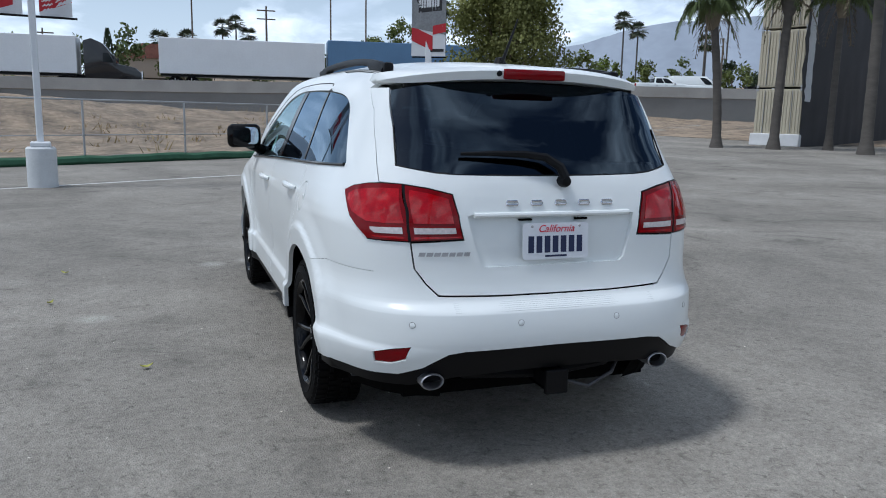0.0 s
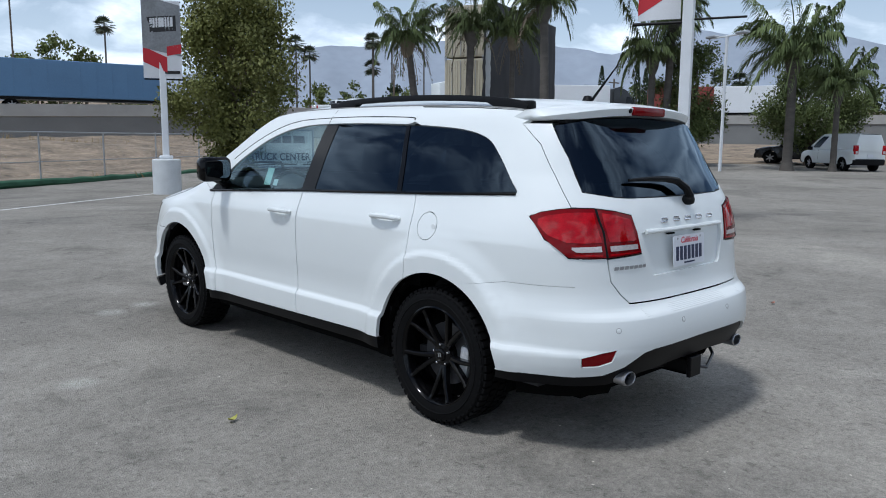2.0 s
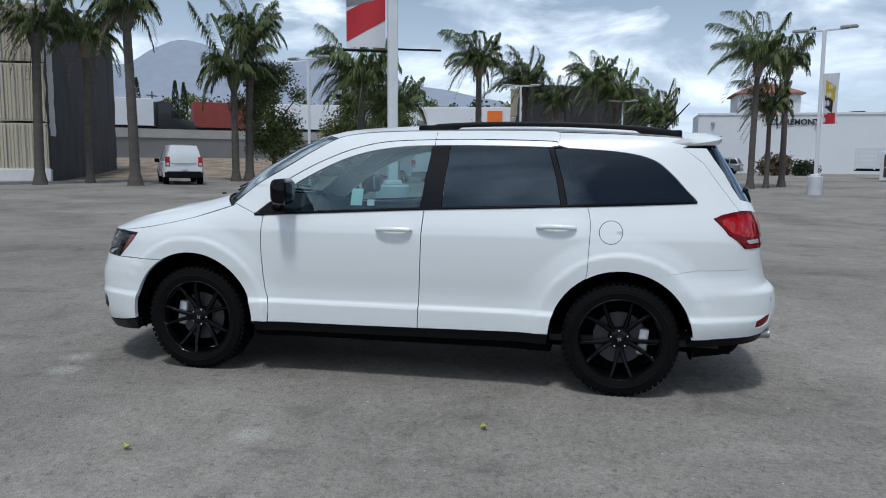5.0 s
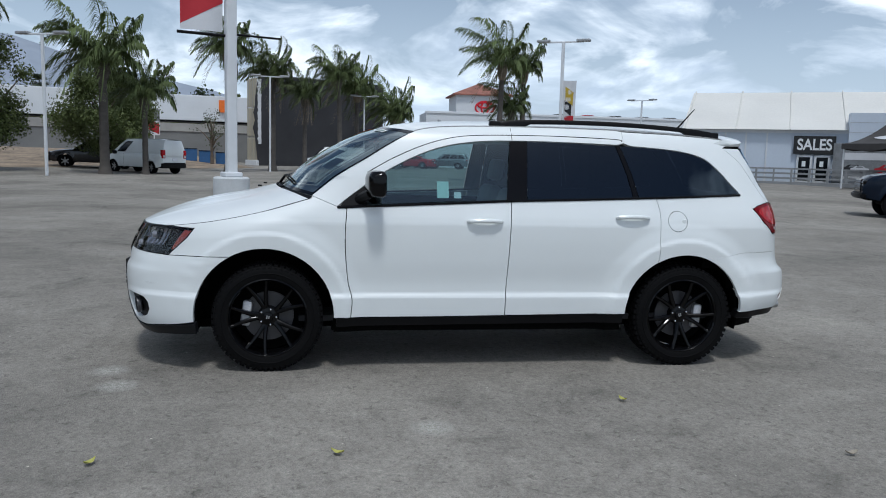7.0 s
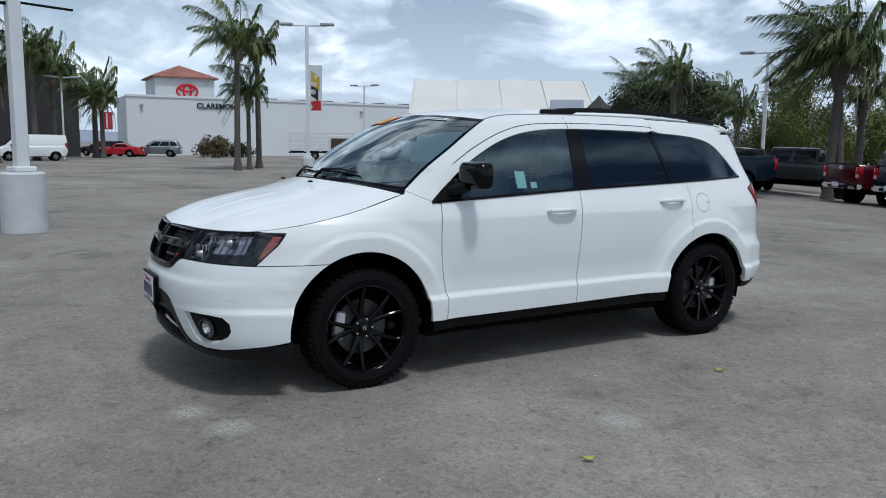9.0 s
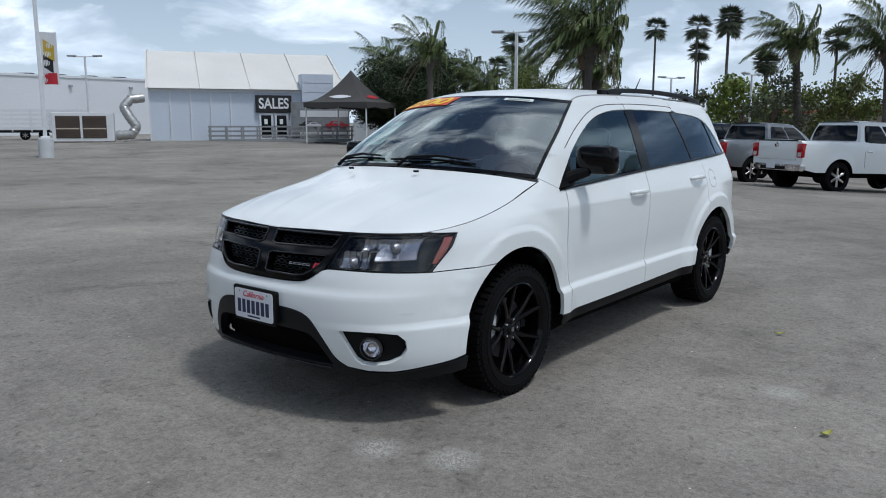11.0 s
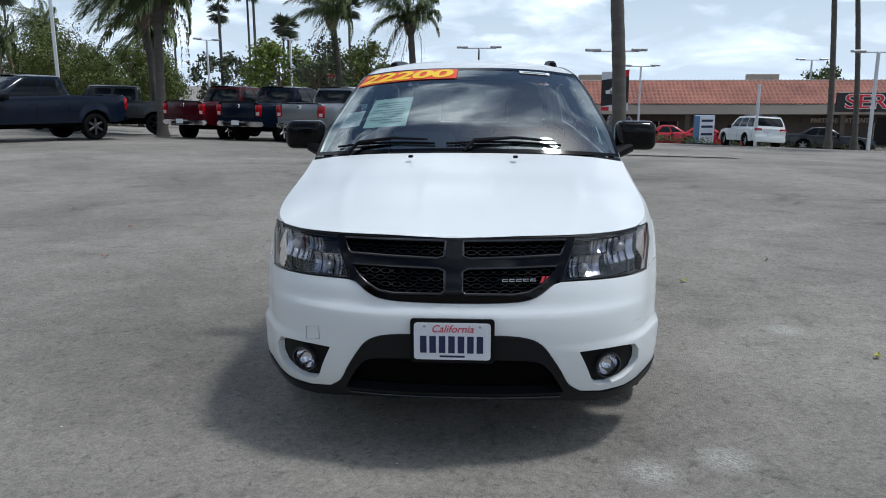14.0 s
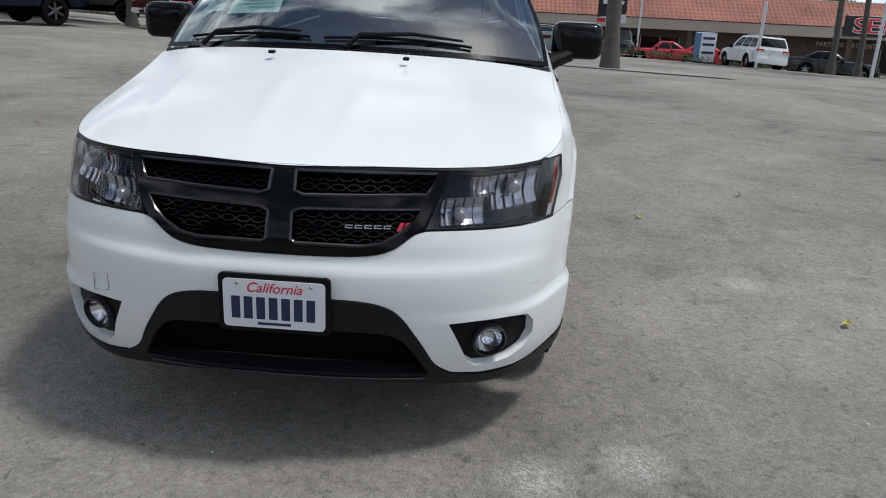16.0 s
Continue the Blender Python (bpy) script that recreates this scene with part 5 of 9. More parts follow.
def asphalt():
    m, n, l, b = nodes_of("worn_asphalt")
    co = n.new("ShaderNodeTexCoord")

    def tex(scale, detail=6, rough=.55, dist=0.0):
        t = n.new("ShaderNodeTexNoise")
        t.inputs["Scale"].default_value, t.inputs["Detail"].default_value = scale, detail
        t.inputs["Roughness"].default_value, t.inputs["Distortion"].default_value = rough, dist
        l.new(co.outputs["Object"], t.inputs["Vector"])
        return t.outputs["Fac"]

    def ramp(f, stops, warm=0.0):
        r = n.new("ShaderNodeValToRGB")
        while len(r.color_ramp.elements) < len(stops):
            r.color_ramp.elements.new(.5)
        for e, (p, c) in zip(r.color_ramp.elements, stops):
            e.position, e.color = p, (c, c * (1 - .03 * warm), c * (1 - .08 * warm), 1)
        l.new(f, r.inputs[0])
        return r.outputs[0]

    def mul(a, c, f=1.0, kind="MULTIPLY"):
        x = n.new("ShaderNodeMix")
        x.data_type, x.blend_type = "RGBA", kind
        x.inputs["Factor"].default_value = f
        l.new(a, x.inputs["A"]), l.new(c, x.inputs["B"])
        return x.outputs["Result"]

    base = ramp(tex(.22, 8, .6, .6), [(.30, .165), (.48, .240), (.70, .322)], 2.3)
    stain = ramp(tex(.9, 9, .7, 1.2), [(.30, .55), (.42, .92), (.58, 1.04), (.75, 1.22)])
    vor = n.new("ShaderNodeTexVoronoi")
    vor.inputs["Scale"].default_value = 130
    l.new(co.outputs["Object"], vor.inputs["Vector"])
    grit = n.new("ShaderNodeValToRGB")
    for e, (p, c) in zip(grit.color_ramp.elements, ((0.0, .62), (1.0, 1.45))):
        e.position, e.color = p, (c, c, c, 1)
    l.new(vor.outputs["Color"], grit.inputs[0])
    fine = ramp(tex(30, 6, .8), [(.32, .46), (.50, 1.0), (.70, 1.55)])
    blot = ramp(tex(4.2, 7, .68, .9), [(.30, .62), (.43, .93), (.57, 1.05), (.72, 1.34)])
    crust = ramp(tex(11, 5, .7, .5), [(.30, .70), (.45, 1.0), (.70, 1.24)])
    col = mul(mul(mul(mul(mul(base, stain), blot, .46), crust, .44), grit.outputs[0], .45), fine, .50)
    # small dark pits and scattered pale grit
    pits = ramp(tex(20, 3, .62, .8), [(.33, .30), (.41, 1.0)])
    peb = n.new("ShaderNodeTexVoronoi")
    peb.inputs["Scale"].default_value = 4.5
    l.new(co.outputs["Object"], peb.inputs["Vector"])
    speck = ramp(peb.outputs["Distance"], [(.022, 2.6), (.034, 1.0)])
    col = mul(mul(col, pits, .45), speck)
    # dusty scuffs, pale and streaked
    wave = n.new("ShaderNodeTexWave")
    wave.bands_direction = "DIAGONAL"
    wave.inputs["Scale"].default_value, wave.inputs["Distortion"].default_value = 11.0, 14.0
    wave.inputs["Detail"].default_value, wave.inputs["Detail Scale"].default_value = 3.0, 2.0
    l.new(co.outputs["Object"], wave.inputs["Vector"])
    streak = mul(ramp(tex(38, 6, .8, 1.0), [(.36, 0.0), (.50, 1.0)]), ramp(wave.outputs["Fac"], [(.25, .35), (.65, 1.0)]))
    for cx, cy, r in SCUFFS:
        d = n.new("ShaderNodeVectorMath")
        d.operation = "DISTANCE"
        d.inputs[1].default_value = (cx, cy, 0)
        l.new(co.outputs["Object"], d.inputs[0])
        q = n.new("ShaderNodeMapRange")
        q.inputs["From Min"].default_value, q.inputs["From Max"].default_value = r * 1.1, r * .35
        q.inputs["To Max"].default_value = .95
        l.new(d.outputs["Value"], q.inputs["Value"])
        k = n.new("ShaderNodeMath")
        k.operation = "MULTIPLY"
        l.new(q.outputs[0], k.inputs[0]), l.new(streak, k.inputs[1])
        x = n.new("ShaderNodeMix")
        x.data_type = "RGBA"
        l.new(k.outputs[0], x.inputs["Factor"]), l.new(col, x.inputs["A"])
        x.inputs["B"].default_value = (.44, .43, .39, 1)
        col = x.outputs["Result"]
    l.new(col, b.inputs["Base Color"])
    b.inputs["Roughness"].default_value = .88
    b.inputs["Specular IOR Level"].default_value = .25
    bp = n.new("ShaderNodeBump")
    bp.inputs["Strength"].default_value, bp.inputs["Distance"].default_value = .75, .007
    mx_ = n.new("ShaderNodeMath")
    mx_.operation = "ADD"
    l.new(tex(60, 4, .7), mx_.inputs[0]), l.new(vor.outputs["Distance"], mx_.inputs[1])
    l.new(mx_.outputs[0], bp.inputs["Height"])
    l.new(bp.outputs[0], b.inputs["Normal"])
    return m


ASPHALT = asphalt()
axis_g = [-3000, -1200, -500, -250, -140] + [-100 + 2.5 * k for k in range(85)] + [125, 150, 200, 300, 500, 1200, 3000]
bm = bmesh.new()
gv = [[bm.verts.new((x, y, lot(x, y))) for x in axis_g] for y in axis_g]
for j in range(len(axis_g) - 1):
    for i in range(len(axis_g) - 1):
        bm.faces.new((gv[j][i], gv[j][i + 1], gv[j + 1][i + 1], gv[j + 1][i]))
tagged(finish(bm, "ground", ASPHALT), "worn grey asphalt lot with darker stains", "ground", kind="structure")


def on_lot(x, y, turn=0.0, dz=0.0):
    return Matrix.Translation((x, y, lot(x, y) + dz)) @ Matrix.Rotation(radians(turn), 4, "Z")


def sheet_on_lot(name, outline, material, dz, label, category, step=1.5, kind="structure", bumps=None):
    bm = sheet(outline, (), step, 0, 0)
    for v in bm.verts:
        v.co.z = lot(v.co.x, v.co.y) + dz + (bumps(v.co.x, v.co.y) if bumps else 0)
    return tagged(finish(bm, name, material), label, category, kind=kind)


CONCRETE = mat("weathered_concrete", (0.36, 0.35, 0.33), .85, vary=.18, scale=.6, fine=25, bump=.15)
# darker copy of the concrete: the retaining wall's shade is put into its colour
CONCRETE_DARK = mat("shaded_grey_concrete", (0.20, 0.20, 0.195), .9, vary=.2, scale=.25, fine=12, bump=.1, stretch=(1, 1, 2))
DIRT = mat("dry_dirt", (0.235, 0.18, 0.125), .95, vary=.75, scale=.9, fine=5, bump=1.0)
DRY_GRASS = mat("dry_straw_grass", (0.36, 0.26, 0.12), .9, vary=.3, scale=2, fine=30)
ROAD_PAINT = mat("worn_white_road_paint", (0.62, 0.62, 0.60), .8, vary=.25, scale=2, fine=40)

# white edge line of the lot and the kerb side of the dirt
ldir, lnor = Vector((.85, .53)).normalized(), Vector((-.53, .85)).normalized()


def strip(p0, d, a, b, w):
    n = Vector((-d.y, d.x))
    return [tuple(p0 + d * t + n * s) for t, s in ((a, -w / 2), (b, -w / 2), (b, w / 2), (a, w / 2))]


sheet_on_lot("road_line", strip(Vector((-.1, 12.65)), ldir, -40, 9.5, .11), ROAD_PAINT, .006, "worn white line painted on asphalt", "road line", 3)

def leaf(x, y, turn, col, lab, s=1.0):
    bm = bmesh.new()
    prev = None
    for i in range(9):
        t = i / 8
        w = .022 * math.sin(math.pi * t ** .8) * s
        zc = .006 + .018 * s * (t - .5) ** 2 * 4
        a, m_, b = bm.verts.new((t * .085 * s, -w, zc + .008)), bm.verts.new((t * .085 * s, 0, zc)), bm.verts.new((t * .085 * s, w, zc + .008))
        if prev:
            bm.faces.new((prev[0], a, m_, prev[1])), bm.faces.new((prev[1], m_, b, prev[2]))
        prev = (a, m_, b)
    o = finish(bm, "fallen_leaf", col)
    o.matrix_world = Matrix.Translation((x, y, .004)) @ Matrix.Rotation(radians(turn), 4, "Z")
    return tagged(o, lab, "leaf", "fallen leaves")


LEAF_YELLOW = mat("yellow_green_leaf", (0.40, 0.39, 0.09), .6, vary=.2, fine=90)
LEAF_BROWN = mat("dry_pink_leaf", (0.42, 0.22, 0.17), .7, vary=.2, fine=90)
LEAF_GREY = mat("dry_grey_leaf", (0.34, 0.30, 0.24), .7, vary=.2, fine=90)
for x, y, a, c, l_ in ((-1.70, -.73, 20, LEAF_YELLOW, "yellow green leaf lying on asphalt"), (-2.39, .98, 60, LEAF_YELLOW, "yellow green leaf lying on asphalt"), (-2.43, 2.16, -30, LEAF_YELLOW, "yellow green leaf lying on asphalt"),
                    (3.4, -1.35, 10, LEAF_BROWN, "dry pink leaf lying on asphalt"), (3.9, -2.9, 70, LEAF_BROWN, "dry pink leaf lying on asphalt"),
                    (-2.6, -1.6, 90, LEAF_GREY, "dry grey leaf lying on asphalt")):
    leaf(x, y, a, c, l_, .85)

# dirt field behind the fence
fence0 = Vector((-3.5, 16.9))


def field_h(x, y):
    d = (Vector((x, y)) - fence0).dot(lnor)
    h = ease(1, 24, d) * .75
    for mx0, my0, r, a in ((-8, 31, 4.5, 1.1), (-2, 36, 6, .9), (8, 40, 5, .7), (-18, 33, 6, 1.0), (2, 29, 3, .35), (14, 37, 4, .5)):
        h += a * math.exp(-((x - mx0) ** 2 + (y - my0) ** 2) / r ** 2)
    h += .16 * noise.noise(Vector((x * .5, y * .5, 0))) * ease(.5, 4, d) + .09 * noise.noise(Vector((x * 1.3, y * 1.3, 3))) * ease(.5, 4, d)
    return h + .01


field = [tuple(fence0 + ldir * -70 + lnor * .1), tuple(fence0 + ldir * 21 + lnor * .1), (22, 36), (46, 44), (46, 54), (16, 60), (-80, 62)]
sheet_on_lot("dirt_field", field, DIRT, .01, "bare tan dirt field with low mounds", "dirt", .9, bumps=field_h)
sheet_on_lot("dirt_strip", [(27.5, 38.0), (31, 29.5), (36.5, 20.5), (42, 16.6), (52, 9.8), (60, 6.8), (70, 9), (83, 12), (79, 26), (66, 43.5), (47, 52.5), (47, 43.6)], DIRT, .02, "bare tan dirt strip before the freeway wall", "dirt", 1.2)
# straw grass along the far side
random.seed(5)
bm = bmesh.new()
for k in range(3000):
    x = random.uniform(-60, 40)
    y = random.uniform(42, 52) - .12 * max(0, x - 15) if k % 3 else random.uniform(21, 44) + .3 * min(x, 20)
    if noise.noise(Vector((x * .12, y * .12, 7))) < (-.05 if k % 3 else .1):
        continue
    z = field_h(x, y)
    tall = random.uniform(.35, .85) if k % 3 else random.uniform(.12, .35)
    for j in range(5):
        a, h, w = random.uniform(0, 6.28), tall * random.uniform(.6, 1.1), random.uniform(.02, .05)
        c, s, ox, oy = math.cos(a) * w, math.sin(a) * w, random.uniform(-.25, .25), random.uniform(-.25, .25)
        bx_, by_ = random.uniform(-.2, .2), random.uniform(-.2, .2)
        bm.faces.new([bm.verts.new(p) for p in ((x + ox - c, y + oy - s, z - .03), (x + ox + c, y + oy + s, z - .03), (x + ox + bx_, y + oy + by_, z + h))])
tagged(finish(bm, "dry_grass", DRY_GRASS, smooth=0), "tufts of dry straw-coloured grass on the dirt", "grass", kind="stuff")
# ---- fence ----
GALV = mat("galvanised_steel", (0.40, 0.41, 0.42), .5, metal=.6, vary=.15, fine=40)
GREEN_NET = mat("green_silt_sock", (0.035, 0.11, 0.06), .8, vary=.3, fine=30, bump=.4)


def mesh_fabric():
    m = bpy.data.materials.new("chain_link")
    m.use_nodes = True
    n, l = m.node_tree.nodes, m.node_tree.links
    n.clear()
    out, mix, tr, di = (n.new("ShaderNode" + k) for k in ("OutputMaterial", "MixShader", "BsdfTransparent", "BsdfDiffuse"))
    mix.inputs[0].default_value = .16
    di.inputs["Color"].default_value = (.4, .4, .4, 1)
    l.new(tr.outputs[0], mix.inputs[1]), l.new(di.outputs[0], mix.inputs[2]), l.new(mix.outputs[0], out.inputs[0])
    return m


CHAIN = mesh_fabric()
fence = thing("chain_link_fence", "temporary chain-link fence along the dirt field", "fence")
fa, fb, fh = -62, 20.5, 1.62
k = fa
while k <= fb + .1:
    p = fence0 + ldir * k
    bm = bmesh.new()
    tube(bm, [(p.x, p.y, lot(p.x, p.y)), (p.x, p.y, lot(p.x, p.y) + fh)], .028, 7)
    part("fence_post", bm, GALV, fence)
    k += 2.95
for z, r in ((fh, .024), (.72, .014), (.12, .012)):
    a, b = fence0 + ldir * fa, fence0 + ldir * fb
    bm = bmesh.new()
    tube(bm, [(a.x, a.y, z), (b.x, b.y, z)], r, 6)
    part("fence_rail", bm, GALV, fence)
bm = bmesh.new()
a, b = fence0 + ldir * fa, fence0 + ldir * fb
bm.faces.new([bm.verts.new(p) for p in ((a.x, a.y, .03), (b.x, b.y, .03), (b.x, b.y, fh), (a.x, a.y, fh))])
part("fence_mesh", bm, CHAIN, fence, "see-through wire mesh")
bm = bmesh.new()
random.seed(3)
tube(bm, [(q.x, q.y - .0, .09 + random.uniform(-.02, .03)) for q in [fence0 - lnor * .28 + ldir * (fa + (fb - fa) * k / 160) + lnor * random.uniform(-.05, .05) for k in range(161)]], .12, 7)
tagged(finish(bm, "silt_sock", GREEN_NET), "green mesh silt sock lying along the fence", "silt sock")

# ---- elevated freeway ----
FWY = [(-150, 62), (-60, 61.5), (-9, 60.5), (20, 58), (45, 53.5), (66, 44.5), (78, 31.5), (84, 17), (88, -2)]
fx, fy = curve([(k, p[0]) for k, p in enumerate(FWY)]), curve([(k, p[1]) for k, p in enumerate(FWY)])
run_f = [Vector((fx(k / 12), fy(k / 12))) for k in range(12 * (len(FWY) - 1) + 1)]


def fwy_rise(k):
    return .65 * ease(2, 3.6, k)


def fwy_band(name, material, rows, label, category, parent=None):
    """rows: (distance behind the wall's face, height)."""
    bm = bmesh.new()
    prev = None
    for i, p in enumerate(run_f):
        d = (run_f[min(i + 1, len(run_f) - 1)] - run_f[max(i - 1, 0)]).normalized()
        n = Vector((-d.y, d.x))
        vs = [bm.verts.new((p.x + n.x * o, p.y + n.y * o, z + fwy_rise(i / 12))) for o, z in rows]
        if prev:
            for k in range(len(rows) - 1):
                bm.faces.new((prev[k], vs[k], vs[k + 1], prev[k + 1]))
        prev = vs
    return tagged(finish(bm, name, material), label, category, kind="structure")


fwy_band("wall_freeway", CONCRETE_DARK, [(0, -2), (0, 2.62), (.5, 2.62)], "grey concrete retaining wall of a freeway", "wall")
fwy_band("freeway_barrier", CONCRETE, [(-.02, 2.62), (-.10, 2.66), (-.10, 3.55), (.15, 3.55), (.2, 2.8)], "pale concrete barrier on the freeway edge", "barrier")
fwy_band("road_freeway", ASPHALT, [(.2, 2.80), (26, 2.9)], "freeway roadway behind the barrier", "road")
fwy_band("freeway_far_bank", DIRT, [(26, 2.7), (27, 3.6), (60, 6.0), (140, 6.5), (400, 3.0)], "dry embankment beyond the freeway", "embankment")


def fwy_at(k, off):
    """A place on the roadway: k along the freeway's knots, off behind the wall; with heading."""
    p, q = Vector((fx(k), fy(k))), Vector((fx(k + .02), fy(k + .02)))
    d = (q - p).normalized()
    n = Vector((-d.y, d.x))
    r = p + n * off
    return Matrix.Translation((r.x, r.y, 2.87 + fwy_rise(k))) @ Matrix.Rotation(math.atan2(d.y, d.x), 4, "Z")


TRAILER_WHITE = mat("white_trailer_panel", (0.72, 0.74, 0.76), .45, vary=.06, scale=.5, fine=12)
TRAILER_BLUE = mat("blue_trailer_panel", (0.10, 0.20, 0.34), .45, vary=.1, scale=.5, fine=12)
RED_OXIDE = mat("red_oxide_steel", (0.24, 0.045, 0.035), .6, vary=.15, scale=1, fine=20)
ORANGE = mat("orange_panel", (0.85, 0.18, 0.02), .6)
DARK_GLASS = mat("dark_vehicle_glass", (0.006, 0.008, 0.010), .06, vary=.05, spec=.25)
PAINT_BLACK = mat("black_car_paint", (0.010, 0.010, 0.012), .25, vary=.05, coat=0.5, spec=.4)
PAINT_GREY = mat("grey_car_paint", (0.045, 0.047, 0.05), .3, metal=.4, vary=.05, coat=0.2, spec=.25)
PAINT_SILVER = mat("silver_car_paint", (0.22, 0.235, 0.25), .3, metal=.6, vary=.05, coat=0.5, spec=.4)
PAINT_NAVY = mat("dark_slate_blue_car_paint", (0.005, 0.010, 0.021), .18, vary=.05, coat=0.08, spec=.18)
PAINT_RED = mat("deep_red_car_paint", (0.048, 0.0025, 0.006), .25, vary=.05, coat=0.2, spec=.25)
PAINT_BRIGHT_RED = mat("bright_red_car_paint", (0.45, 0.015, 0.025), .25, vary=.05, coat=0.5, spec=.4)
HEAD_LENS = mat("headlamp_lens", (0.20, 0.21, 0.22), .1, vary=.2, fine=30, coat=1.0)


def slab(bm, pts, w, bevel=.0, m=None, y0=0.0):
    """An x-z outline given a width across y."""
    t = pose(0, y0 + w / 2, 0, 90, 0, 0)
    fs = prism(bm, pts, w, t if m is None else m @ t)
    if bevel:
        es = list({e for f in fs for e in f.edges if f in (fs[0], fs[1])})
        bmesh.ops.bevel(bm, geom=es, offset=bevel, segments=2, affect="EDGES", profile=.6)


def small_wheel(parent, x, y, r, w, rim_mat, side):
    o = new("wheel")
    o.parent = parent
    o.matrix_local = Matrix.Translation((x, y, r)) @ Matrix.Rotation(radians(90 if side > 0 else -90), 4, "Z")
    bm = bmesh.new()
    lathe(bm, [(r * .66, w / 2), (r * .9, w / 2), (r, w * .36), (r, -w * .36), (r * .9, -w / 2), (r * .66, -w / 2)], 28, "x", close=True)
    part("tyre", bm, RUBBER, o)
    bm = bmesh.new()
    lathe(bm, [(r * .67, w * .46), (r * .62, w * .3), (r * .6, -.02), (0, -.02)], 24, "x")
    part("rim", bm, DARK_VOID, o)
    bm = bmesh.new()
    for k in range(6):
        box(bm, w * .26, w * .40, -r * .085, r * .085, 0, r * .64, .012, Matrix.Rotation(2 * math.pi * k / 6, 4, "X"))
    lathe(bm, [(0, w * .45), (r * .16, w * .43), (r * .2, w * .3)], 14, "x")
    part("spokes", bm, rim_mat, o)


def semi(name, m, cab, box_mat, length, cab_side=1, label="", dark=False, roof=4.05, tractor=True, trailer=True):
    t = thing(name, label, "truck", m)
    if trailer:
        bm = bmesh.new()
        box(bm, -length, 0, -1.28, 1.28, 1.15, roof, .04)
        tr_ = part("trailer_box", bm, box_mat, t)
        rib = None
        for k in range(int(length / 1.2)):
            for s in (-1, 1):
                if rib is None:
                    bm = bmesh.new()
                    box(bm, -.02, .02, -.008, .008, 1.2, roof - .06)
                    o = part("trailer_rib", bm, box_mat, tr_, smooth=0)
                    rib = o.data
                else:
                    o = new("trailer_rib", rib)
                    o.parent = tr_
                o.location = (-length + .3 + k * 1.2, s * 1.285, 0)
        bm = bmesh.new()
        box(bm, -length + .1, -.1, -1.2, 1.2, .95, 1.15)
        part("trailer_frame", bm, TRIM_BLACK, t)
        for x in (-length + 1.2, -length + 2.5):
            for s in (-1, 1):
                small_wheel(t, x, s * 1.0, .5, .4, STEEL, s)
    if tractor:
        bm = bmesh.new()
        slab(bm, [(.5, .7), (.5, 3.75), (1.1, 3.95), (1.9, 3.6), (2.5, 2.9), (2.85, 2.05), (4.3, 1.75), (4.75, 1.35), (4.8, .6), (3.9, .55), (3.4, .9), (2.6, .7)], 2.3, .08)
        cb = part("cab", bm, cab, t)
        bm = bmesh.new()
        for s in (-1, 1):
            slab(bm, [(1.9, 2.1), (1.95, 2.85), (2.35, 2.85), (2.75, 2.1)], .03, 0, None, s * 1.165)
        slab(bm, [(2.55, 2.8), (2.62, 2.83), (2.93, 2.1), (2.86, 2.08)], 1.9)
        part("cab_window", bm, DARK_GLASS, cb)
        bm = bmesh.new()
        box(bm, 4.74, 4.86, -.7, .7, .75, 1.5, .03)
        box(bm, 4.7, 4.95, -1.2, 1.2, .35, .68, .05)
        part("grille", bm, CHROME if dark else STEEL, cb)
        for x in (3.55, .3, -.9):
            for s in (-1, 1):
                small_wheel(t, x, s * 1.0, .5, .35, CHROME, s)
        bm = bmesh.new()
        box(bm, -1.5, 2.5, -.5, .5, .7, 1.1)
        part("chassis", bm, TRIM_BLACK, t)
        for s in (-1, 1):
            bm = bmesh.new()
            box(bm, 2.75, 2.9, s * 1.35 - .1, s * 1.35 + .1, 1.9, 2.6, .03)
            part("mirror", bm, cab, t)
    return t
# ---- parked vehicles ----
def patch_mesh(bm, fn, u0, u1, v0, v1, nu=6, nv=4, corner=0.0, rim=0.0, inward=None):
    """A piece of a surface fn(u, v), its corners cut round; rim: a turned-in edge towards inward."""
    g = []
    for j in range(nv + 1):
        b = j / nv
        cut = corner * (1 - math.sqrt(max(0, 1 - (max(0, abs(2 * b - 1) - .6) / .4) ** 2)))
        g.append([bm.verts.new(fn(u0 + (u1 - u0) * (cut + (1 - 2 * cut) * i / nu), v0 + (v1 - v0) * b)) for i in range(nu + 1)])
    for j in range(nv):
        for i in range(nu):
            bm.faces.new((g[j][i], g[j][i + 1], g[j + 1][i + 1], g[j + 1][i]))
    if rim:
        loop = g[0] + [r[-1] for r in g[1:]] + g[-1][-2::-1] + [r[0] for r in g[-2:0:-1]]
        low = [bm.verts.new(v.co + inward * rim) for v in loop]
        for k in range(len(loop)):
            bm.faces.new((loop[k], low[k], low[(k + 1) % len(loop)], loop[(k + 1) % len(loop)]))
    return bm


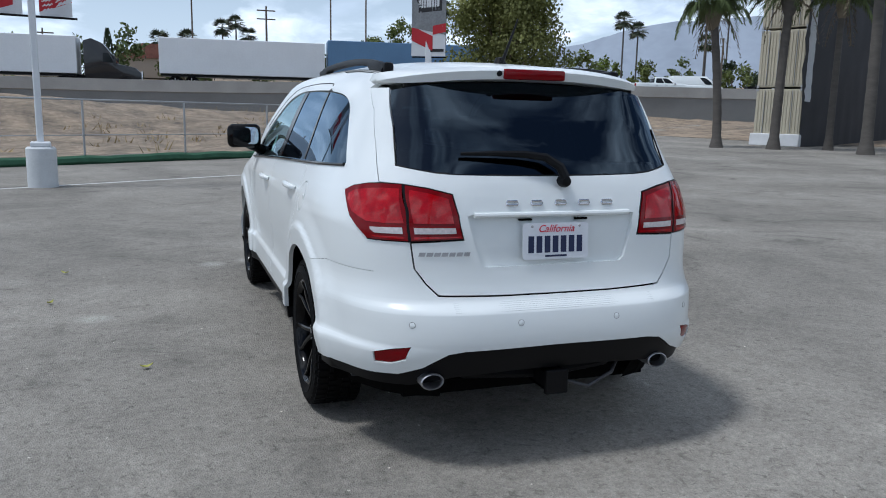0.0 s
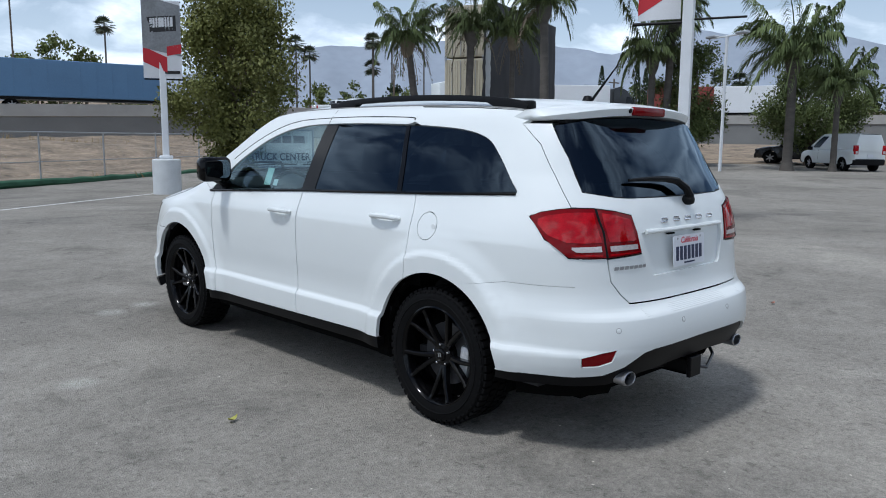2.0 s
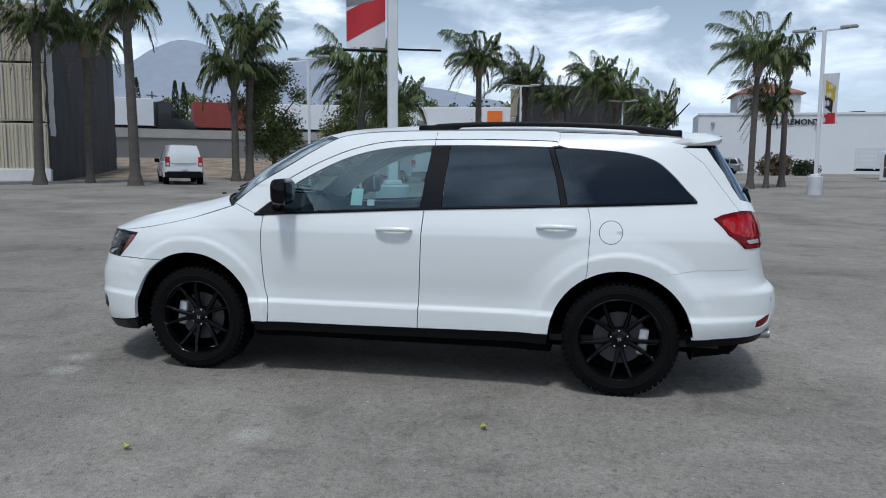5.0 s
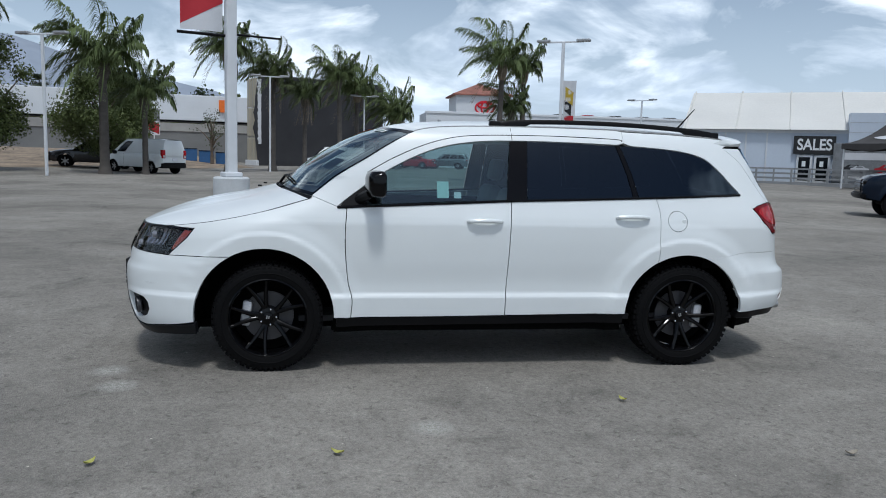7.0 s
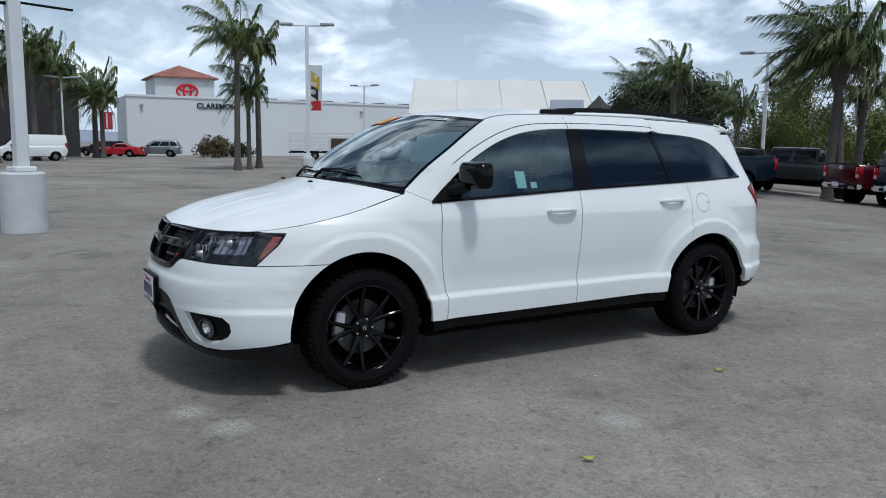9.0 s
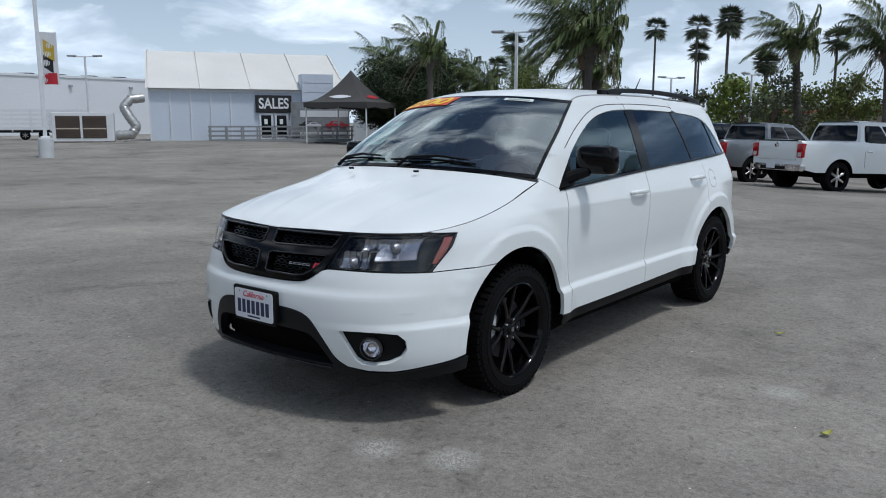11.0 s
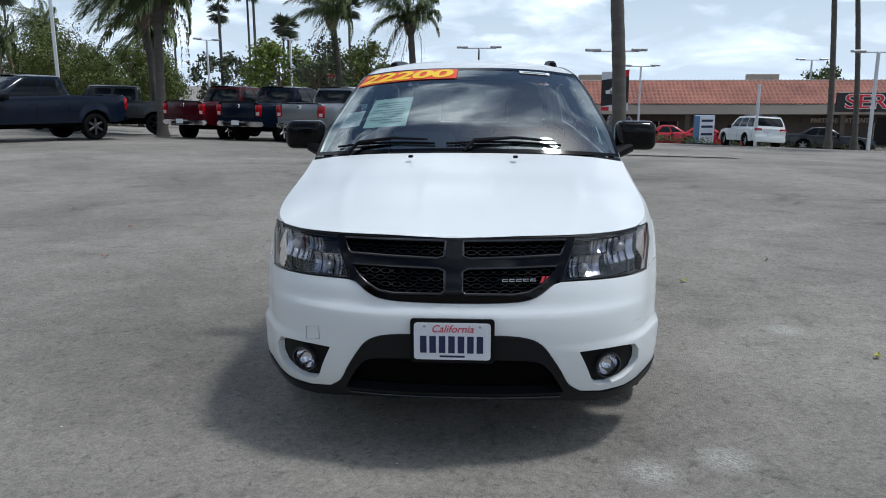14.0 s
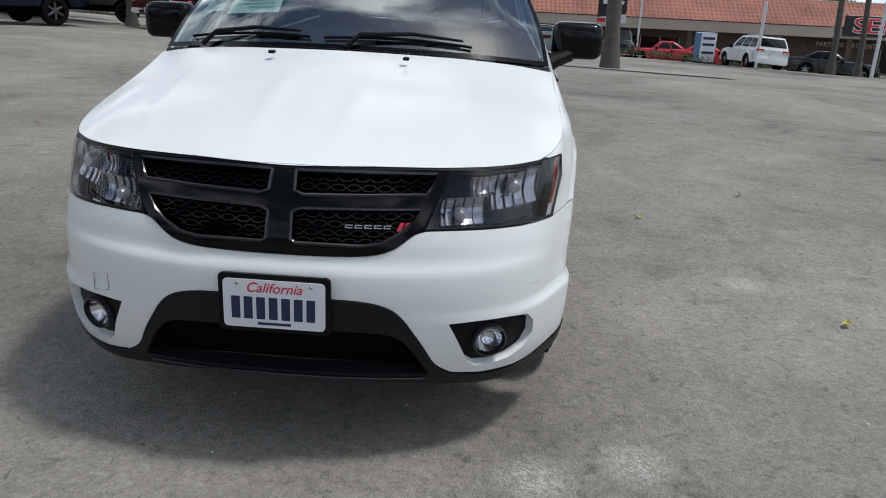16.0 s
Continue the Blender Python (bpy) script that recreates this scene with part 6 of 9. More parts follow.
def body_mesh(L, W, z0, wheel, axles, under, bed, flare=.03):
    """A rounded body: cross-sections from tail to nose, raised over the wheels."""
    ux, uz = [p[0] for p in under], [p[1] for p in under]
    ra = wheel * 1.17
    xs = set(round(-L / 2 + .02 + (L - .04) * k / 72, 3) for k in range(73)) | {round(x, 3) for x in ux if abs(x) < L / 2}
    for xa in axles:
        xs = {x for x in xs if abs(x - xa) > ra + .02}
        xs |= {round(xa + ra * math.cos(math.pi * k / 18), 4) for k in range(19)} | {round(xa + s * (ra + .012), 4) for s in (-1, 1)}
        xs |= {round(xa + s * (ra + d), 4) for s in (-1, 1) for d in (.05, .09)}
    if bed:
        xs |= {bed[0] - .01, bed[0] + .01, -L / 2 + .06, -L / 2 + .08}
    bm = bmesh.new()
    rows = []
    for x in sorted(xs):
        e = abs(x) / (L / 2)
        w = W / 2 * (1 - .13 * max(0, (e - .80) / .20) ** 2.2)
        zs = float(np.interp(x, ux, uz))
        arch = 0.0
        for xa in axles:
            if abs(x - xa) < ra:
                arch = max(arch, wheel * 1.02 + math.sqrt(ra * ra - (x - xa) ** 2))
        zb = max(z0 + (.09 * max(0, (e - .86) / .14)), arch)
        zb = min(zb, zs - .1)
        pts = []
        for f in (0, .06, .16, .30, .5, .7, .84, .93, 1.0):
            z = zb + (zs - zb) * f
            d = .028 * abs((z - (z0 + zs) * .52) / (zs - z0) * 2) ** 2.2
            for xa in axles:
                r = math.hypot(x - xa, z - wheel * 1.02)
                k = min(1, max(0, (ra + .10 - r) / .035))
                d -= flare * k * k * (3 - 2 * k) * (1 if z < zs - .12 else 0)
            if f >= .93:
                d += .014 + .045 * (f - .93) / .07
            pts.append((w - d, z))
        in_bed = bed and -L / 2 + .07 < x < bed[0]
        wi = pts[-1][0] - .10
        pts += [(wi, zs + (0 if in_bed else .012)), (wi - .002, zs - .42 if in_bed else zs + .014), (wi * .5, zs - .42 if in_bed else zs + .034), (0, zs - .42 if in_bed else zs + .042)]
        rows.append([bm.verts.new((x, -y, z)) for y, z in pts] + [bm.verts.new((x, y, z)) for y, z in pts[-2::-1]])
    for a, b in zip(rows, rows[1:]):
        for k in range(len(a) - 1):
            bm.faces.new((a[k], b[k], b[k + 1], a[k + 1]))
    bm.faces.new(rows[0][::-1]), bm.faces.new(rows[-1])
    bmesh.ops.recalc_face_normals(bm, faces=bm.faces[:])
    return bm


def vehicle(name, label, category, m, paint, L, W, H, base, wheel, axles, under, cabin, panes, rim=STEEL, bed=None, tail=None, head=None, chrome=True, group="", roof_rails=False, plate=True, blank_rear=False):
    """under: the shoulder line from tail to nose; cabin: (rear foot, rear top, front top, front foot, belt) in x and z;
    panes: shares of each side window along the cabin."""
    v = thing(name, label, category, m, group)
    xf, xr = axles
    z0 = base
    truck = category == "pickup"
    body = part("body", body_mesh(L, W, z0, wheel, axles, under, bed), paint, v, smooth=38)
    x0, x1, x2, x3, zb = cabin
    w0, w1 = W / 2 - .075, W / 2 - .075 - (H - zb) * .27
    zl, zh = zb - .08, H - .05

    def side_pt(s, t, h, out=0.0):
        bow = math.sin(math.pi * min(1, max(0, h)))
        xa, xb = x0 + (x1 - x0) * h - .03 * bow, x3 + (x2 - x3) * h + .05 * bow
        round_ = .10 * max(0, abs(2 * t - 1) - .8) / .2
        return Vector((xa + (xb - xa) * t, s * (w0 + (w1 - w0) * h ** 1.25 + .02 * bow - round_ * .6 + out), zl + (zh - zl) * h))

    def end_pt(front, q, h, out=0.0):
        """Windshield or rear window; q from -1 to 1 across."""
        e = side_pt(1, 1.0 if front else 0.0, h)
        sg = 1 if front else -1
        return Vector((e.x + sg * (.09 * (1 - q * q) + out), q * e.y, e.z + out * .4))

    def roof_pt(t, q):
        e = side_pt(1, t, 1.0)
        x = e.x + (.09 * (1 - q * q) * (2 * t - 1) if t in (0.0, 1.0) else .09 * (1 - q * q) * (2 * t - 1))
        return Vector((x, q * e.y, zh + .06 * (1 - abs(q) ** 3.2) * math.sin(math.pi * (.18 + .64 * t)) ** .6))

    bm = bmesh.new()
    for s in (-1, 1):
        patch_mesh(bm, lambda t, h: side_pt(s, t, h), 0, 1, 0, 1, 14, 8)
    for fr in (True, False):
        patch_mesh(bm, lambda q, h: end_pt(fr, q, h), -1, 1, 0, 1, 10, 8)
    patch_mesh(bm, roof_pt, 0, 1, -1, 1, 14, 14)
    bmesh.ops.remove_doubles(bm, verts=bm.verts[:], dist=.004)
    bmesh.ops.recalc_face_normals(bm, faces=bm.faces[:])
    cab = part("cabin", bm, paint, v, smooth=48)
    for s in (-1, 1):
        for a, b in panes:
            bm = bmesh.new()
            patch_mesh(bm, lambda t, h: side_pt(s, t, h, .010), a, b, .17, .87, 6, 8, .06, .02, Vector((0, -s, 0)))
            part("side_window", bm, DARK_GLASS, cab, smooth=30)
            hx_ = side_pt(s, a + (b - a) * .10, 0)
            if not blank_rear or a > .7:
                bm = bmesh.new()
                box(bm, -.10, .10, -.018, .018, -.018, .018, .010, Matrix.Translation((hx_.x, s * (W / 2 + .004), zb - .20)), 2)
                part("door_handle", bm, CHROME if chrome else paint, body)
                # shut line of the door
                bm = bmesh.new()
                sx_ = side_pt(s, a - .02, 0).x
                tube(bm, [(sx_, s * (W / 2 - .028), zb - .05), (sx_ - .01, s * (W / 2 - .004), zb - .22), (sx_, s * (W / 2 + .0005), (zb + z0) / 2 + .05), (sx_ + .02, s * (W / 2 - .012), z0 + .16)], .006, 4)
                part("door_seam", bm, DARK_VOID, body)
        bm = bmesh.new()
        p = side_pt(s, .90, .12, .15)
        box(bm, -.07, .07, -.12, .12, -.10, .10, .045, Matrix.Translation(p), 2)
        box(bm, -.03, .03, -.16, .0, -.09, -.05, .01, Matrix.Translation(p + Vector((0, -s * .03, 0))) if s > 0 else Matrix.Translation(p) @ Matrix.Rotation(math.pi, 4, "Z"))
        part("door_mirror", bm, TRIM_BLACK if not chrome else CHROME, v)
    for fr, nm in ((True, "windshield"), (False, "rear_window"))[:1 if blank_rear else 2]:
        bm = bmesh.new()
        patch_mesh(bm, lambda q, h: end_pt(fr, q, h, .008), -.90, .90, .14 if fr else .24, .93 if fr else .88, 10, 8, .02, .02, Vector((-1 if fr else 1, 0, 0)))
        part(nm, bm, DARK_GLASS, cab, smooth=30)
    for x in axles:
        for s in (-1, 1):
            small_wheel(v, x, s * (W / 2 - .135), wheel, .26, rim, s)
    # underside boxes coloured near-black for the shade beneath the vehicle
    bm = bmesh.new()
    box(bm, xr - wheel * 1.2, xf + wheel * .9, -W / 2 + .34, W / 2 - .34, min(wheel * .95, z0 - .04), z0 + .1)
    box(bm, -L / 2 + .15, L / 2 - .2, -W / 2 + .30, W / 2 - .30, z0 - .02, z0 + wheel * .9)
    part("underside", bm, DARK_VOID, v)
    zt, zhd = tail or (1.0, 1.2, .16), head or (.85, 1.02, .35)
    for s in (-1, 1):
        wt = W / 2 * .87
        bm = bmesh.new()
        dark = zt[2] > .6
        yi = s * (wt - (zt[2] if dark else max(.17, zt[2]))) if dark else s * (wt - max(.17, zt[2]))
        yo = s * (wt + .035)
        box(bm, -L / 2 - .015, -L / 2 + (.10 if dark else .17), min(yi, yo), max(yi, yo), zt[0], zt[1], .025, None, 2)
        tl = part("tail_lamp", bm, GLOSS_BLACK if dark else LENS_RED, v, "smoked black tail lamp" if dark else "red tail lamp")
        bm = bmesh.new()
        if dark:
            box(bm, -L / 2 - .02, -L / 2 + .02, min(yi, yo) + .03, max(yi, yo) - .03, zt[0] + .04, zt[0] + .07)
            part("lamp_strip", bm, LENS_RED, tl, smooth=0)
        else:
            q0 = zt[0] + (zt[1] - zt[0]) * .08
            box(bm, -L / 2 - .02, -L / 2 + .02, min(yi, yo) + .03, max(yi, yo) - .04, q0, q0 + (zt[1] - zt[0]) * .30, .008)
            part("reversing_lamp", bm, LENS_WHITE, tl)
        bm = bmesh.new()
        wf = W / 2 * .87
        ya, yb = s * (wf - zhd[2]), s * (wf + .03)
        box(bm, L / 2 - .30, L / 2 - .01, min(ya, yb), max(ya, yb), zhd[0], zhd[1], .04, None, 2)
        hl = part("headlamp", bm, GLOSS_BLACK, v)
        for k in range(2):
            bm = bmesh.new()
            yc = s * (wf - zhd[2] * (.25 + .45 * k))
            box(bm, L / 2 - .05, L / 2 - .003, yc - zhd[2] * .16, yc + zhd[2] * .16, zhd[0] + .03, zhd[1] - .03, .015)
            part("lamp_unit", bm, HEAD_LENS, hl)
    bm = bmesh.new()
    gz0, gz1 = zhd[0] - (.26 if truck else .12), zhd[1] + .02
    box(bm, L / 2 - .08, L / 2 + .008, -W * .27, W * .27, gz0, gz1, .03)
    gr = part("grille", bm, GLOSS_BLACK, v)
    for k in range(3):
        bm = bmesh.new()
        zz = gz0 + (gz1 - gz0) * (k + 1) / 4
        box(bm, L / 2 - .01, L / 2 + .022, -W * .255, W * .255, zz - .012, zz + .012, .005)
        part("grille_bar", bm, CHROME if chrome else SATIN_GREY, gr)
    for x, nm in ((-L / 2, "rear_bumper"), (L / 2, "front_bumper")):
        bm = bmesh.new()
        sg = 1 if x > 0 else -1
        hgt = .17 if truck else .30
        outline = [(sg * -.10, -W / 2 + .04), (sg * .05, -W / 2 + .12), (sg * .11, -W / 2 + .34), (sg * .13, 0), (sg * .11, W / 2 - .34), (sg * .05, W / 2 - .12), (sg * -.10, W / 2 - .04)]
        prism(bm, tidy(outline), hgt, Matrix.Translation((x - sg * .02, 0, z0 + (.03 if truck else -.02))))
        bmesh.ops.bevel(bm, geom=[e for e in bm.edges if len(e.link_faces) == 2 and e.calc_face_angle(0) > 1.2], offset=.04, segments=2, affect="EDGES")
        bp_ = part(nm, bm, CHROME if chrome and truck else (TRIM_BLACK if truck or blank_rear else paint), v)
        if truck and sg < 0:
            bm = bmesh.new()
            box(bm, x - .165, x - .02, -W * .20, W * .20, z0 + .05, z0 + .15, .015)
            part("bumper_step", bm, TRIM_BLACK, bp_)
    if plate:
        bm = bmesh.new()
        pz = z0 + (.08 if truck else .36)
        box(bm, -L / 2 - .19 if truck else -L / 2 - .03, -L / 2 - .17 if truck else -L / 2 + .0, -.15, .15, pz, pz + .15)
        part("number_plate", bm, PLATE_WHITE, v, "blank white number plate", smooth=0)
    if bed:
        bm = bmesh.new()
        box(bm, -L / 2 + .10, bed[0] - .02, -W / 2 + .24, W / 2 - .24, bed[1] - .40, bed[1] - .37)
        part("bed_liner", bm, DARK_VOID, v)
        bm = bmesh.new()
        box(bm, -L / 2 - .012, -L / 2 + .05, -W / 2 + .33, W / 2 - .33, z0 + .32, bed[1] - .005, .02, None, 2)
        gate = part("tailgate", bm, paint, v)
        bm = bmesh.new()
        box(bm, -L / 2 - .02, -L / 2 + .07, -W / 2 + .31, W / 2 - .31, bed[1] - .03, bed[1] + .012, .012)
        part("gate_cap", bm, TRIM_BLACK, gate)
        bm = bmesh.new()
        lathe(bm, [(0, .03), (.07, .026), (.085, 0)], 14, "x", Matrix.Translation((-L / 2 - .01, 0, z0 + .72)) @ Matrix.Rotation(math.pi, 4, "Z"))
        part("gate_badge", bm, CHROME, gate)
    if roof_rails:
        for s in (-1, 1):
            bm = bmesh.new()
            tube(bm, [(x1 + .3, s * w1 * .86, H - .03), (x1 + .4, s * w1 * .86, H + .03), (x2 - .6, s * w1 * .86, H + .03), (x2 - .5, s * w1 * .86, H - .03)], .018, 6)
            part("roof_rail", bm, STEEL, v)
    return v


def pickup(label, m, paint, rim=CHROME, chrome=True):
    return vehicle("pickup_truck", label, "pickup", m, paint, 5.85, 2.06, 1.97, .54, .42, (1.95, -1.72),
                   [(-2.925, 1.37), (-.95, 1.385), (.9, 1.33), (1.20, 1.36), (1.7, 1.345), (2.35, 1.29), (2.70, 1.22), (2.86, 1.10), (2.925, .90)],
                   (-.95, -.80, .42, 1.42, 1.33), ((.06, .44), (.48, .86)), rim, (-.98, 1.38), (.92, 1.30, .17), (.98, 1.12, .44), chrome, "pickup trucks")


def suv(label, m, paint, L=4.8, H=1.76, name="suv"):
    h = L / 2
    return vehicle(name, label, "car", m, paint, L, 1.94, H, .36, .375, (h - .92, -h + 1.0),
                   [(-h, .95), (-h + .06, 1.10), (-.3, 1.12), (h - 1.55, 1.09), (h - .9, 1.03), (h - .35, .95), (h - .08, .84), (h, .68)],
                   (-h + .07, -h + .42, .25, h - 1.30, 1.12), ((.05, .27), (.30, .58), (.61, .87)), STEEL, None, (.93, 1.07, .34), (.74, .88, .34), False, "", True)


def coupe(label, m, paint, L=5.0, H=1.45, name="coupe"):
    h = L / 2
    return vehicle(name, label, "car", m, paint, L, 1.92, H, .28, .36, (h - .95, -h + 1.1),
                   [(-h, .82), (-h + .05, 1.00), (-h + .7, 1.03), (-.4, .97), (h - 1.7, .97), (h - .9, .93), (h - .35, .85), (h - .06, .72), (h, .58)],
                   (-h + .62, -h + 1.55, .05, h - 1.65, .99), ((.14, .42), (.46, .86)), STEEL, None, (.78, .92, .70), (.62, .76, .36), False)


def van(label, m, paint=None):
    paint = paint or PAINT_WHITE
    return vehicle("van", label, "van", m, paint, 4.75, 1.83, 1.88, .34, .325, (1.42, -1.55),
                   [(-2.37, 1.08), (-.5, 1.08), (1.0, 1.06), (1.6, 1.02), (2.1, .92), (2.3, .80), (2.37, .6)],
                   (-2.34, -2.28, .72, 1.72, 1.08), ((.74, .91),), STEEL, None, (.85, 1.30, .12), (.72, .90, .3), False, "white vans", blank_rear=True)


def facing(x, y, tx, ty, dz=0.0):
    d = Vector((tx - x, ty - y)).normalized()
    zf, zb, zl, zr = [lot(x + q.x, y + q.y) for q in (d * 1.7, d * -1.7, Vector((-d.y, d.x)) * .8, Vector((d.y, -d.x)) * .8)]
    X, Y = Vector((3.4 * d.x, 3.4 * d.y, (zf - zb) * .5)).normalized(), Vector((-1.6 * d.y, 1.6 * d.x, zl - zr)).normalized()
    Z = X.cross(Y).normalized()
    Y = Z.cross(X)
    return Matrix(((X.x, Y.x, Z.x, x), (X.y, Y.y, Z.y, y), (X.z, Y.z, Z.z, (zf + zb) / 2 + dz), (0, 0, 0, 1)))


# pickups south of the car
pickup("dark slate blue crew-cab pickup truck parked on the lot", facing(14.15, -17.55, 14.64, -16.68), PAINT_NAVY, SATIN_GREY, False)
pickup("white crew-cab pickup truck with bright alloy wheels", facing(1.75, -20.05, .5, -22.1), PAINT_WHITE)
ROW_DIR = Vector((-.375, -.927)).normalized()
for lab, tail_c, pt in (("deep red pickup truck backed to the aisle", (10.78, -21.46), PAINT_RED), ("black and navy pickup truck backed to the aisle", (8.55, -20.68), PAINT_NAVY), ("silver grey pickup truck backed to the aisle", (6.22, -19.8), PAINT_SILVER)):
    c = Vector(tail_c) + ROW_DIR * 2.9
    pickup(lab, facing(c.x, c.y, c.x + ROW_DIR.x, c.y + ROW_DIR.y), pt)
vehicle("off_road_truck", "grey boxy off-road pickup with black wheels", "pickup", facing(15.2, -25.2, 17.6, -24.2), PAINT_GREY, 5.3, 1.88, 1.90, .62, .41, (1.75, -1.65),
        [(-2.62, 1.28), (-1.0, 1.30), (1.0, 1.30), (2.3, 1.24), (2.6, 1.15), (2.63, .85)], (-1.0, -.98, .75, 1.0, 1.28), ((.05, .46), (.52, .94)), GLOSS_BLACK, (-1.1, 1.28), (.95, 1.2, .14), (.95, 1.15, .2), False)
vehicle("off_road_truck", "dark grey boxy off-road vehicle far down the row", "suv", facing(19.2, -27.0, 17.2, -25.5), PAINT_GREY, 4.5, 1.88, 1.85, .58, .40, (1.5, -1.3),
        [(-2.2, 1.28), (1.0, 1.28), (2.0, 1.22), (2.2, 1.1), (2.25, .8)], (-2.15, -2.1, .7, .95, 1.26), ((.05, .32), (.36, .64), (.68, .95)), GLOSS_BLACK, None, (.95, 1.2, .14), (.92, 1.1, .2), False)
# towards the service building
suv("white suv seen from behind on the sloping lot", facing(-14.75, -40.6, -14.3, -44.4), PAINT_WHITE)
coupe("silver muscle coupe parked tail to the lot", facing(-3.05, -33.4, -2.8, -41), PAINT_SILVER, 5.0, 1.32)
coupe("pale silver muscle coupe parked tail to the lot", facing(-.58, -40.5, -.3, -48), PAINT_SILVER, 5.0, 1.32)
coupe("black sedan parked by the service building", facing(-19.9, -42.6, -26, -40.5), PAINT_BLACK, 4.9, 1.48, "sedan")
coupe("red sedan parked by the service building", facing(-14.2, -47.4, -20, -46.5), PAINT_BRIGHT_RED, 4.8, 1.5, "sedan")
coupe("red sedan parked by the service building", facing(-11.4, -48.9, -6, -49.4), PAINT_BRIGHT_RED, 4.6, 1.5, "sedan")
suv("black suv parked by the service building", facing(-8.1, -46.1, -7.2, -38), PAINT_BLACK)
# vans and cars to the north-east
van("white delivery van parked past the palms", facing(29.4, 19.5, 37.1, 25.0))
van("white delivery van with black bumper", facing(39.9, 11.1, 42.9, 15.05))
van("white delivery van beside the black hoarding", facing(58.6, .3, 58.3, 5))
suv("black pickup parked behind the palms", facing(44.6, 14.9, 44.0, 18), PAINT_BLACK, 5.2, 1.8, "parked_truck")
suv("silver suv parked before the white building", facing(80.0, -12.4, 82.5, -5.4), PAINT_SILVER, 4.8, 1.7)
coupe("red coupe parked before the white building", facing(78.2, -8.5, 79.7, -5.2), PAINT_BRIGHT_RED, 4.6, 1.35, "sports_car")
suv("dark car parked near the white building", facing(85.0, -7.9, 87.5, -5.6), PAINT_BLACK, 4.8, 1.6)

# freeway traffic at a standstill
semi("truck", fwy_at(2.02, 5.0), PAINT_BLACK, TRAILER_WHITE, 15.5, label="black tractor with a white box trailer on the freeway", dark=True)
semi("truck", fwy_at(2.66, 5.0), PAINT_WHITE, TRAILER_WHITE, 13.5, label="white box trailer on the freeway", tractor=False)
semi("truck", fwy_at(3.20, 5.0), PAINT_WHITE, TRAILER_BLUE, 14.2, label="blue box trailer on the freeway", tractor=False)
semi("truck", fwy_at(4.25, 5.0), PAINT_WHITE, TRAILER_WHITE, 14.0, label="white streamlined tractor on the freeway", trailer=False)
semi("truck", fwy_at(5.12, 6.0), PAINT_GREY, TRAILER_WHITE, 14.5, label="grey tractor with a white trailer on the freeway")
semi("truck", fwy_at(5.72, 7.0), PAINT_WHITE, RED_OXIDE, 7.5, label="red oxide container on a freeway truck", tractor=False)
semi("truck", fwy_at(6.55, 5.0), PAINT_WHITE, TRAILER_WHITE, 16.0, label="white box trailer on the freeway", tractor=False)
semi("truck", fwy_at(7.55, 5.0), PAINT_WHITE, TRAILER_WHITE, 16.0, label="white ribbed box trailer on the freeway", tractor=False)
m_or = fwy_at(7.30, 3.5)
bm = bmesh.new()
box(bm, -.9, .9, -.02, .02, 2.2, 3.6, 0)
o = finish(bm, "orange_sign", ORANGE, smooth=0)
o.matrix_world = m_or
tagged(o, "orange square sign beside the freeway trailer", "sign")
for k, off, lab, pt in ((3.92, 9, "white utility truck on the freeway", PAINT_WHITE),):
    v = pickup(lab, fwy_at(k, off), pt)
van("white passenger van on the freeway", fwy_at(4.06, 9) @ Matrix.Scale(1.15, 4))

# ---- light poles with concrete bases and banners ----
POLE_WHITE = mat("white_painted_steel", (0.66, 0.68, 0.70), .45, vary=.06, scale=4, fine=60)
BASE_WHITE = mat("painted_concrete_base", (0.55, 0.57, 0.58), .75, vary=.12, scale=3, fine=40, bump=.2)
BAN_GREY = mat("banner_grey_print", (0.20, 0.21, 0.22), .6, vary=.3, scale=2.5, fine=20)
BAN_WHITE = mat("banner_white_cloth", (0.62, 0.63, 0.65), .7, vary=.06, fine=40)
BAN_RED = mat("banner_red_cloth", (0.42, 0.015, 0.025), .7, vary=.06, fine=40)
BAN_BLACK = mat("banner_black_print", (0.015, 0.015, 0.017), .7)
BAN_YELLOW = mat("banner_yellow_cloth", (0.5, 0.36, 0.04), .7, vary=.1)


def banner(parent, w, h, bands, m, curl=.05):
    """A hanging cloth; bands: (from, to, left share, right share, material) up its height."""
    n = 10
    cloth = None
    for a, b, l0, l1, mt, sl in bands:
        bm = bmesh.new()
        g = []
        for j in range(7):
            row = []
            for i in range(n + 1):
                u = l0 + (l1 - l0) * i / n
                v = a + (b - a) * j / 6 + sl * (u - .5)
                row.append(bm.verts.new(m @ Vector((u * w, curl * math.sin(u * 4.2 + v * 3) * (1 - .5 * v) - (.005 if cloth else 0), v * h))))
            g.append(row)
        back = [[bm.verts.new(q.co + m.to_3x3() @ Vector((0, .010, 0))) for q in r_] for r_ in g] if cloth else None
        for j in range(6):
            for i in range(n):
                for s_ in (g, back) if back else (g,):
                    bm.faces.new((s_[j][i], s_[j][i + 1], s_[j + 1][i + 1], s_[j + 1][i]))
        o = part("banner_cloth" if cloth is None else "banner_print", bm, mt, parent if cloth is None else cloth)
        cloth = cloth or o
    return cloth


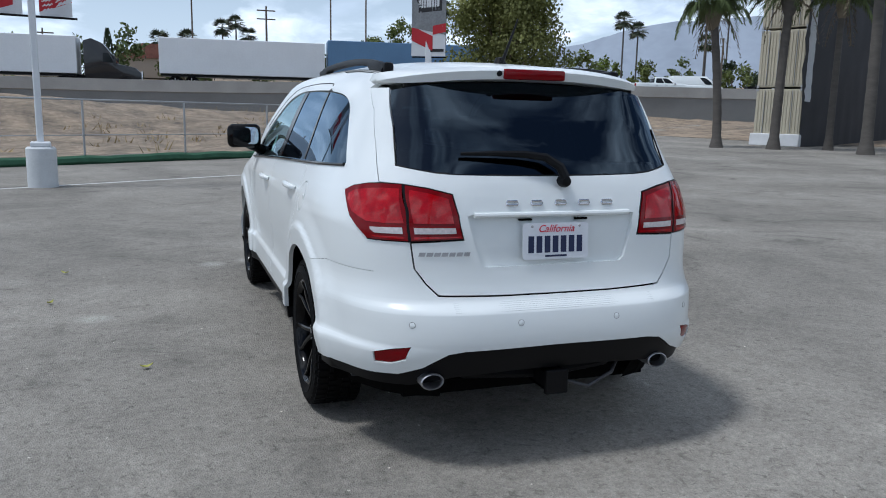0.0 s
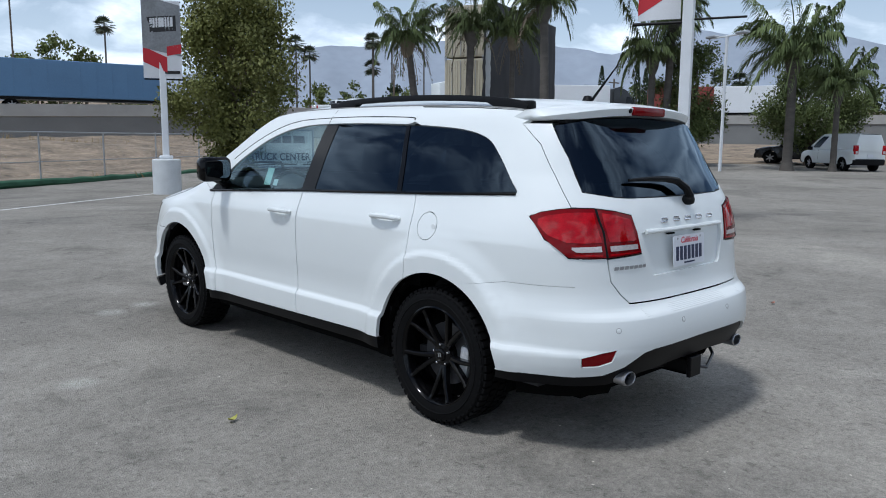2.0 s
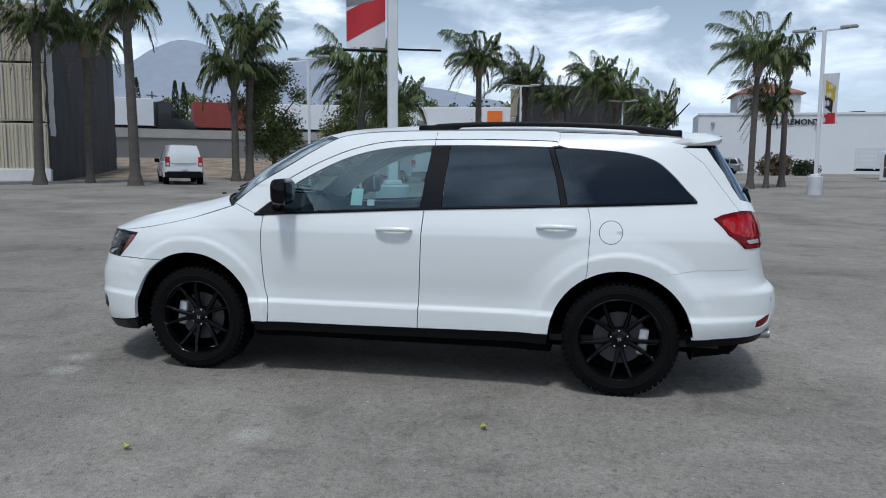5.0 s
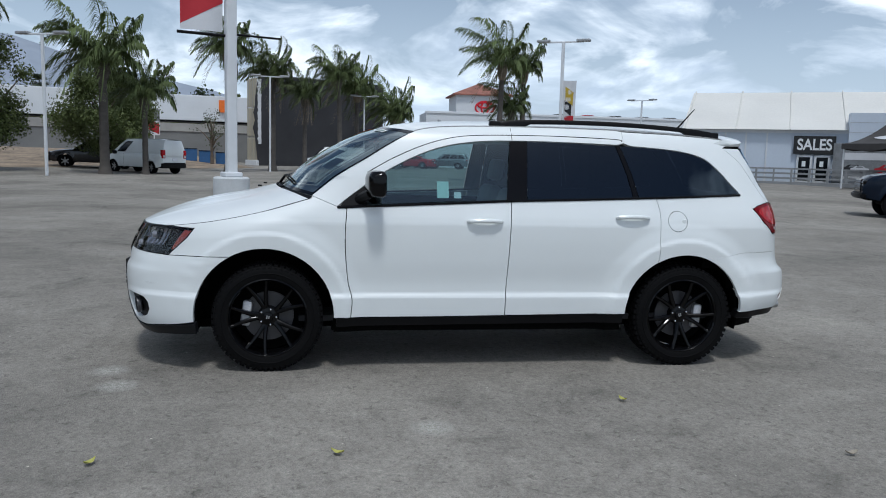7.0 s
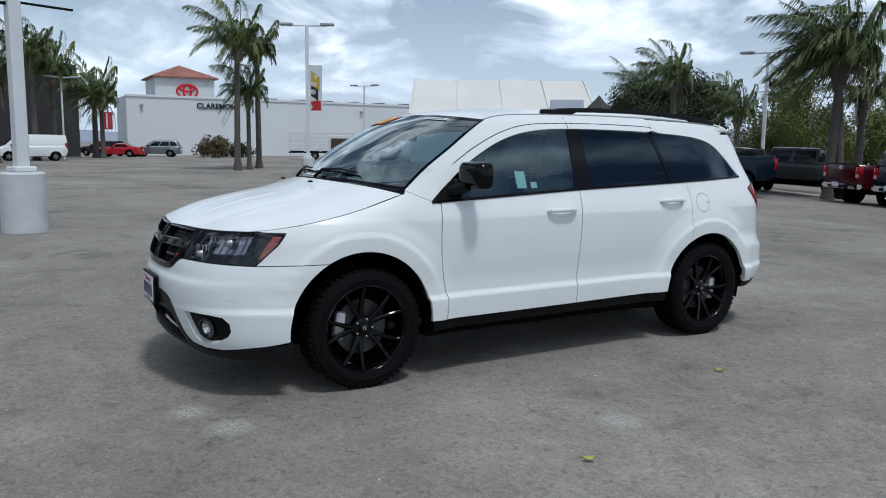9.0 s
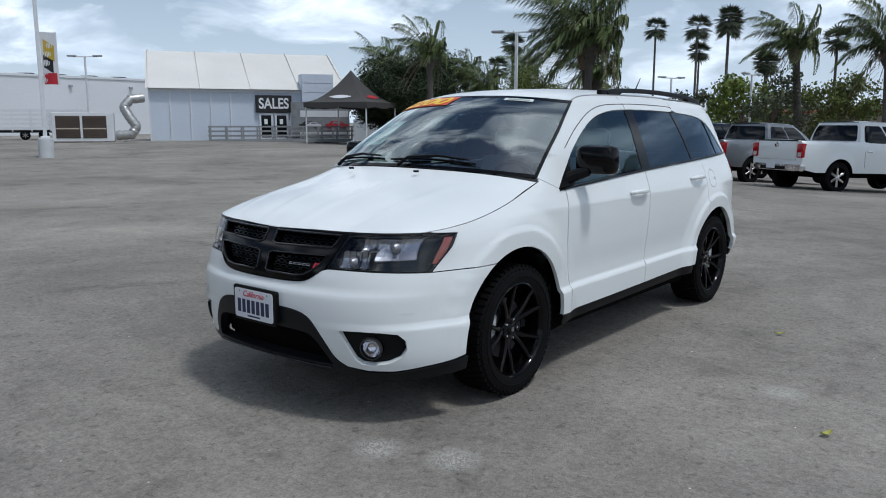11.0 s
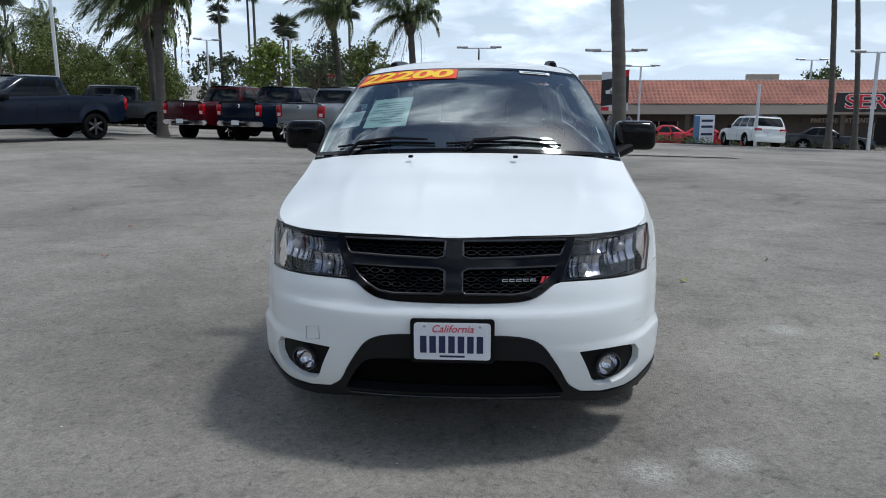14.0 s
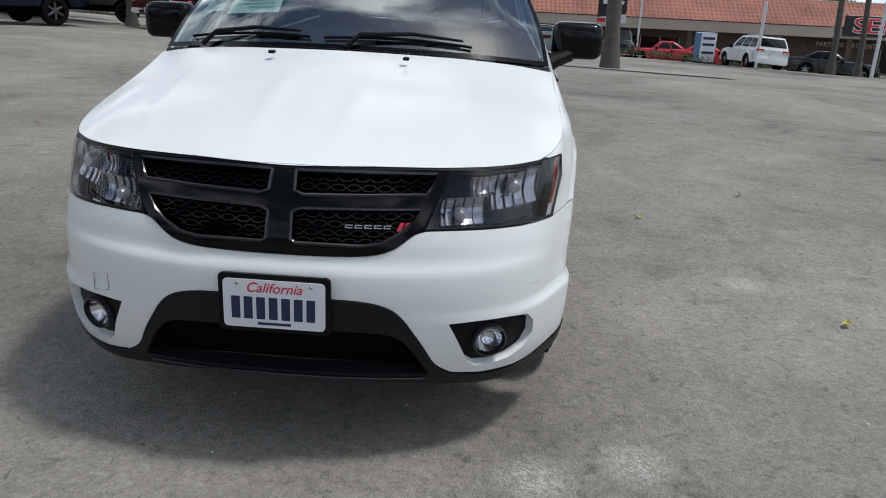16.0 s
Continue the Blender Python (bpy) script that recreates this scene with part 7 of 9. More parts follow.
def light_pole(x, y, height, label, base_r=.38, base_h=.92, turn=0, r=.085, arms=(), head=True, group="light poles"):
    p = thing("light_pole", label, "light pole", on_lot(x, y, turn), group)
    if base_h:
        bm = bmesh.new()
        lathe(bm, [(base_r, -.05), (base_r * 1.0, base_h - .03), (base_r - .03, base_h), (0, base_h)], 32, "z")
        part("concrete_base", bm, BASE_WHITE, p, "white painted round concrete base")
        bm = bmesh.new()
        box(bm, -.17, .17, -.17, .17, base_h, base_h + .09, .02)
        part("base_plate", bm, POLE_WHITE, p)
    bm = bmesh.new()
    box(bm, -r, r, -r, r, base_h * .98, height, .018)
    part("pole", bm, POLE_WHITE, p)
    if head:
        bm = bmesh.new()
        box(bm, -.95, .95, -.04, .04, height - .05, height + .02, .01)
        part("cross_arm", bm, POLE_WHITE, p)
        for s in (-1, 1):
            bm = bmesh.new()
            box(bm, s * .95 - .32, s * .95 + .32, -.16, .16, height - .02, height + .10, .03)
            part("lamp_head", bm, GALV, p)
    return p


def arm(p, z, x0, x1, r=.02):
    bm = bmesh.new()
    tube(bm, [(x0, 0, z), (x1, 0, z)], r, 8)
    part("banner_arm", bm, TRIM_BLACK, p)


# by the fence: banner cut by the top of the view
p = light_pole(-3.66, 10.4, 8.2, "white light pole with banner on a round concrete base", .25, .72, 8, .058)
arm(p, 2.98, -.62, .72), arm(p, 4.55, -.62, .72)
banner(p, .52, 1.52, [(0, 1, 0, 1, BAN_WHITE, 0), (.0, .30, 0, 1, BAN_WHITE, 0), (.10, .42, 0, 1, BAN_RED, .12), (.42, 1, 0, 1, BAN_GREY, 0)], Matrix.Translation((.12, -.02, 3.0)))
banner(p, .46, 1.52, [(0, 1, 0, 1, BAN_WHITE, 0), (.08, .34, .0, .7, BAN_RED, .1)], Matrix.Translation((-.60, -.02, 3.0)))
p = light_pole(5.36, 15.7, 8.2, "white light pole with a printed banner and concrete base", .36, .92, -24)
arm(p, 2.98, -.45, .50), arm(p, 4.95, -.45, .50)
banner(p, .94, 1.95, [(0, 1, 0, 1, BAN_WHITE, 0), (.10, .30, 0, .62, BAN_RED, -.22), (.28, .40, .62, 1, BAN_RED, .1), (.34, 1, 0, 1, BAN_GREY, -.10), (.60, .80, .12, .88, BAN_BLACK, .05), (.66, .78, .2, .8, BAN_WHITE, .05), (.06, .10, .55, .95, BAN_BLACK, 0)], Matrix.Translation((-.46, -.11, 3.0)))
p = light_pole(9.03, 2.81, 8.4, "tall white light pole with red and white banner", .335, .95, 112, .095)
arm(p, 3.56, -.1, -.95), arm(p, 3.52, .1, .95, .028), arm(p, 5.5, -.1, -.95)
for s in (1,):
    banner(p, .74, 1.9, [(0, 1, 0, 1, BAN_WHITE, 0), (.16, .46, 0, .999, BAN_RED, -.22), (.44, 1, 0, 1, BAN_GREY, -.1)], Matrix.Translation((.14, -.03, 3.58)))
bm = bmesh.new()
for k in range(4):
    box(bm, .38 + k * .085, .38 + k * .085 + .06, -.085, -.08, 3.74, 3.86 - .03 * (k > 0))
part("banner_letter_bar", bm, BAN_WHITE, p, smooth=0)
p = light_pole(30.2, -10.0, 6.9, "white light pole with a worn hanging banner", .30, .8, 60, .07)
banner(p, .62, 2.1, [(0, 1, 0, 1, BAN_WHITE, 0), (.0, .22, .1, .9, BAN_RED, 0), (.25, .5, .3, .9, BAN_BLACK, .2), (.5, .8, .2, .85, BAN_YELLOW, .2)], Matrix.Translation((-.7, -.03, 3.0)), .16)
light_pole(19.0, -28.2, 6.25, "tall grey light pole behind the pickups", .3, 0, 20, .07)
light_pole(31.4, 13.45, 6.25, "slim white light pole by the palms", .2, 0, 70, .06)
light_pole(48.3, 4.75, 6.4, "slim white light pole before the black hoarding", .2, 0, 100, .06)
light_pole(62.9, -2.3, 6.35, "slim white light pole before the black hoarding", .2, 0, 100, .06)
light_pole(-18.6, -34.6, 4.75, "slim grey light pole on the planter strip", .2, 0, 0, .07)
light_pole(.83, -40.08, 5.05, "slim grey light pole by the service building", .2, 0, 0, .06)
light_pole(-9.85, -48.9, 5.35, "slim grey light pole by the service building", .2, 0, 0, .06)
light_pole(-14.3, -38.3, 3.3, "short white post on the planter strip", .2, 0, 0, .07, head=False)
light_pole(55.0, -24.4, 6.2, "slim grey light pole before the white building", .2, 0, 40, .06)
for x, y, h in ((30, -48, 4.5), (38, -52, 5), (21, -52, 4.6), (13.5, -47, 4.4), (-25.2, -59.9, 4.9), (34.5, -38, 3.2)):
    light_pole(x, y, h + 1.6, "distant slim light pole", .2, 0, random.uniform(0, 90), .06)
p = light_pole(-5.13, -28.34, 4.0, "slim light pole with a printed car banner by the palm", .2, 0, 0, .055)
bn_ = banner(p, 1.13, 1.6, [(0, 1, 0, 1, BAN_WHITE, 0), (.80, 1, .42, 1, BAN_RED, .12), (.16, .84, 0, 1, BAN_BLACK, .10), (.0, .10, 0, .3, BAN_RED, 0)], Matrix.Translation((-.57, .10, 1.55)) @ Matrix.Rotation(math.pi, 4, "Z") @ Matrix.Translation((-1.13, 0, 0)), .03)
for y_, mt_, sc_ in ((.62, BAN_WHITE, 1.0), (.60, BAN_GREY, .55)):
    bm = bmesh.new()
    prism(bm, [(-.40 * sc_, -.10), (.40 * sc_, -.10), (.43 * sc_, .02), (.22 * sc_, .06), (.10 * sc_, .17), (-.16 * sc_, .17), (-.27 * sc_, .06), (-.42 * sc_, .03)], .008, Matrix.Translation((-.02, .17 if mt_ is BAN_WHITE else .18, 1.55 + y_ + .18)) @ pose(0, 0, 0, 90, 0, 180))
    part("banner_picture", bm, mt_, bn_, smooth=0)
p = light_pole(89.2, -8.9, 4.9, "slim pole with a red banner by the white hall", .15, 0, 90, .05, head=False)
banner(p, 1.15, 1.9, [(0, 1, 0, 1, BAN_RED, 0), (.06, .94, .44, .56, BAN_WHITE, 0)], Matrix.Translation((-.57, .08, 2.9)), .04)
p = light_pole(64.5, 15.6, 4.4, "slim pole with a printed banner before the freeway", .15, 0, 100, .05, head=False)
banner(p, .95, 2.3, [(0, 1, 0, 1, BAN_WHITE, 0), (.55, 1, .0, 1, BAN_GREY, .1), (.12, .5, .05, .95, BAN_RED, .2)], Matrix.Translation((-.47, .08, 1.9)), .04)
bm = bmesh.new()
tube(bm, [(0, 0, -.05), (.1, 0, 1.1), (.22, 0, 2.12)], .022, 7)
o = finish(bm, "marker_stake", POLE_WHITE)
o.matrix_world = on_lot(-1.5, -18.5)
tagged(o, "thin leaning white marker stake", "stake")

# ---- stacked containers with dark screen cloth ----
TAN_STEEL = mat("tan_container_steel", (0.47, 0.43, 0.33), .6, vary=.12, scale=1, fine=25, stretch=(1, 1, .25))
SCREEN = mat("black_screen_cloth", (0.034, 0.034, 0.038), .8, vary=.3, scale=.5, fine=30, bump=.2)
TARP_WHITE = mat("white_tarp", (0.62, 0.63, 0.64), .6, vary=.1, fine=20)


def stack(label, m, levels, h, w, length, cloth_sides):
    st = thing("container_stack", label, "container stack", m)
    for lv in range(levels):
        z = lv * h
        bm = bmesh.new()
        box(bm, 0, w, 0, length, z + .06, z + h - .05, .02)
        c = part("container", bm, TAN_STEEL, st)
        bm = bmesh.new()
        for x0, x1 in ((.04, w / 2 - .02), (w / 2 + .02, w - .04)):
            n = 7
            for k in range(n):
                xx = x0 + (x1 - x0) * (k + .5) / n
                box(bm, xx - .045, xx + .045, -.035, 0, z + .16, z + h - .15, .012)
        part("door_rib", bm, TAN_STEEL, c)
        for xx in (w * .2, w * .42, w * .58, w * .8):
            bm = bmesh.new()
            tube(bm, [(xx, -.06, z + .1), (xx, -.06, z + h - .1)], .018, 6)
            part("lock_rod", bm, GALV, c)
        for xx in (0, w - .12):
            for zz in (z + .02, z + h - .14):
                bm = bmesh.new()
                box(bm, xx, xx + .12, -.05, .08, zz, zz + .12)
                part("corner_casting", bm, STEEL, c, smooth=0)
    H = levels * h
    # cloth over the long side, with soft folds and a torn leading edge
    bm = bmesh.new()
    g = []
    for j in range(13):
        row = []
        for i in range(41):
            y, z = .3 + (length - .2) * i / 40, .02 + (H + .25) * j / 12
            fold = .018 * math.sin(i * 1.9 + j * .3) * (1 - j / 14) + .06 * noise.noise(Vector((i * .5, j * .6, 2)))
            ragged = (.25 * noise.noise(Vector((0, j * .9, 5))) - .25) if i == 0 else 0
            row.append(bm.verts.new((w + .10 + fold, y + ragged - (.5 * math.sin(j * .26) if i == 0 else 0), z)))
        g.append(row)
    for j in range(12):
        for i in range(40):
            bm.faces.new((g[j][i], g[j][i + 1], g[j + 1][i + 1], g[j + 1][i]))
    part("screen_cloth", bm, SCREEN, st, "black screen cloth hung over the side")
    bm = bmesh.new()
    prev = None
    for k in range(26):
        z = H * (.98 - .72 * k / 25)
        a, b = bm.verts.new((w + .05 + .12 * noise.noise(Vector((k * .8, 1, 0))), -.12, z)), bm.verts.new((w + .28 + .16 * noise.noise(Vector((k * .9, 4, 0))), .25, z - .05))
        if prev:
            bm.faces.new((prev[0], a, b, prev[1]))
        prev = (a, b)
    part("torn_cloth", bm, TARP_WHITE, st, "torn pale cloth hanging from the corner")
    bm = bmesh.new()
    box(bm, -.1, w + .1, -.2, .1, 0, .62, .03)
    for q in bm.verts:
        q.co.y += .06 * noise.noise(q.co * 3)
    part("base_tarp", bm, TARP_WHITE, st)
    return st


stack("stack of three tan containers draped in black cloth", Matrix.Translation((27.6, 28.4, lot(27.6, 28.4))) @ Matrix.Rotation(radians(-69.5), 4, "Z"), 3, 2.92, 2.44, 12.2, 1)
stack("stack of tan containers behind black cloth hoarding", Matrix.Translation((75.1, 8.8, lot(75, 8) - .1)) @ Matrix.Rotation(radians(-150.6), 4, "Z"), 3, 2.9, 2.44, 14.5, 1)

# ---- sign by the bush ----
SIGN_BLUE = mat("blue_sign_frame", (0.03, 0.07, 0.16), .5)
sg = thing("roadside_sign", "white lettered sign on a concrete plinth beside the bush", "sign", Matrix.Translation((9.0, 15.95, 0)) @ Matrix.Rotation(radians(-36.5), 4, "Z"))
bm = bmesh.new()
box(bm, -.48, .52, -.16, .16, -.03, .62, .03)
part("plinth", bm, BASE_WHITE, sg)
bm = bmesh.new()
box(bm, -.98, .98, -.10, .10, .60, 1.74, .02)
part("sign_frame", bm, SIGN_BLUE, sg)
bm = bmesh.new()
box(bm, -.93, .93, -.112, -.09, .65, 1.69)
face = part("sign_face", bm, PLATE_WHITE, sg, "white sign face", smooth=0)
bm = bmesh.new()
for k, (a, b) in enumerate(((-.28, .02), (.07, .33), (.39, .72))):
    box(bm, a, b, -.118, -.112, 1.34, 1.56)
part("brand_bar", bm, INK_NAVY, face, smooth=0)
bm = bmesh.new()
prism(bm, [(-.72, 1.30), (-.44, 1.30), (-.38, 1.48), (-.46, 1.6), (-.70, 1.6), (-.78, 1.48)], .006, pose(0, -.112, 0, 90, 0, 0))
part("brand_mark", bm, INK_NAVY, face, smooth=0)
bm = words("TRUCK CENTER", .30, .003, bold=.006, squeeze=.80)
for q in bm.verts:
    q.co = Vector((q.co.x, -.113 - q.co.z, q.co.y + .93))
part("lettering", bm, INK_NAVY, face, smooth=0)
# ---- buildings ----
BRICK_DARK = mat("dark_brown_wall", (0.085, 0.065, 0.052), .9, vary=.25, scale=.6, fine=14, bump=.2)
FASCIA = mat("beige_fascia", (0.42, 0.37, 0.31), .8, vary=.1, scale=.4, fine=10)
TILE = mat("clay_roof_tile", (0.285, 0.118, 0.085), .8, vary=.45, scale=.5, fine=6, bump=.1)
SIGN_BLACK = mat("black_sign_panel", (0.012, 0.012, 0.013), .4)
SIGN_RED = mat("red_sign_letters", (0.62, 0.015, 0.03), .4)
SIGN_WHITE = mat("white_sign_letters", (0.78, 0.79, 0.80), .4)
WALL_WHITE = mat("white_painted_wall", (0.66, 0.68, 0.70), .75, vary=.06, scale=.12, fine=4)
CREAM = mat("cream_stucco", (0.50, 0.42, 0.34), .85, vary=.08, scale=.3, fine=8)

svc = thing("service_building", "long low service building with red tile roof", "building", Matrix.Translation((0, 0, -2.95)))
sx0, sx1, sy = 3.0, -75.0, -54.0
bm = bmesh.new()
box(bm, sx1, sx0, sy - 14, sy - 1.6, -1, 2.45)
box(bm, sx1, sx0, sy - 14, sy - 2.6, 2.45, 3.3)
part("wall", bm, BRICK_DARK, svc)
bm = bmesh.new()
box(bm, sx1, sx0 + .4, sy - .25, sy, 2.30, 3.02, .02)
part("eave_fascia", bm, FASCIA, svc)
bm = bmesh.new()
box(bm, sx1, sx0 + .3, sy - 1.7, sy - .2, 2.36, 2.44)
part("soffit", bm, BRICK_DARK, svc)
bm = bmesh.new()
pitch = .32
ncol, ncourse = int((sx0 - sx1) / pitch), 7
rows = []
for j in range(ncourse * 2 + 1):
    t = j / (ncourse * 2)
    row = []
    for i in range(ncol * 4 + 1):
        x = sx1 + pitch * i / 4
        bul = .055 * (abs(math.sin(math.pi * i / 4)) if i % 4 else 0)
        stp = .05 * (1 if j % 2 == 0 else 0) - .0
        row.append(bm.verts.new((x, sy + .08 - 2.5 * t, 3.0 + 1.72 * t + bul + stp)))
    rows.append(row)
for a, b in zip(rows, rows[1:]):
    for i in range(len(a) - 1):
        bm.faces.new((a[i], a[i + 1], b[i + 1], b[i]))
part("tile_roof", bm, TILE, svc, "red clay barrel tile mansard", smooth=20)
bm = bmesh.new()
box(bm, sx1, sx0, sy - 2.8, sy - 2.35, 4.5, 4.80, .03)
part("parapet_cap", bm, FASCIA, svc)
for x, w, h in ((-21.3, 2.0, .36), (-8, 2.2, .35), (-44, 3, .6)):
    bm = bmesh.new()
    box(bm, x - w / 2, x + w / 2, sy - 6.5, sy - 4.5, 3.3, 4.9 + h, .03)
    part("rooftop_unit", bm, CREAM, svc)
for x0, x1, z1 in ((1.5, -3.0, 1.75), (-9.8, -14.0, 1.7), (-4.8, -7.6, 1.75), (-28.5, -31.5, 2.0), (-33, -36, 2.0)):
    bm = bmesh.new()
    box(bm, x1, x0, sy - 1.62, sy - 1.56, .45 if z1 < 1.9 else .0, z1)
    w_ = part("shop_window", bm, DARK_GLASS, svc, smooth=0)
    n = max(2, int(abs(x1 - x0) / 1.2))
    for k in range(n + 1):
        xx = x0 + (x1 - x0) * k / n
        bm = bmesh.new()
        box(bm, xx - .035, xx + .035, sy - 1.56, sy - 1.50, .4, z1)
        part("window_frame", bm, FASCIA, w_, smooth=0)
for k in range(14):
    bm = bmesh.new()
    xx = sx0 - .6 - k * 5.6
    box(bm, xx - .18, xx + .18, sy - .5, sy - .14, -.2, 2.32)
    part("porch_post", bm, BRICK_DARK, svc)
bm = bmesh.new()
box(bm, -37.6, -24.85, sy + .08, sy + .22, 2.5, 3.90, .02)
sb = part("sign_panel", bm, SIGN_BLACK, svc, "black sign panel with red lettering")
for dp, bold, mt in ((.02, .055, SIGN_WHITE), (.05, .0, SIGN_RED)):
    bm = words("SERVICE", 1.40, dp, bold=bold, squeeze=1.36)
    left_ = min(q.co.x for q in bm.verts) + bold
    for q in bm.verts:
        q.co = Vector((-25.5 - (q.co.x - left_), sy + .23 + q.co.z + dp, q.co.y + 3.18))
    part("sign_lettering", bm, mt, sb, smooth=0)
bm = bmesh.new()
box(bm, -28.6, -23.2, sy - 1.5, sy - 1.42, 1.58, 1.98)
pb = part("notice_board", bm, BRICK_DARK, svc, smooth=0)
bm = words("PARTS DEPARTMENT", .46, .01, bold=.004, squeeze=.98)
for q in bm.verts:
    q.co = Vector((-25.9 - q.co.x, sy - 1.40 + q.co.z, q.co.y + 1.78))
part("board_lettering", bm, CREAM, pb, smooth=0)
for k, (x, y) in enumerate(((1.2, -60), (-1.6, -60.5), (-4.2, -60), (-7.6, -61))):
    v = suv("car parked on the roof deck of the building", Matrix.Translation((x, y, .35)) @ Matrix.Rotation(radians(180 * (k % 2)), 4, "Z"), (PAINT_WHITE, PAINT_GREY, PAINT_SILVER, PAINT_BLACK)[k])
# cream block beside it
cb = thing("cream_building", "cream stucco building with a dark red band", "building", Matrix.Translation((11.5, -72.5, -2.6)) @ Matrix.Rotation(radians(8), 4, "Z"))
bm = bmesh.new()
box(bm, -6.2, 8, -5, 5, -1, 5.35, .05)
part("wall", bm, CREAM, cb)
bm = bmesh.new()
box(bm, -6.3, 8.1, -5.1, 5.1, 4.85, 5.02)
part("red_band", bm, SIGN_RED, cb)
bm = bmesh.new()
box(bm, -6.3, 8.1, -5.1, 5.1, 5.3, 5.5, .03)
part("roof_cap", bm, CREAM, cb)
# planter strip with low shrubs
GRAVEL = mat("grey_beige_gravel", (0.26, 0.245, 0.22), .95, vary=.5, scale=4, fine=22, bump=.8)
SHRUB = mat("low_green_shrub", (0.075, 0.105, 0.035), .8, vary=.35, scale=3, fine=25)


def strip_lot(name, pts, material, dz, label, cat):
    return sheet_on_lot(name, pts, material, dz, label, cat, 1.5)


strip_lot("planter_kerb", [(-5.0, -37.6), (-15.6, -43.6), (-30.0, -36.0), (-38, -30), (-38.3, -31.2), (-30.5, -37.4), (-15.7, -45.2), (-4.7, -39.0)], CONCRETE, .12, "pale concrete planter kerb", "kerb")
strip_lot("planter_bed", [(-7.6, -18.6), (-1.0, -17.6), (-.6, -20.2), (-7.4, -21.2)], GRAVEL, .03, "gravelly bed round the palm foot", "planter")
random.seed(21)


def shrub(x, y, r, h, mt, label, dz=0.1):
    bm = bmesh.new()
    for k in range(int(220 * r)):
        a, rr = random.uniform(0, 6.28), r * math.sqrt(random.random())
        z = h * random.uniform(.1, 1) * (1 - .5 * (rr / r) ** 2)
        c = Vector((rr * math.cos(a), rr * math.sin(a), z))
        d = Vector((random.uniform(-1, 1), random.uniform(-1, 1), random.uniform(-.2, 1))).normalized() * random.uniform(.05, .12)
        e = d.orthogonal().normalized() * .035
        bm.faces.new([bm.verts.new(c + q) for q in (-e, d * .5 - e * 1.4, d, d * .5 + e * 1.4)])
    o = finish(bm, "shrub", mt, smooth=0)
    o.matrix_world = on_lot(x, y, 0, dz)
    return tagged(o, label, "shrub", "planter shrubs")


for k in range(26):
    t = k / 25
    x, y = (-5.5 - 10 * t / .42, -38.6 - 5.6 * t / .42) if t < .42 else (-15.5 - 21 * (t - .42) / .58, -44.2 + 13 * (t - .42) / .58)
    shrub(x + random.uniform(-.3, .3), y + random.uniform(-.3, .3), random.uniform(.4, .8), random.uniform(.35, .6), SHRUB, "low green shrub in the planter strip")
o = thing("a_board_sign", "blue and white upright sign board on the planter", "sign", on_lot(-12.7, -42.9, 6, .1))
bm = bmesh.new()
box(bm, -.62, .62, -.10, .10, 0, 1.75, .03)
part("board", bm, TRAILER_BLUE, o)
bm = bmesh.new()
box(bm, -.60, .30, .10, .115, .1, 1.70)
fc = part("board_face", bm, PLATE_WHITE, o, smooth=0)
bm = bmesh.new()
for z in (.55, 1.0, 1.35):
    box(bm, -.5, .2, .115, .122, z, z + .14)
part("print_bar", bm, INK_NAVY, fc, smooth=0)
bm = bmesh.new()
for s in (-1, 1):
    tube(bm, [(s * .22, 0, 0), (0, 0, .95)], .05, 4)
o = finish(bm, "trestle", PAPER_WHITE)
o.matrix_world = on_lot(-14.0, -42.5, 0, .1)
tagged(o, "white folding trestle on the planter", "trestle")

# white dealership hall with a tower
toy = thing("dealership_building", "large white dealership hall with tiled corner tower", "building")
T0, T1 = Vector((95.0, -11.85)), Vector((94.0, -49.0))
td = (T1 - T0).normalized()
tn = Vector((-td.y, td.x))
if tn.x < 0:
    tn = -tn
toy.matrix_world = Matrix(((td.x, tn.x, 0, T0.x), (td.y, tn.y, 0, T0.y), (0, 0, 1, -.2), (0, 0, 0, 1)))
bm = bmesh.new()
box(bm, 0, 62, 0, 9.2, -1, 7.15)
part("wall", bm, WALL_WHITE, toy)
bm = bmesh.new()
box(bm, -.1, 62.1, -.12, .3, 7.0, 7.3, .03)
part("parapet", bm, WALL_WHITE, toy)
bm = bmesh.new()
box(bm, 8.1, 17.3, 30.3, 39.7, -1, 11.95)
tw = part("tower", bm, WALL_WHITE, toy)
bm = bmesh.new()
apex = bm.verts.new((12.7, 35.0, 14.2))
ev = [bm.verts.new(p) for p in ((7.5, 29.7, 11.8), (17.9, 29.7, 11.8), (17.9, 40.3, 11.8), (7.5, 40.3, 11.8))]
ev2 = [bm.verts.new((p.co.x, p.co.y, 12.0)) for p in ev]
for k in range(4):
    bm.faces.new((ev2[k], ev2[(k + 1) % 4], apex))
    bm.faces.new((ev[k], ev[(k + 1) % 4], ev2[(k + 1) % 4], ev2[k]))
bm.faces.new(ev[::-1])
part("tower_roof", bm, TILE, tw, "red tiled pyramid roof", smooth=0)
bm = bmesh.new()
for cx, cz, rx_, rz_ in ((13.0, 9.75, 1.6, 1.05), (13.0, 9.75, .58, 1.0), (13.0, 10.22, 1.15, .46)):
    tube(bm, [(cx + rx_ * math.cos(a), 30.2, cz + rz_ * math.sin(a)) for a in [2 * math.pi * k / 32 for k in range(33)]], .16, 6, False)
part("emblem", bm, SIGN_RED, tw, "red oval emblem")
bm = words("CLAREMONT", .92, .06, bold=.02, squeeze=1.0)
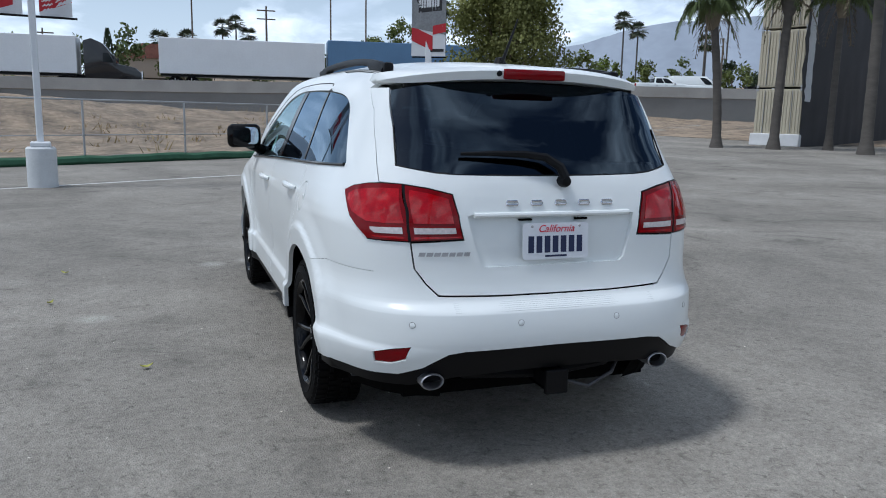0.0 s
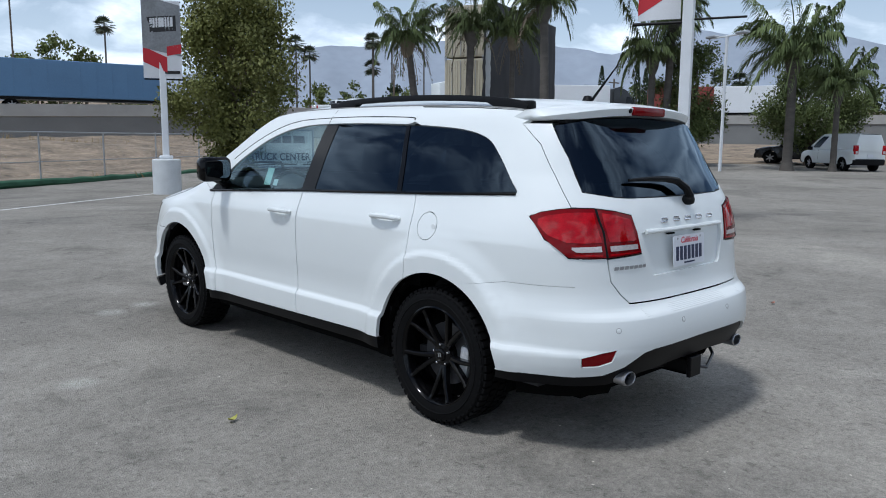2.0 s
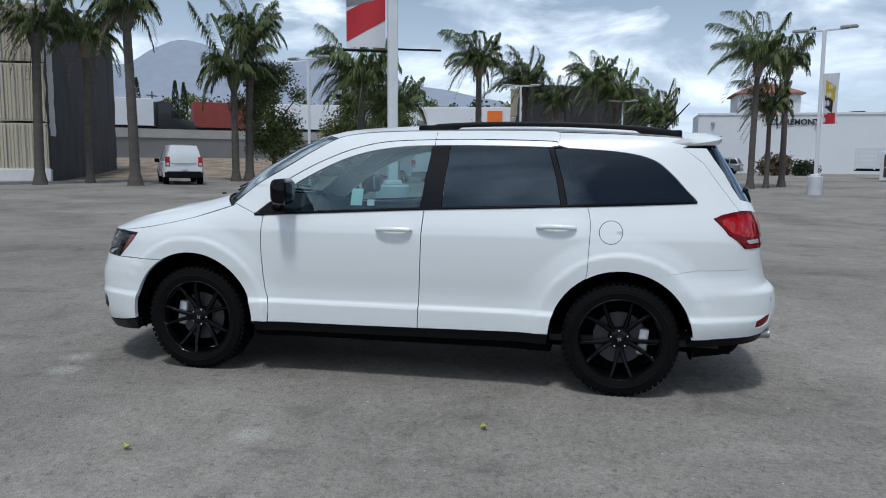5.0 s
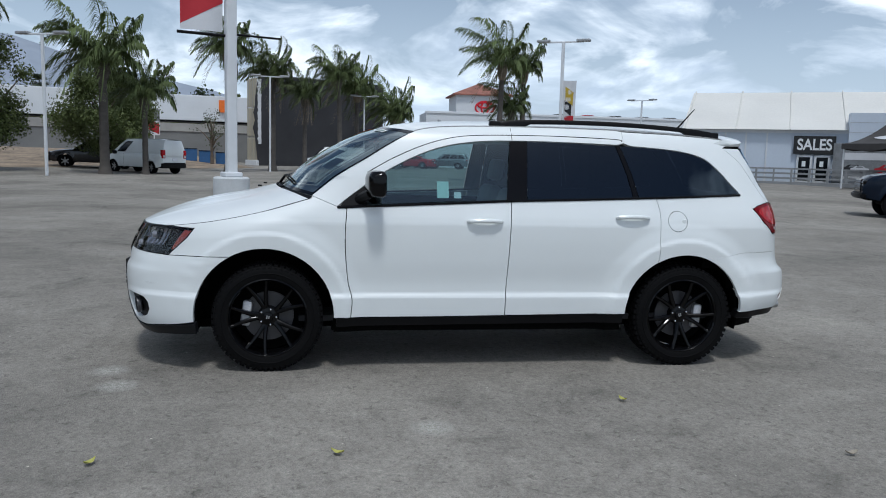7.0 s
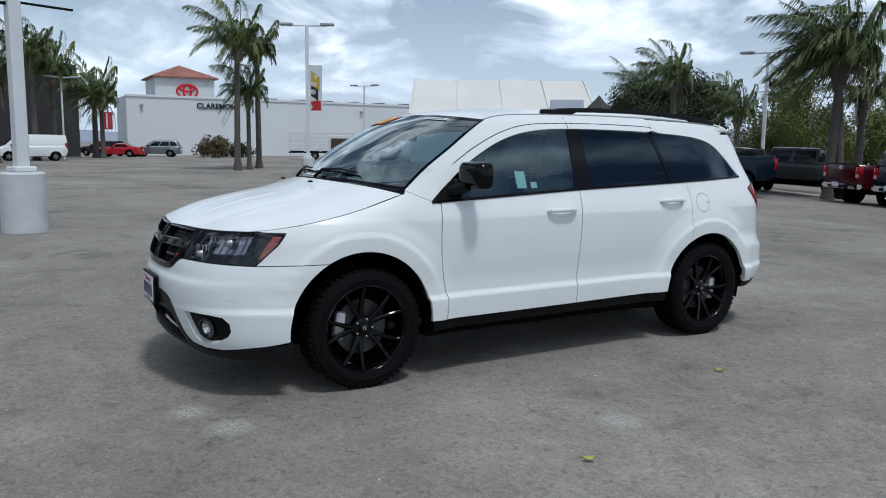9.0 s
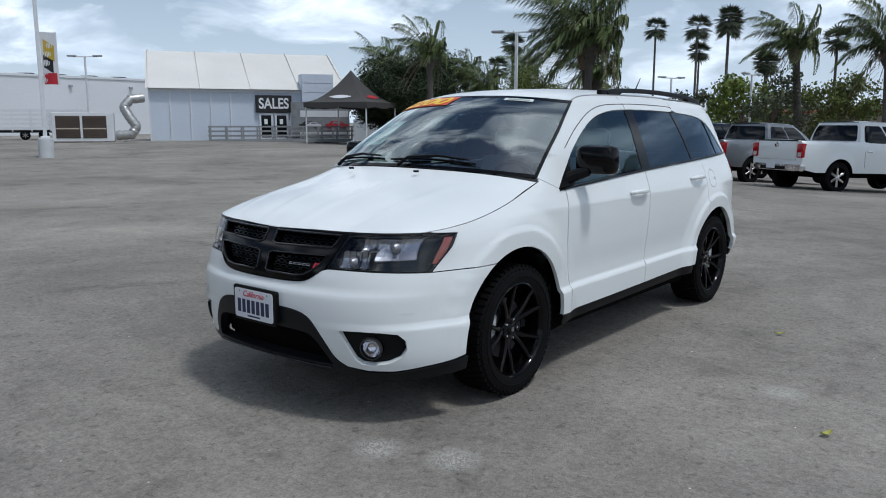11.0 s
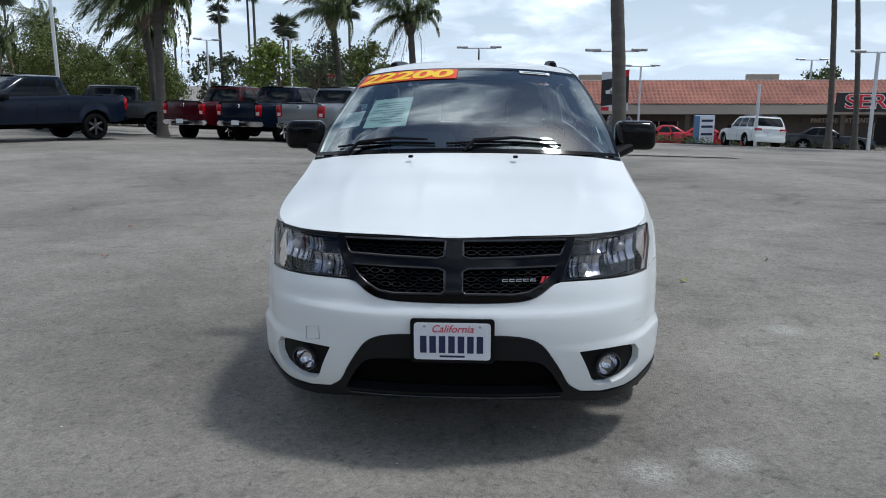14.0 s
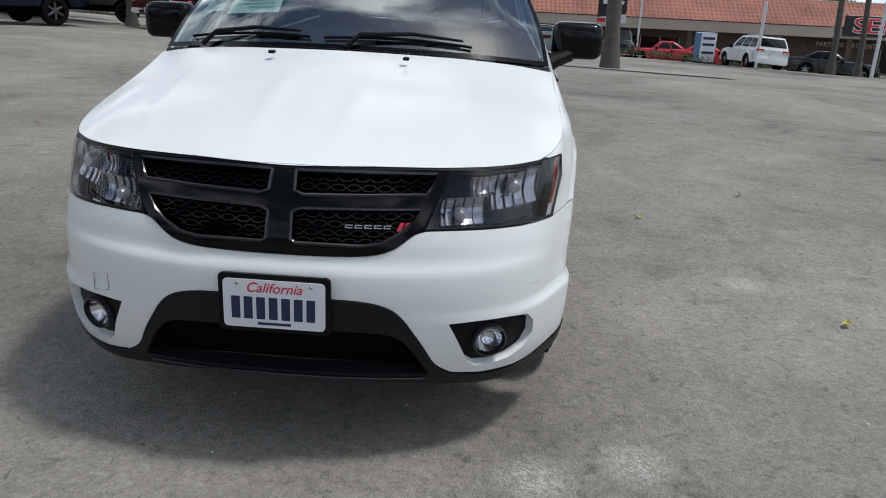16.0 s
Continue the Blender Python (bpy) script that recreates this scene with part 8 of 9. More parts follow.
for q in bm.verts:
    q.co = Vector((10.9 + q.co.x, -.08 - q.co.z, q.co.y + 6.15))
part("wall_lettering", bm, SIGN_BLACK, toy, smooth=0)
for x in (1.7, 13.3, 30.2, 38):
    bm = bmesh.new()
    box(bm, x - .2, x + .2, -.35, 0, 5.9, 6.2, .03)
    part("wall_lamp", bm, GALV, toy)
for k, pt in enumerate((PAINT_BLACK, PAINT_BRIGHT_RED, PAINT_BLACK, PAINT_SILVER, PAINT_GREY, PAINT_BLACK)):
    mm = toy.matrix_world @ Matrix.Translation((18.4 + k * 3.9, 4, 5.95)) @ Matrix.Rotation(radians(90), 4, "Z")
    suv("car parked on the flat roof of the dealership", mm, pt, 4.7, 1.6)
# stake-side trailer and brush in front
tr = thing("stake_trailer", "white slatted livestock style trailer by the hall", "trailer", on_lot(64.5, -25.0, -112))
bm = bmesh.new()
box(bm, -3.6, 3.6, -1.2, 1.2, .6, .8)
part("deck", bm, TRIM_BLACK, tr)
for s in (-1, 1):
    for k in range(5):
        bm = bmesh.new()
        box(bm, -3.6, 3.6, s * 1.2 - .03, s * 1.2 + .03, .85 + k * .36, 1.06 + k * .36)
        part("slat", bm, POLE_WHITE, tr, smooth=0)
    for k in range(6):
        bm = bmesh.new()
        box(bm, -3.55 + k * 1.4, -3.45 + k * 1.4, s * 1.24 - .03, s * 1.24 + .03, .7, 2.5)
        part("stake", bm, POLE_WHITE, tr, smooth=0)
    for x in (-1.2, .2):
        small_wheel(tr, x, s * 1.0, .38, .25, STEEL, s)

# sales tent
TENT_ROOF = mat("off_white_tent_fabric", (0.66, 0.65, 0.61), .7, vary=.08, scale=.3, fine=8)
TENT_WALL = mat("pale_blue_white_panel", (0.56, 0.62, 0.70), .6, vary=.05, scale=.2, fine=6)
tent = thing("sales_tent", "white clear-span sales tent with glazed entrance", "tent", Matrix.Translation((44.75, -23.32, .28)) @ Matrix.Rotation(radians(-121.6), 4, "Z"))
TL, TW, TE, TR = 13.2, 12.8, 3.42, 6.35
bm = bmesh.new()
bm.faces.new([bm.verts.new(p) for p in ((0, 0, -.3), (TL, 0, -.3), (TL, 0, TE), (0, 0, TE))])
bm.faces.new([bm.verts.new(p) for p in ((0, 0, -.3), (0, 0, TE), (0, TW / 2, TR), (0, TW, TE), (0, TW, -.3))])
bm.faces.new([bm.verts.new(p) for p in ((TL, 0, -.3), (TL, TW, -.3), (TL, TW, TE), (TL, TW / 2, TR), (TL, 0, TE))])
bm.faces.new([bm.verts.new(p) for p in ((0, TW, -.3), (0, TW, TE), (TL, TW, TE), (TL, TW, -.3))])
part("tent_wall", bm, TENT_WALL, tent, smooth=0)
bm = bmesh.new()
prev = None
for i in range(39):
    x = -.15 + (TL + .3) * i / 38
    sag = .09 * math.sin(math.pi * (i % 9.5) / 9.5)
    vs = []
    for j in range(9):
        t = j / 8
        y = -.35 + (TW + .7) * t
        z = TE - .05 + (TR - TE) * (1 - abs(2 * t - 1)) - sag * math.sin(math.pi * min(t, 1 - t) * 2) + .03
        vs.append(bm.verts.new((x, y, z)))
    if prev:
        for j in range(8):
            bm.faces.new((prev[j], vs[j], vs[j + 1], prev[j + 1]))
    prev = vs
part("tent_roof", bm, TENT_ROOF, tent)
for i in range(5):
    x = TL * i / 4
    bm = bmesh.new()
    tube(bm, [(x, -.36, TE - .02), (x, TW / 2, TR + .06), (x, TW + .36, TE)], .05, 5)
    part("roof_seam", bm, TENT_ROOF, tent)
for i in range(11):
    x = .05 + 1.3 * i
    if 6.4 < x < 9.4:
        continue
    bm = bmesh.new()
    box(bm, x - .05, x + .05, -.07, .0, -.2, TE - .1)
    part("wall_post", bm, POLE_WHITE, tent, smooth=0)
bm = bmesh.new()
box(bm, 0, TL, -.10, .0, TE - .22, TE - .02)
part("eave_beam", bm, POLE_WHITE, tent, smooth=0)
bm = bmesh.new()
box(bm, 6.88, 9.34, -.22, -.08, 1.85, 3.02, .02)
sp_ = part("sign_panel", bm, SIGN_BLACK, tent, "black sign panel with white lettering")
bm = words("SALES", 1.0, .02, bold=.022, squeeze=.80)
for q in bm.verts:
    q.co = Vector((8.11 + q.co.x, -.23 - q.co.z, q.co.y + 2.43))
part("sign_lettering", bm, SIGN_WHITE, sp_, smooth=0)
for x0 in (7.1, 8.15):
    bm = bmesh.new()
    box(bm, x0, x0 + .95, -.14, -.06, -.05, 1.80, .02)
    d = part("glass_door", bm, POLE_WHITE, tent)
    bm = bmesh.new()
    box(bm, x0 + .14, x0 + .81, -.152, -.14, .15, 1.66)
    part("door_pane", bm, DARK_GLASS, d, smooth=0)
    bm = bmesh.new()
    box(bm, x0 + .34, x0 + .56, -.16, -.152, 1.05, 1.40)
    part("door_notice", bm, PAPER_WHITE, d, smooth=0)
# grey wood ramp and rail before the tent
GREY_WOOD = mat("weathered_grey_wood", (0.24, 0.25, 0.26), .85, vary=.2, scale=3, fine=40, stretch=(1, 6, 1))
ramp = thing("access_ramp", "weathered grey wooden ramp with handrails", "ramp", Matrix.Translation((41.36, -25.61, .12)) @ Matrix.Rotation(radians(-121.6), 4, "Z"))
bm = bmesh.new()
box(bm, 0, 9.4, -.7, .7, .0, .22)
part("deck", bm, GREY_WOOD, ramp)
for k in range(10):
    for s in (-.7, .7):
        bm = bmesh.new()
        box(bm, k * 1.04 - .05, k * 1.04 + .05, s - .05, s + .05, 0, 1.05)
        part("post", bm, GREY_WOOD, ramp, smooth=0)
for s in (-.7, .7):
    for z in (.45, .75, 1.05):
        bm = bmesh.new()
        box(bm, -.1, 9.5, s - .04, s + .04, z - .05, z + .05)
        part("rail", bm, GREY_WOOD, ramp, smooth=0)
# cooling unit with a silver flexible duct at the tent's end
ac = thing("cooling_unit", "beige cooling unit with dark louvres beside the tent", "air conditioner", on_lot(44.44, -19.68, -121.6, .05))
bm = bmesh.new()
box(bm, -2.6, .9, -.6, .6, 0, 1.75, .03)
part("casing", bm, WALL_WHITE, ac)
for x0 in (-1.7, -.2):
    bm = bmesh.new()
    box(bm, x0 - .68, x0 + .68, -.625, -.60, .2, 1.55)
    lv_ = part("louvre_panel", bm, BRICK_DARK, ac, smooth=0)
    for j in range(8):
        bm = bmesh.new()
        box(bm, x0 - .64, x0 + .64, -.65, -.62, .26 + j * .16, .34 + j * .16)
        part("louvre", bm, CREAM if j in (3,) else BRICK_DARK, lv_, smooth=0)
bm = bmesh.new()
dpts = [Vector((1.0, -.2, .35)), Vector((1.9, -.3, .4)), Vector((2.2, -.2, .9)), Vector((1.8, -.1, 1.5)), Vector((1.5, .1, 2.1)), Vector((1.9, .3, 2.6)), Vector((2.7, .5, 2.7))]
fine_ = [dpts[i].lerp(dpts[i + 1], j / 5) for i in range(6) for j in range(5)] + [dpts[-1]]
tube(bm, fine_, [.27 + .04 * (i % 2) for i in range(len(fine_))], 14)
part("flexible_duct", bm, mat("silver_foil", (.42, .42, .41), .45, metal=.7, vary=.3, scale=6, fine=30, bump=.3), ac, "silver flexible air duct")
# dark pop-up canopy
CANOPY = mat("dark_grey_canopy_cloth", (0.055, 0.052, 0.05), .8, vary=.12, scale=1, fine=40)
can = thing("popup_canopy", "dark grey peaked pop-up canopy on white legs", "canopy", Matrix.Translation((33.8, -31.2, lot(33.8, -31.2) - .02)) @ Matrix.Rotation(radians(18), 4, "Z") @ Matrix.Diagonal((1.38, 1.38, 1.28, 1)))
bm = bmesh.new()
N = 20
rows = []
for j in range(8):
    t = j / 7
    ring = []
    for k in range(4 * N // 4 * 1):
        a = 2 * math.pi * (k + .5) / N
        q = max(abs(math.cos(a)), abs(math.sin(a)))
        half = 1.62 * (1 - t) ** 1.0
        zz = 2.12 + 1.62 * t ** 1.75
        ring.append(bm.verts.new((half * math.cos(a) / q, half * math.sin(a) / q, zz)))
    rows.append(ring)
for a, b in zip(rows[:-1], rows[1:-1]):
    for k in range(N):
        bm.faces.new((a[k], a[(k + 1) % N], b[(k + 1) % N], b[k]))
top = bm.verts.new((0, 0, 3.74))
for k in range(N):
    bm.faces.new((rows[-2][k], rows[-2][(k + 1) % N], top))
val = [bm.verts.new((v.co.x, v.co.y, v.co.z - .28 - .05 * math.sin(i * 2.1))) for i, v in enumerate(rows[0])]
for k in range(N):
    bm.faces.new((rows[0][k], val[k], val[(k + 1) % N], rows[0][(k + 1) % N]))
cl = part("canopy_cloth", bm, CANOPY, can, smooth=50)
for turn in (0, 90, 180, 270):
    bm = bmesh.new()
    g = []
    for k in range(13):
        u = -.5 + k / 12
        r = .88 - .10 * math.cos(u * math.pi)
        hh = .09 * math.cos(u * math.pi)
        for dz in (-hh - .02, hh + .02):
            t_ = .34 + dz * .6
            half = 1.62 * (1 - t_) + .02
            g.append(bm.verts.new(Matrix.Rotation(radians(turn), 4, "Z") @ Vector((half, u * 1.1, 2.13 + 1.62 * t_ ** 1.75 + .02))))
    for k in range(12):
        bm.faces.new((g[2 * k], g[2 * k + 2], g[2 * k + 3], g[2 * k + 1]))
    part("canopy_print", bm, BAN_WHITE if turn % 180 else BAN_RED, cl, smooth=0)
for sx, sy_ in ((-1, -1), (1, -1), (1, 1), (-1, 1)):
    bm = bmesh.new()
    tube(bm, [(sx * 1.54, sy_ * 1.54, 0), (sx * 1.54, sy_ * 1.54, 2.1)], .035, 6)
    part("leg", bm, POLE_WHITE, can)
# printed wall panels and stools beyond the canopy
pn = thing("display_wall", "printed display panels with car pictures beside the tent", "display panel", Matrix.Translation((38.84, -31.78, .15)) @ Matrix.Rotation(radians(-121.6), 4, "Z"))
bm = bmesh.new()
box(bm, -.3, 1.9, -.05, 1.4, 0, 4.6)
part("panel_board", bm, TENT_WALL, pn, smooth=0)
for k_ in range(3):
    bm = bmesh.new()
    box(bm, -.3, 1.9, -.062, -.05, 2.75 + k_ * .62, 2.77 + k_ * .62)
    part("panel_joint", bm, GALV, pn, smooth=0)
bm = bmesh.new()
box(bm, -1.1, 3.0, -.13, -.05, .15, 2.7, .01)
pr = part("panel_print", bm, BAN_GREY, pn, "printed panel with pictures of cars", smooth=0)
for x_, z_, w_, mt_, nm_ in ((1.22, 1.9, 3.4, BAN_WHITE, "sky_print"), (1.22, .42, 3.5, BAN_WHITE, "ground_print")):
    bm = bmesh.new()
    box(bm, x_ - w_ / 2, x_ + w_ / 2, -.14, -.13, z_ - (.22 if z_ > 1 else .24), z_ + .22)
    part(nm_, bm, mt_, pr, smooth=0)
CAR_PIC = [(-1, -.22), (-.8, -.24), (-.55, -.33), (-.35, -.24), (.4, -.24), (.6, -.33), (.8, -.24), (1, -.18), (.98, 0), (.6, .08), (.3, .30), (-.4, .32), (-.72, .08), (-.98, .02)]
for x_, sc_, mt_ in ((.12, .72, BAN_BLACK), (.45, .52, BAN_WHITE), (2.1, .85, BAN_RED)):
    bm = bmesh.new()
    prism(bm, [(a_ * sc_, b_ * sc_) for a_, b_ in CAR_PIC], .01, Matrix.Translation((x_, -.142 - (.012 if mt_ is BAN_WHITE else 0), 1.15)) @ pose(0, 0, 0, 90, 0, 0))
    part("car_picture", bm, mt_, pr, smooth=0)
    bm = bmesh.new()
    prism(bm, [(-.42 * sc_, .08 * sc_), (.42 * sc_, .08 * sc_), (.22 * sc_, .25 * sc_), (-.30 * sc_, .26 * sc_)], .006, Matrix.Translation((x_, -.156 - (.012 if mt_ is BAN_WHITE else 0), 1.15)) @ pose(0, 0, 0, 90, 0, 0))
    part("picture_window", bm, BAN_GREY, pr, smooth=0)
wl_ = thing("white_building", "low white building behind the trees", "building", Matrix.Translation((36, -62, -1.2)) @ Matrix.Rotation(radians(-25), 4, "Z"))
bm = bmesh.new()
box(bm, -2, 18, -4, 4, -1, 4.2)
part("wall", bm, WALL_WHITE, wl_)
bm = bmesh.new()
box(bm, -2.2, 18.2, -4.2, 4.2, 4.15, 4.45)
part("roof_edge", bm, WALL_WHITE, wl_)
# ---- palms and trees ----
BARK_PALM = mat("grey_palm_trunk", (0.092, 0.082, 0.072), .9, vary=.3, scale=2, fine=20, bump=.6, stretch=(1, 1, 3))
BARK = mat("brown_bark", (0.13, 0.10, 0.075), .9, vary=.3, scale=4, fine=30, bump=.6)
WIND = Vector((.75, .66, 0))
FROND = mat("palm_frond_green", (0.118, 0.152, 0.058), .6, vary=.4, scale=1.5, fine=10, rand=.2, spec=.25)
FROND_DEAD = mat("dead_palm_frond", (0.18, 0.145, 0.10), .8, vary=.3, scale=1.5, fine=10)
FAN_GREEN = mat("fan_palm_green", (0.05, 0.065, 0.032), .6, vary=.3, scale=1, fine=6)


def leafy(name, color, vary=.45):
    return mat(name, color, .6, vary=vary, scale=.9, fine=7, spec=.25)


LEAF_DARK = leafy("dark_ficus_leaves", (0.028, 0.042, 0.018))
LEAF_MID = leafy("olive_green_leaves", (0.112, 0.135, 0.038))
LEAF_TREE = leafy("yellowish_green_leaves", (0.140, 0.148, 0.042), .55)
LEAF_BUSH = leafy("dull_green_leaves", (0.098, 0.124, 0.042))
LEAF_PALE = leafy("grey_green_leaves", (0.085, 0.10, 0.055))
LEAF_BRUSH = leafy("dry_brown_brush", (0.115, 0.085, 0.05))
LEAF_LIME = leafy("yellow_green_foliage", (0.13, 0.17, 0.035))


def frond(bm, start, az, rise, length, droop, rnd, leaflets=26):
    """One feather leaf: an arching midrib with hanging leaflets."""
    d = Vector((math.cos(az), math.sin(az), 0))
    side = Vector((-d.y, d.x, 0))
    pts = []
    for k in range(9):
        t = k / 8
        pts.append(start + d * (length * (t - .18 * droop * t * t)) + Vector((0, 0, length * (rise * t - droop * t * t))) + WIND * (length * .34 * t * t))
    for a, b in zip(pts, pts[1:]):
        w = .022
        bm.faces.new([bm.verts.new(p) for p in (a - side * w, b - side * w * .7, b + side * w * .7, a + side * w)])
    for k in range(leaflets):
        t = .08 + .91 * k / (leaflets - 1)
        i = min(7, int(t * 8))
        p = pts[i].lerp(pts[i + 1], t * 8 - i)
        ln = .78 * length / 2.4 * math.sin(math.pi * (.16 + .74 * t)) * rnd.uniform(.8, 1.15)
        for s in (-1, 1):
            out = rnd.uniform(.42, .85)
            mid = p + side * (s * ln * out * .6) + d * (ln * .28) + Vector((0, 0, ln * rnd.uniform(-.05, .18)))
            tip = p + side * (s * ln * out) + d * (ln * .55) + WIND * (ln * .30) + Vector((0, 0, -ln * rnd.uniform(.1, .75)))
            q = (tip - p).cross(Vector((0, 0, 1)))
            q = q.normalized() * .029 if q.length > 1e-6 else side * .029
            bm.faces.new([bm.verts.new(v) for v in (p - q * .6, mid - q, tip, mid + q)])


def queen_crown(seed, n=21, length=2.45, dead=2):
    rnd = random.Random(seed)
    bm = bmesh.new()
    for k in range(n):
        az = 2 * math.pi * k * .382 + rnd.uniform(-.2, .2)
        up = 1 - k / n
        frond(bm, Vector((0, 0, 0)), az, .5 + 1.6 * up * rnd.uniform(.8, 1.1), length * rnd.uniform(.75, 1.0), .66 + .45 * rnd.random() + .25 * (1 - up), rnd, 62)
    return bm


QUEEN = []
for sd in (1, 2, 3, 4, 5, 6):
    bm = queen_crown(sd, 22 + sd, 2.3)
    me = bpy.data.meshes.new("palm_crown")
    bm.to_mesh(me)
    bm.free()
    me.materials.append(FROND)
    QUEEN.append(me)


def fan_crown(seed):
    rnd = random.Random(seed)
    bm = bmesh.new()
    for k in range(34):
        az, el = rnd.uniform(0, 6.28), rnd.uniform(-.9, 1.25)
        d = Vector((math.cos(az) * math.cos(el), math.sin(az) * math.cos(el), math.sin(el)))
        s = d.cross(Vector((0, 0, 1))).normalized()
        u = s.cross(d)
        c = d * .55
        for j in range(9):
            a = -1.25 + 2.5 * j / 8
            r = rnd.uniform(.65, .95)
            tip = c + (d * math.cos(a) + s * math.sin(a)) * r + Vector((0, 0, -.22 * r))
            w = (s * math.cos(a) - d * math.sin(a)) * .07
            bm.faces.new([bm.verts.new(v) for v in (c - w * .3, c.lerp(tip, .55) - w, tip, c.lerp(tip, .55) + w)])
        bm.faces.new([bm.verts.new(v) for v in (Vector((0, 0, 0)) - s * .02, c - s * .02, c + s * .02, Vector((0, 0, 0)) + s * .02)])
    return bm


FAN = []
for sd in (11, 12):
    bm = fan_crown(sd)
    me = bpy.data.meshes.new("fan_crown")
    bm.to_mesh(me)
    bm.free()
    me.materials.append(FAN_GREEN)
    FAN.append(me)


def palm(x, y, h, r=.16, lean=(0, 0), crown=None, scale=1.0, label="queen palm with feathery green fronds beside the lot", base=None, group="palms", boots=True, flare=1.7):
    """A palm with its foot at x, y; lean: how far the top stands aside."""
    z = lot(x, y) if base is None else base
    p = thing("palm_tree", label, "palm tree", Matrix.Translation((x, y, z)), group)
    rnd = random.Random(int(x * 31 + y * 17))
    bm = bmesh.new()
    n = max(8, int(h * 3))
    pts, rs = [], []
    for k in range(n + 1):
        t = k / n
        pts.append((lean[0] * t ** 1.6, lean[1] * t ** 1.6, -.1 + h * t))
        rs.append(.87 * r * (1 + (flare - 1) * max(0, 1 - t * 9) ** 1.5 - .22 * t) * (1.035 if k % 2 else .975))
    tube(bm, pts, rs, 12)
    part("trunk", bm, BARK_PALM, p)
    top = Vector(pts[-1])
    if boots:
        bm = bmesh.new()
        lathe(bm, [(r * .8, -.75), (r * 1.25, -.45), (r * 1.5, -.1), (r * 1.1, .25), (0, .35)], 10, "z", Matrix.Translation(top))
        part("crown_shaft", bm, FROND_DEAD if rnd.random() < .4 else BARK_PALM, p)
    me = crown or rnd.choice(QUEEN)
    o = new("crown", me)
    o.parent = p
    o.matrix_local = Matrix.Translation(top) @ Matrix.Rotation(rnd.uniform(-.5, .5), 4, "Z") @ Matrix.Scale(scale * rnd.uniform(.86, 1.0), 4)
    if boots and rnd.random() < .8:
        bm = bmesh.new()
        for k in range(rnd.randint(2, 4)):
            frond(bm, top + Vector((0, 0, -.1)), rnd.uniform(0, 6.28), .1, 1.5 * scale, 1.25, rnd, 18)
        part("dead_frond", bm, FROND_DEAD, p)
    return p


# (foot, height to the crown, radius, lean, scale)
for x, y, h, r, ln, sc in ((22.6, 25.0, 6.15, .24, (-.4, .4), 1.05), (24.6, 23.55, 6.75, .25, (.1, -.1), 1.05), (27.1, 22.85, 6.7, .19, (0, 0), 1.0), (25.75, 19.55, 7.65, .27, (-.1, .1), 1.0),
                           (33.7, 17.85, 7.75, .26, (.1, -.2), 1.1), (33.0, 18.3, 5.65, .24, (0, 0), 1.35), (35.55, 12.05, 5.5, .28, (0, 0), 1.45), (37.0, 10.4, 4.05, .18, (0, 0), 1.15),
                           (44.6, 7.05, 7.45, .26, (0, 0), 1.15), (50.9, 4.75, 6.75, .28, (.1, 0), 1.4), (51.0, 2.5, 5.35, .2, (0, 0), 1.05), (60.0, -.2, 7.5, .25, (0, .2), 1.3),
                           (63.9, -1.7, 6.7, .27, (0, 0), 1.5), (70.7, -5.5, 5.4, .3, (0, 0), 1.6), (68.7, -5.85, 4.8, .24, (.3, 0), 1.3),
                           (36.4, -8.4, 6.45, .19, (0, -.1), 1.1), (37.65, -9.4, 4.1, .15, (0, 0), .9), (39.4, -10.5, 6.55, .19, (.1, 0), 1.0),
                           (12.2, -23.0, 4.9, .20, (-.05, -.2), 1.3), (13.5, -25.7, 5.0, .19, (.3, .1), 1.2), (15.9, -30.8, 4.4, .22, (0, 0), 1.05),
                           (24.2, -27.8, 5.1, .20, (.1, 0), 1.0), (26.4, -35.5, 3.9, .2, (0, 0), .95), (30.6, -39.2, 5.0, .2, (0, 0), .9),
                           (4.6, -41.0, 6.6, .26, (.25, 0), 1.25), (9.2, -42.3, 7.0, .28, (.5, 0), 1.2), (29.5, -45.4, 6.0, .2, (0, 0), .95), (36.5, -37.5, 5.6, .2, (0, 0), 1.0)):
    palm(x, y, h, r, ln, None, sc)
# tall bare trunks whose crowns stand over the view
palm(-4.0, -19.3, 11.5, .25, (1.0, 0), None, 1.1, "tall palm with a bare grey trunk on a gravel bed", flare=1.5)
palm(-16.9, -35.2, 11.0, .17, (.8, .2), None, 1.0, "tall slim palm on the planter strip")
palm(-18.75, -36.5, 11.5, .16, (1.1, 0), None, 1.0, "tall slim palm on the planter strip")
palm(-19.3, -31.9, 10.5, .27, (.1, 0), None, 1.0, "tall thick palm on the planter strip")
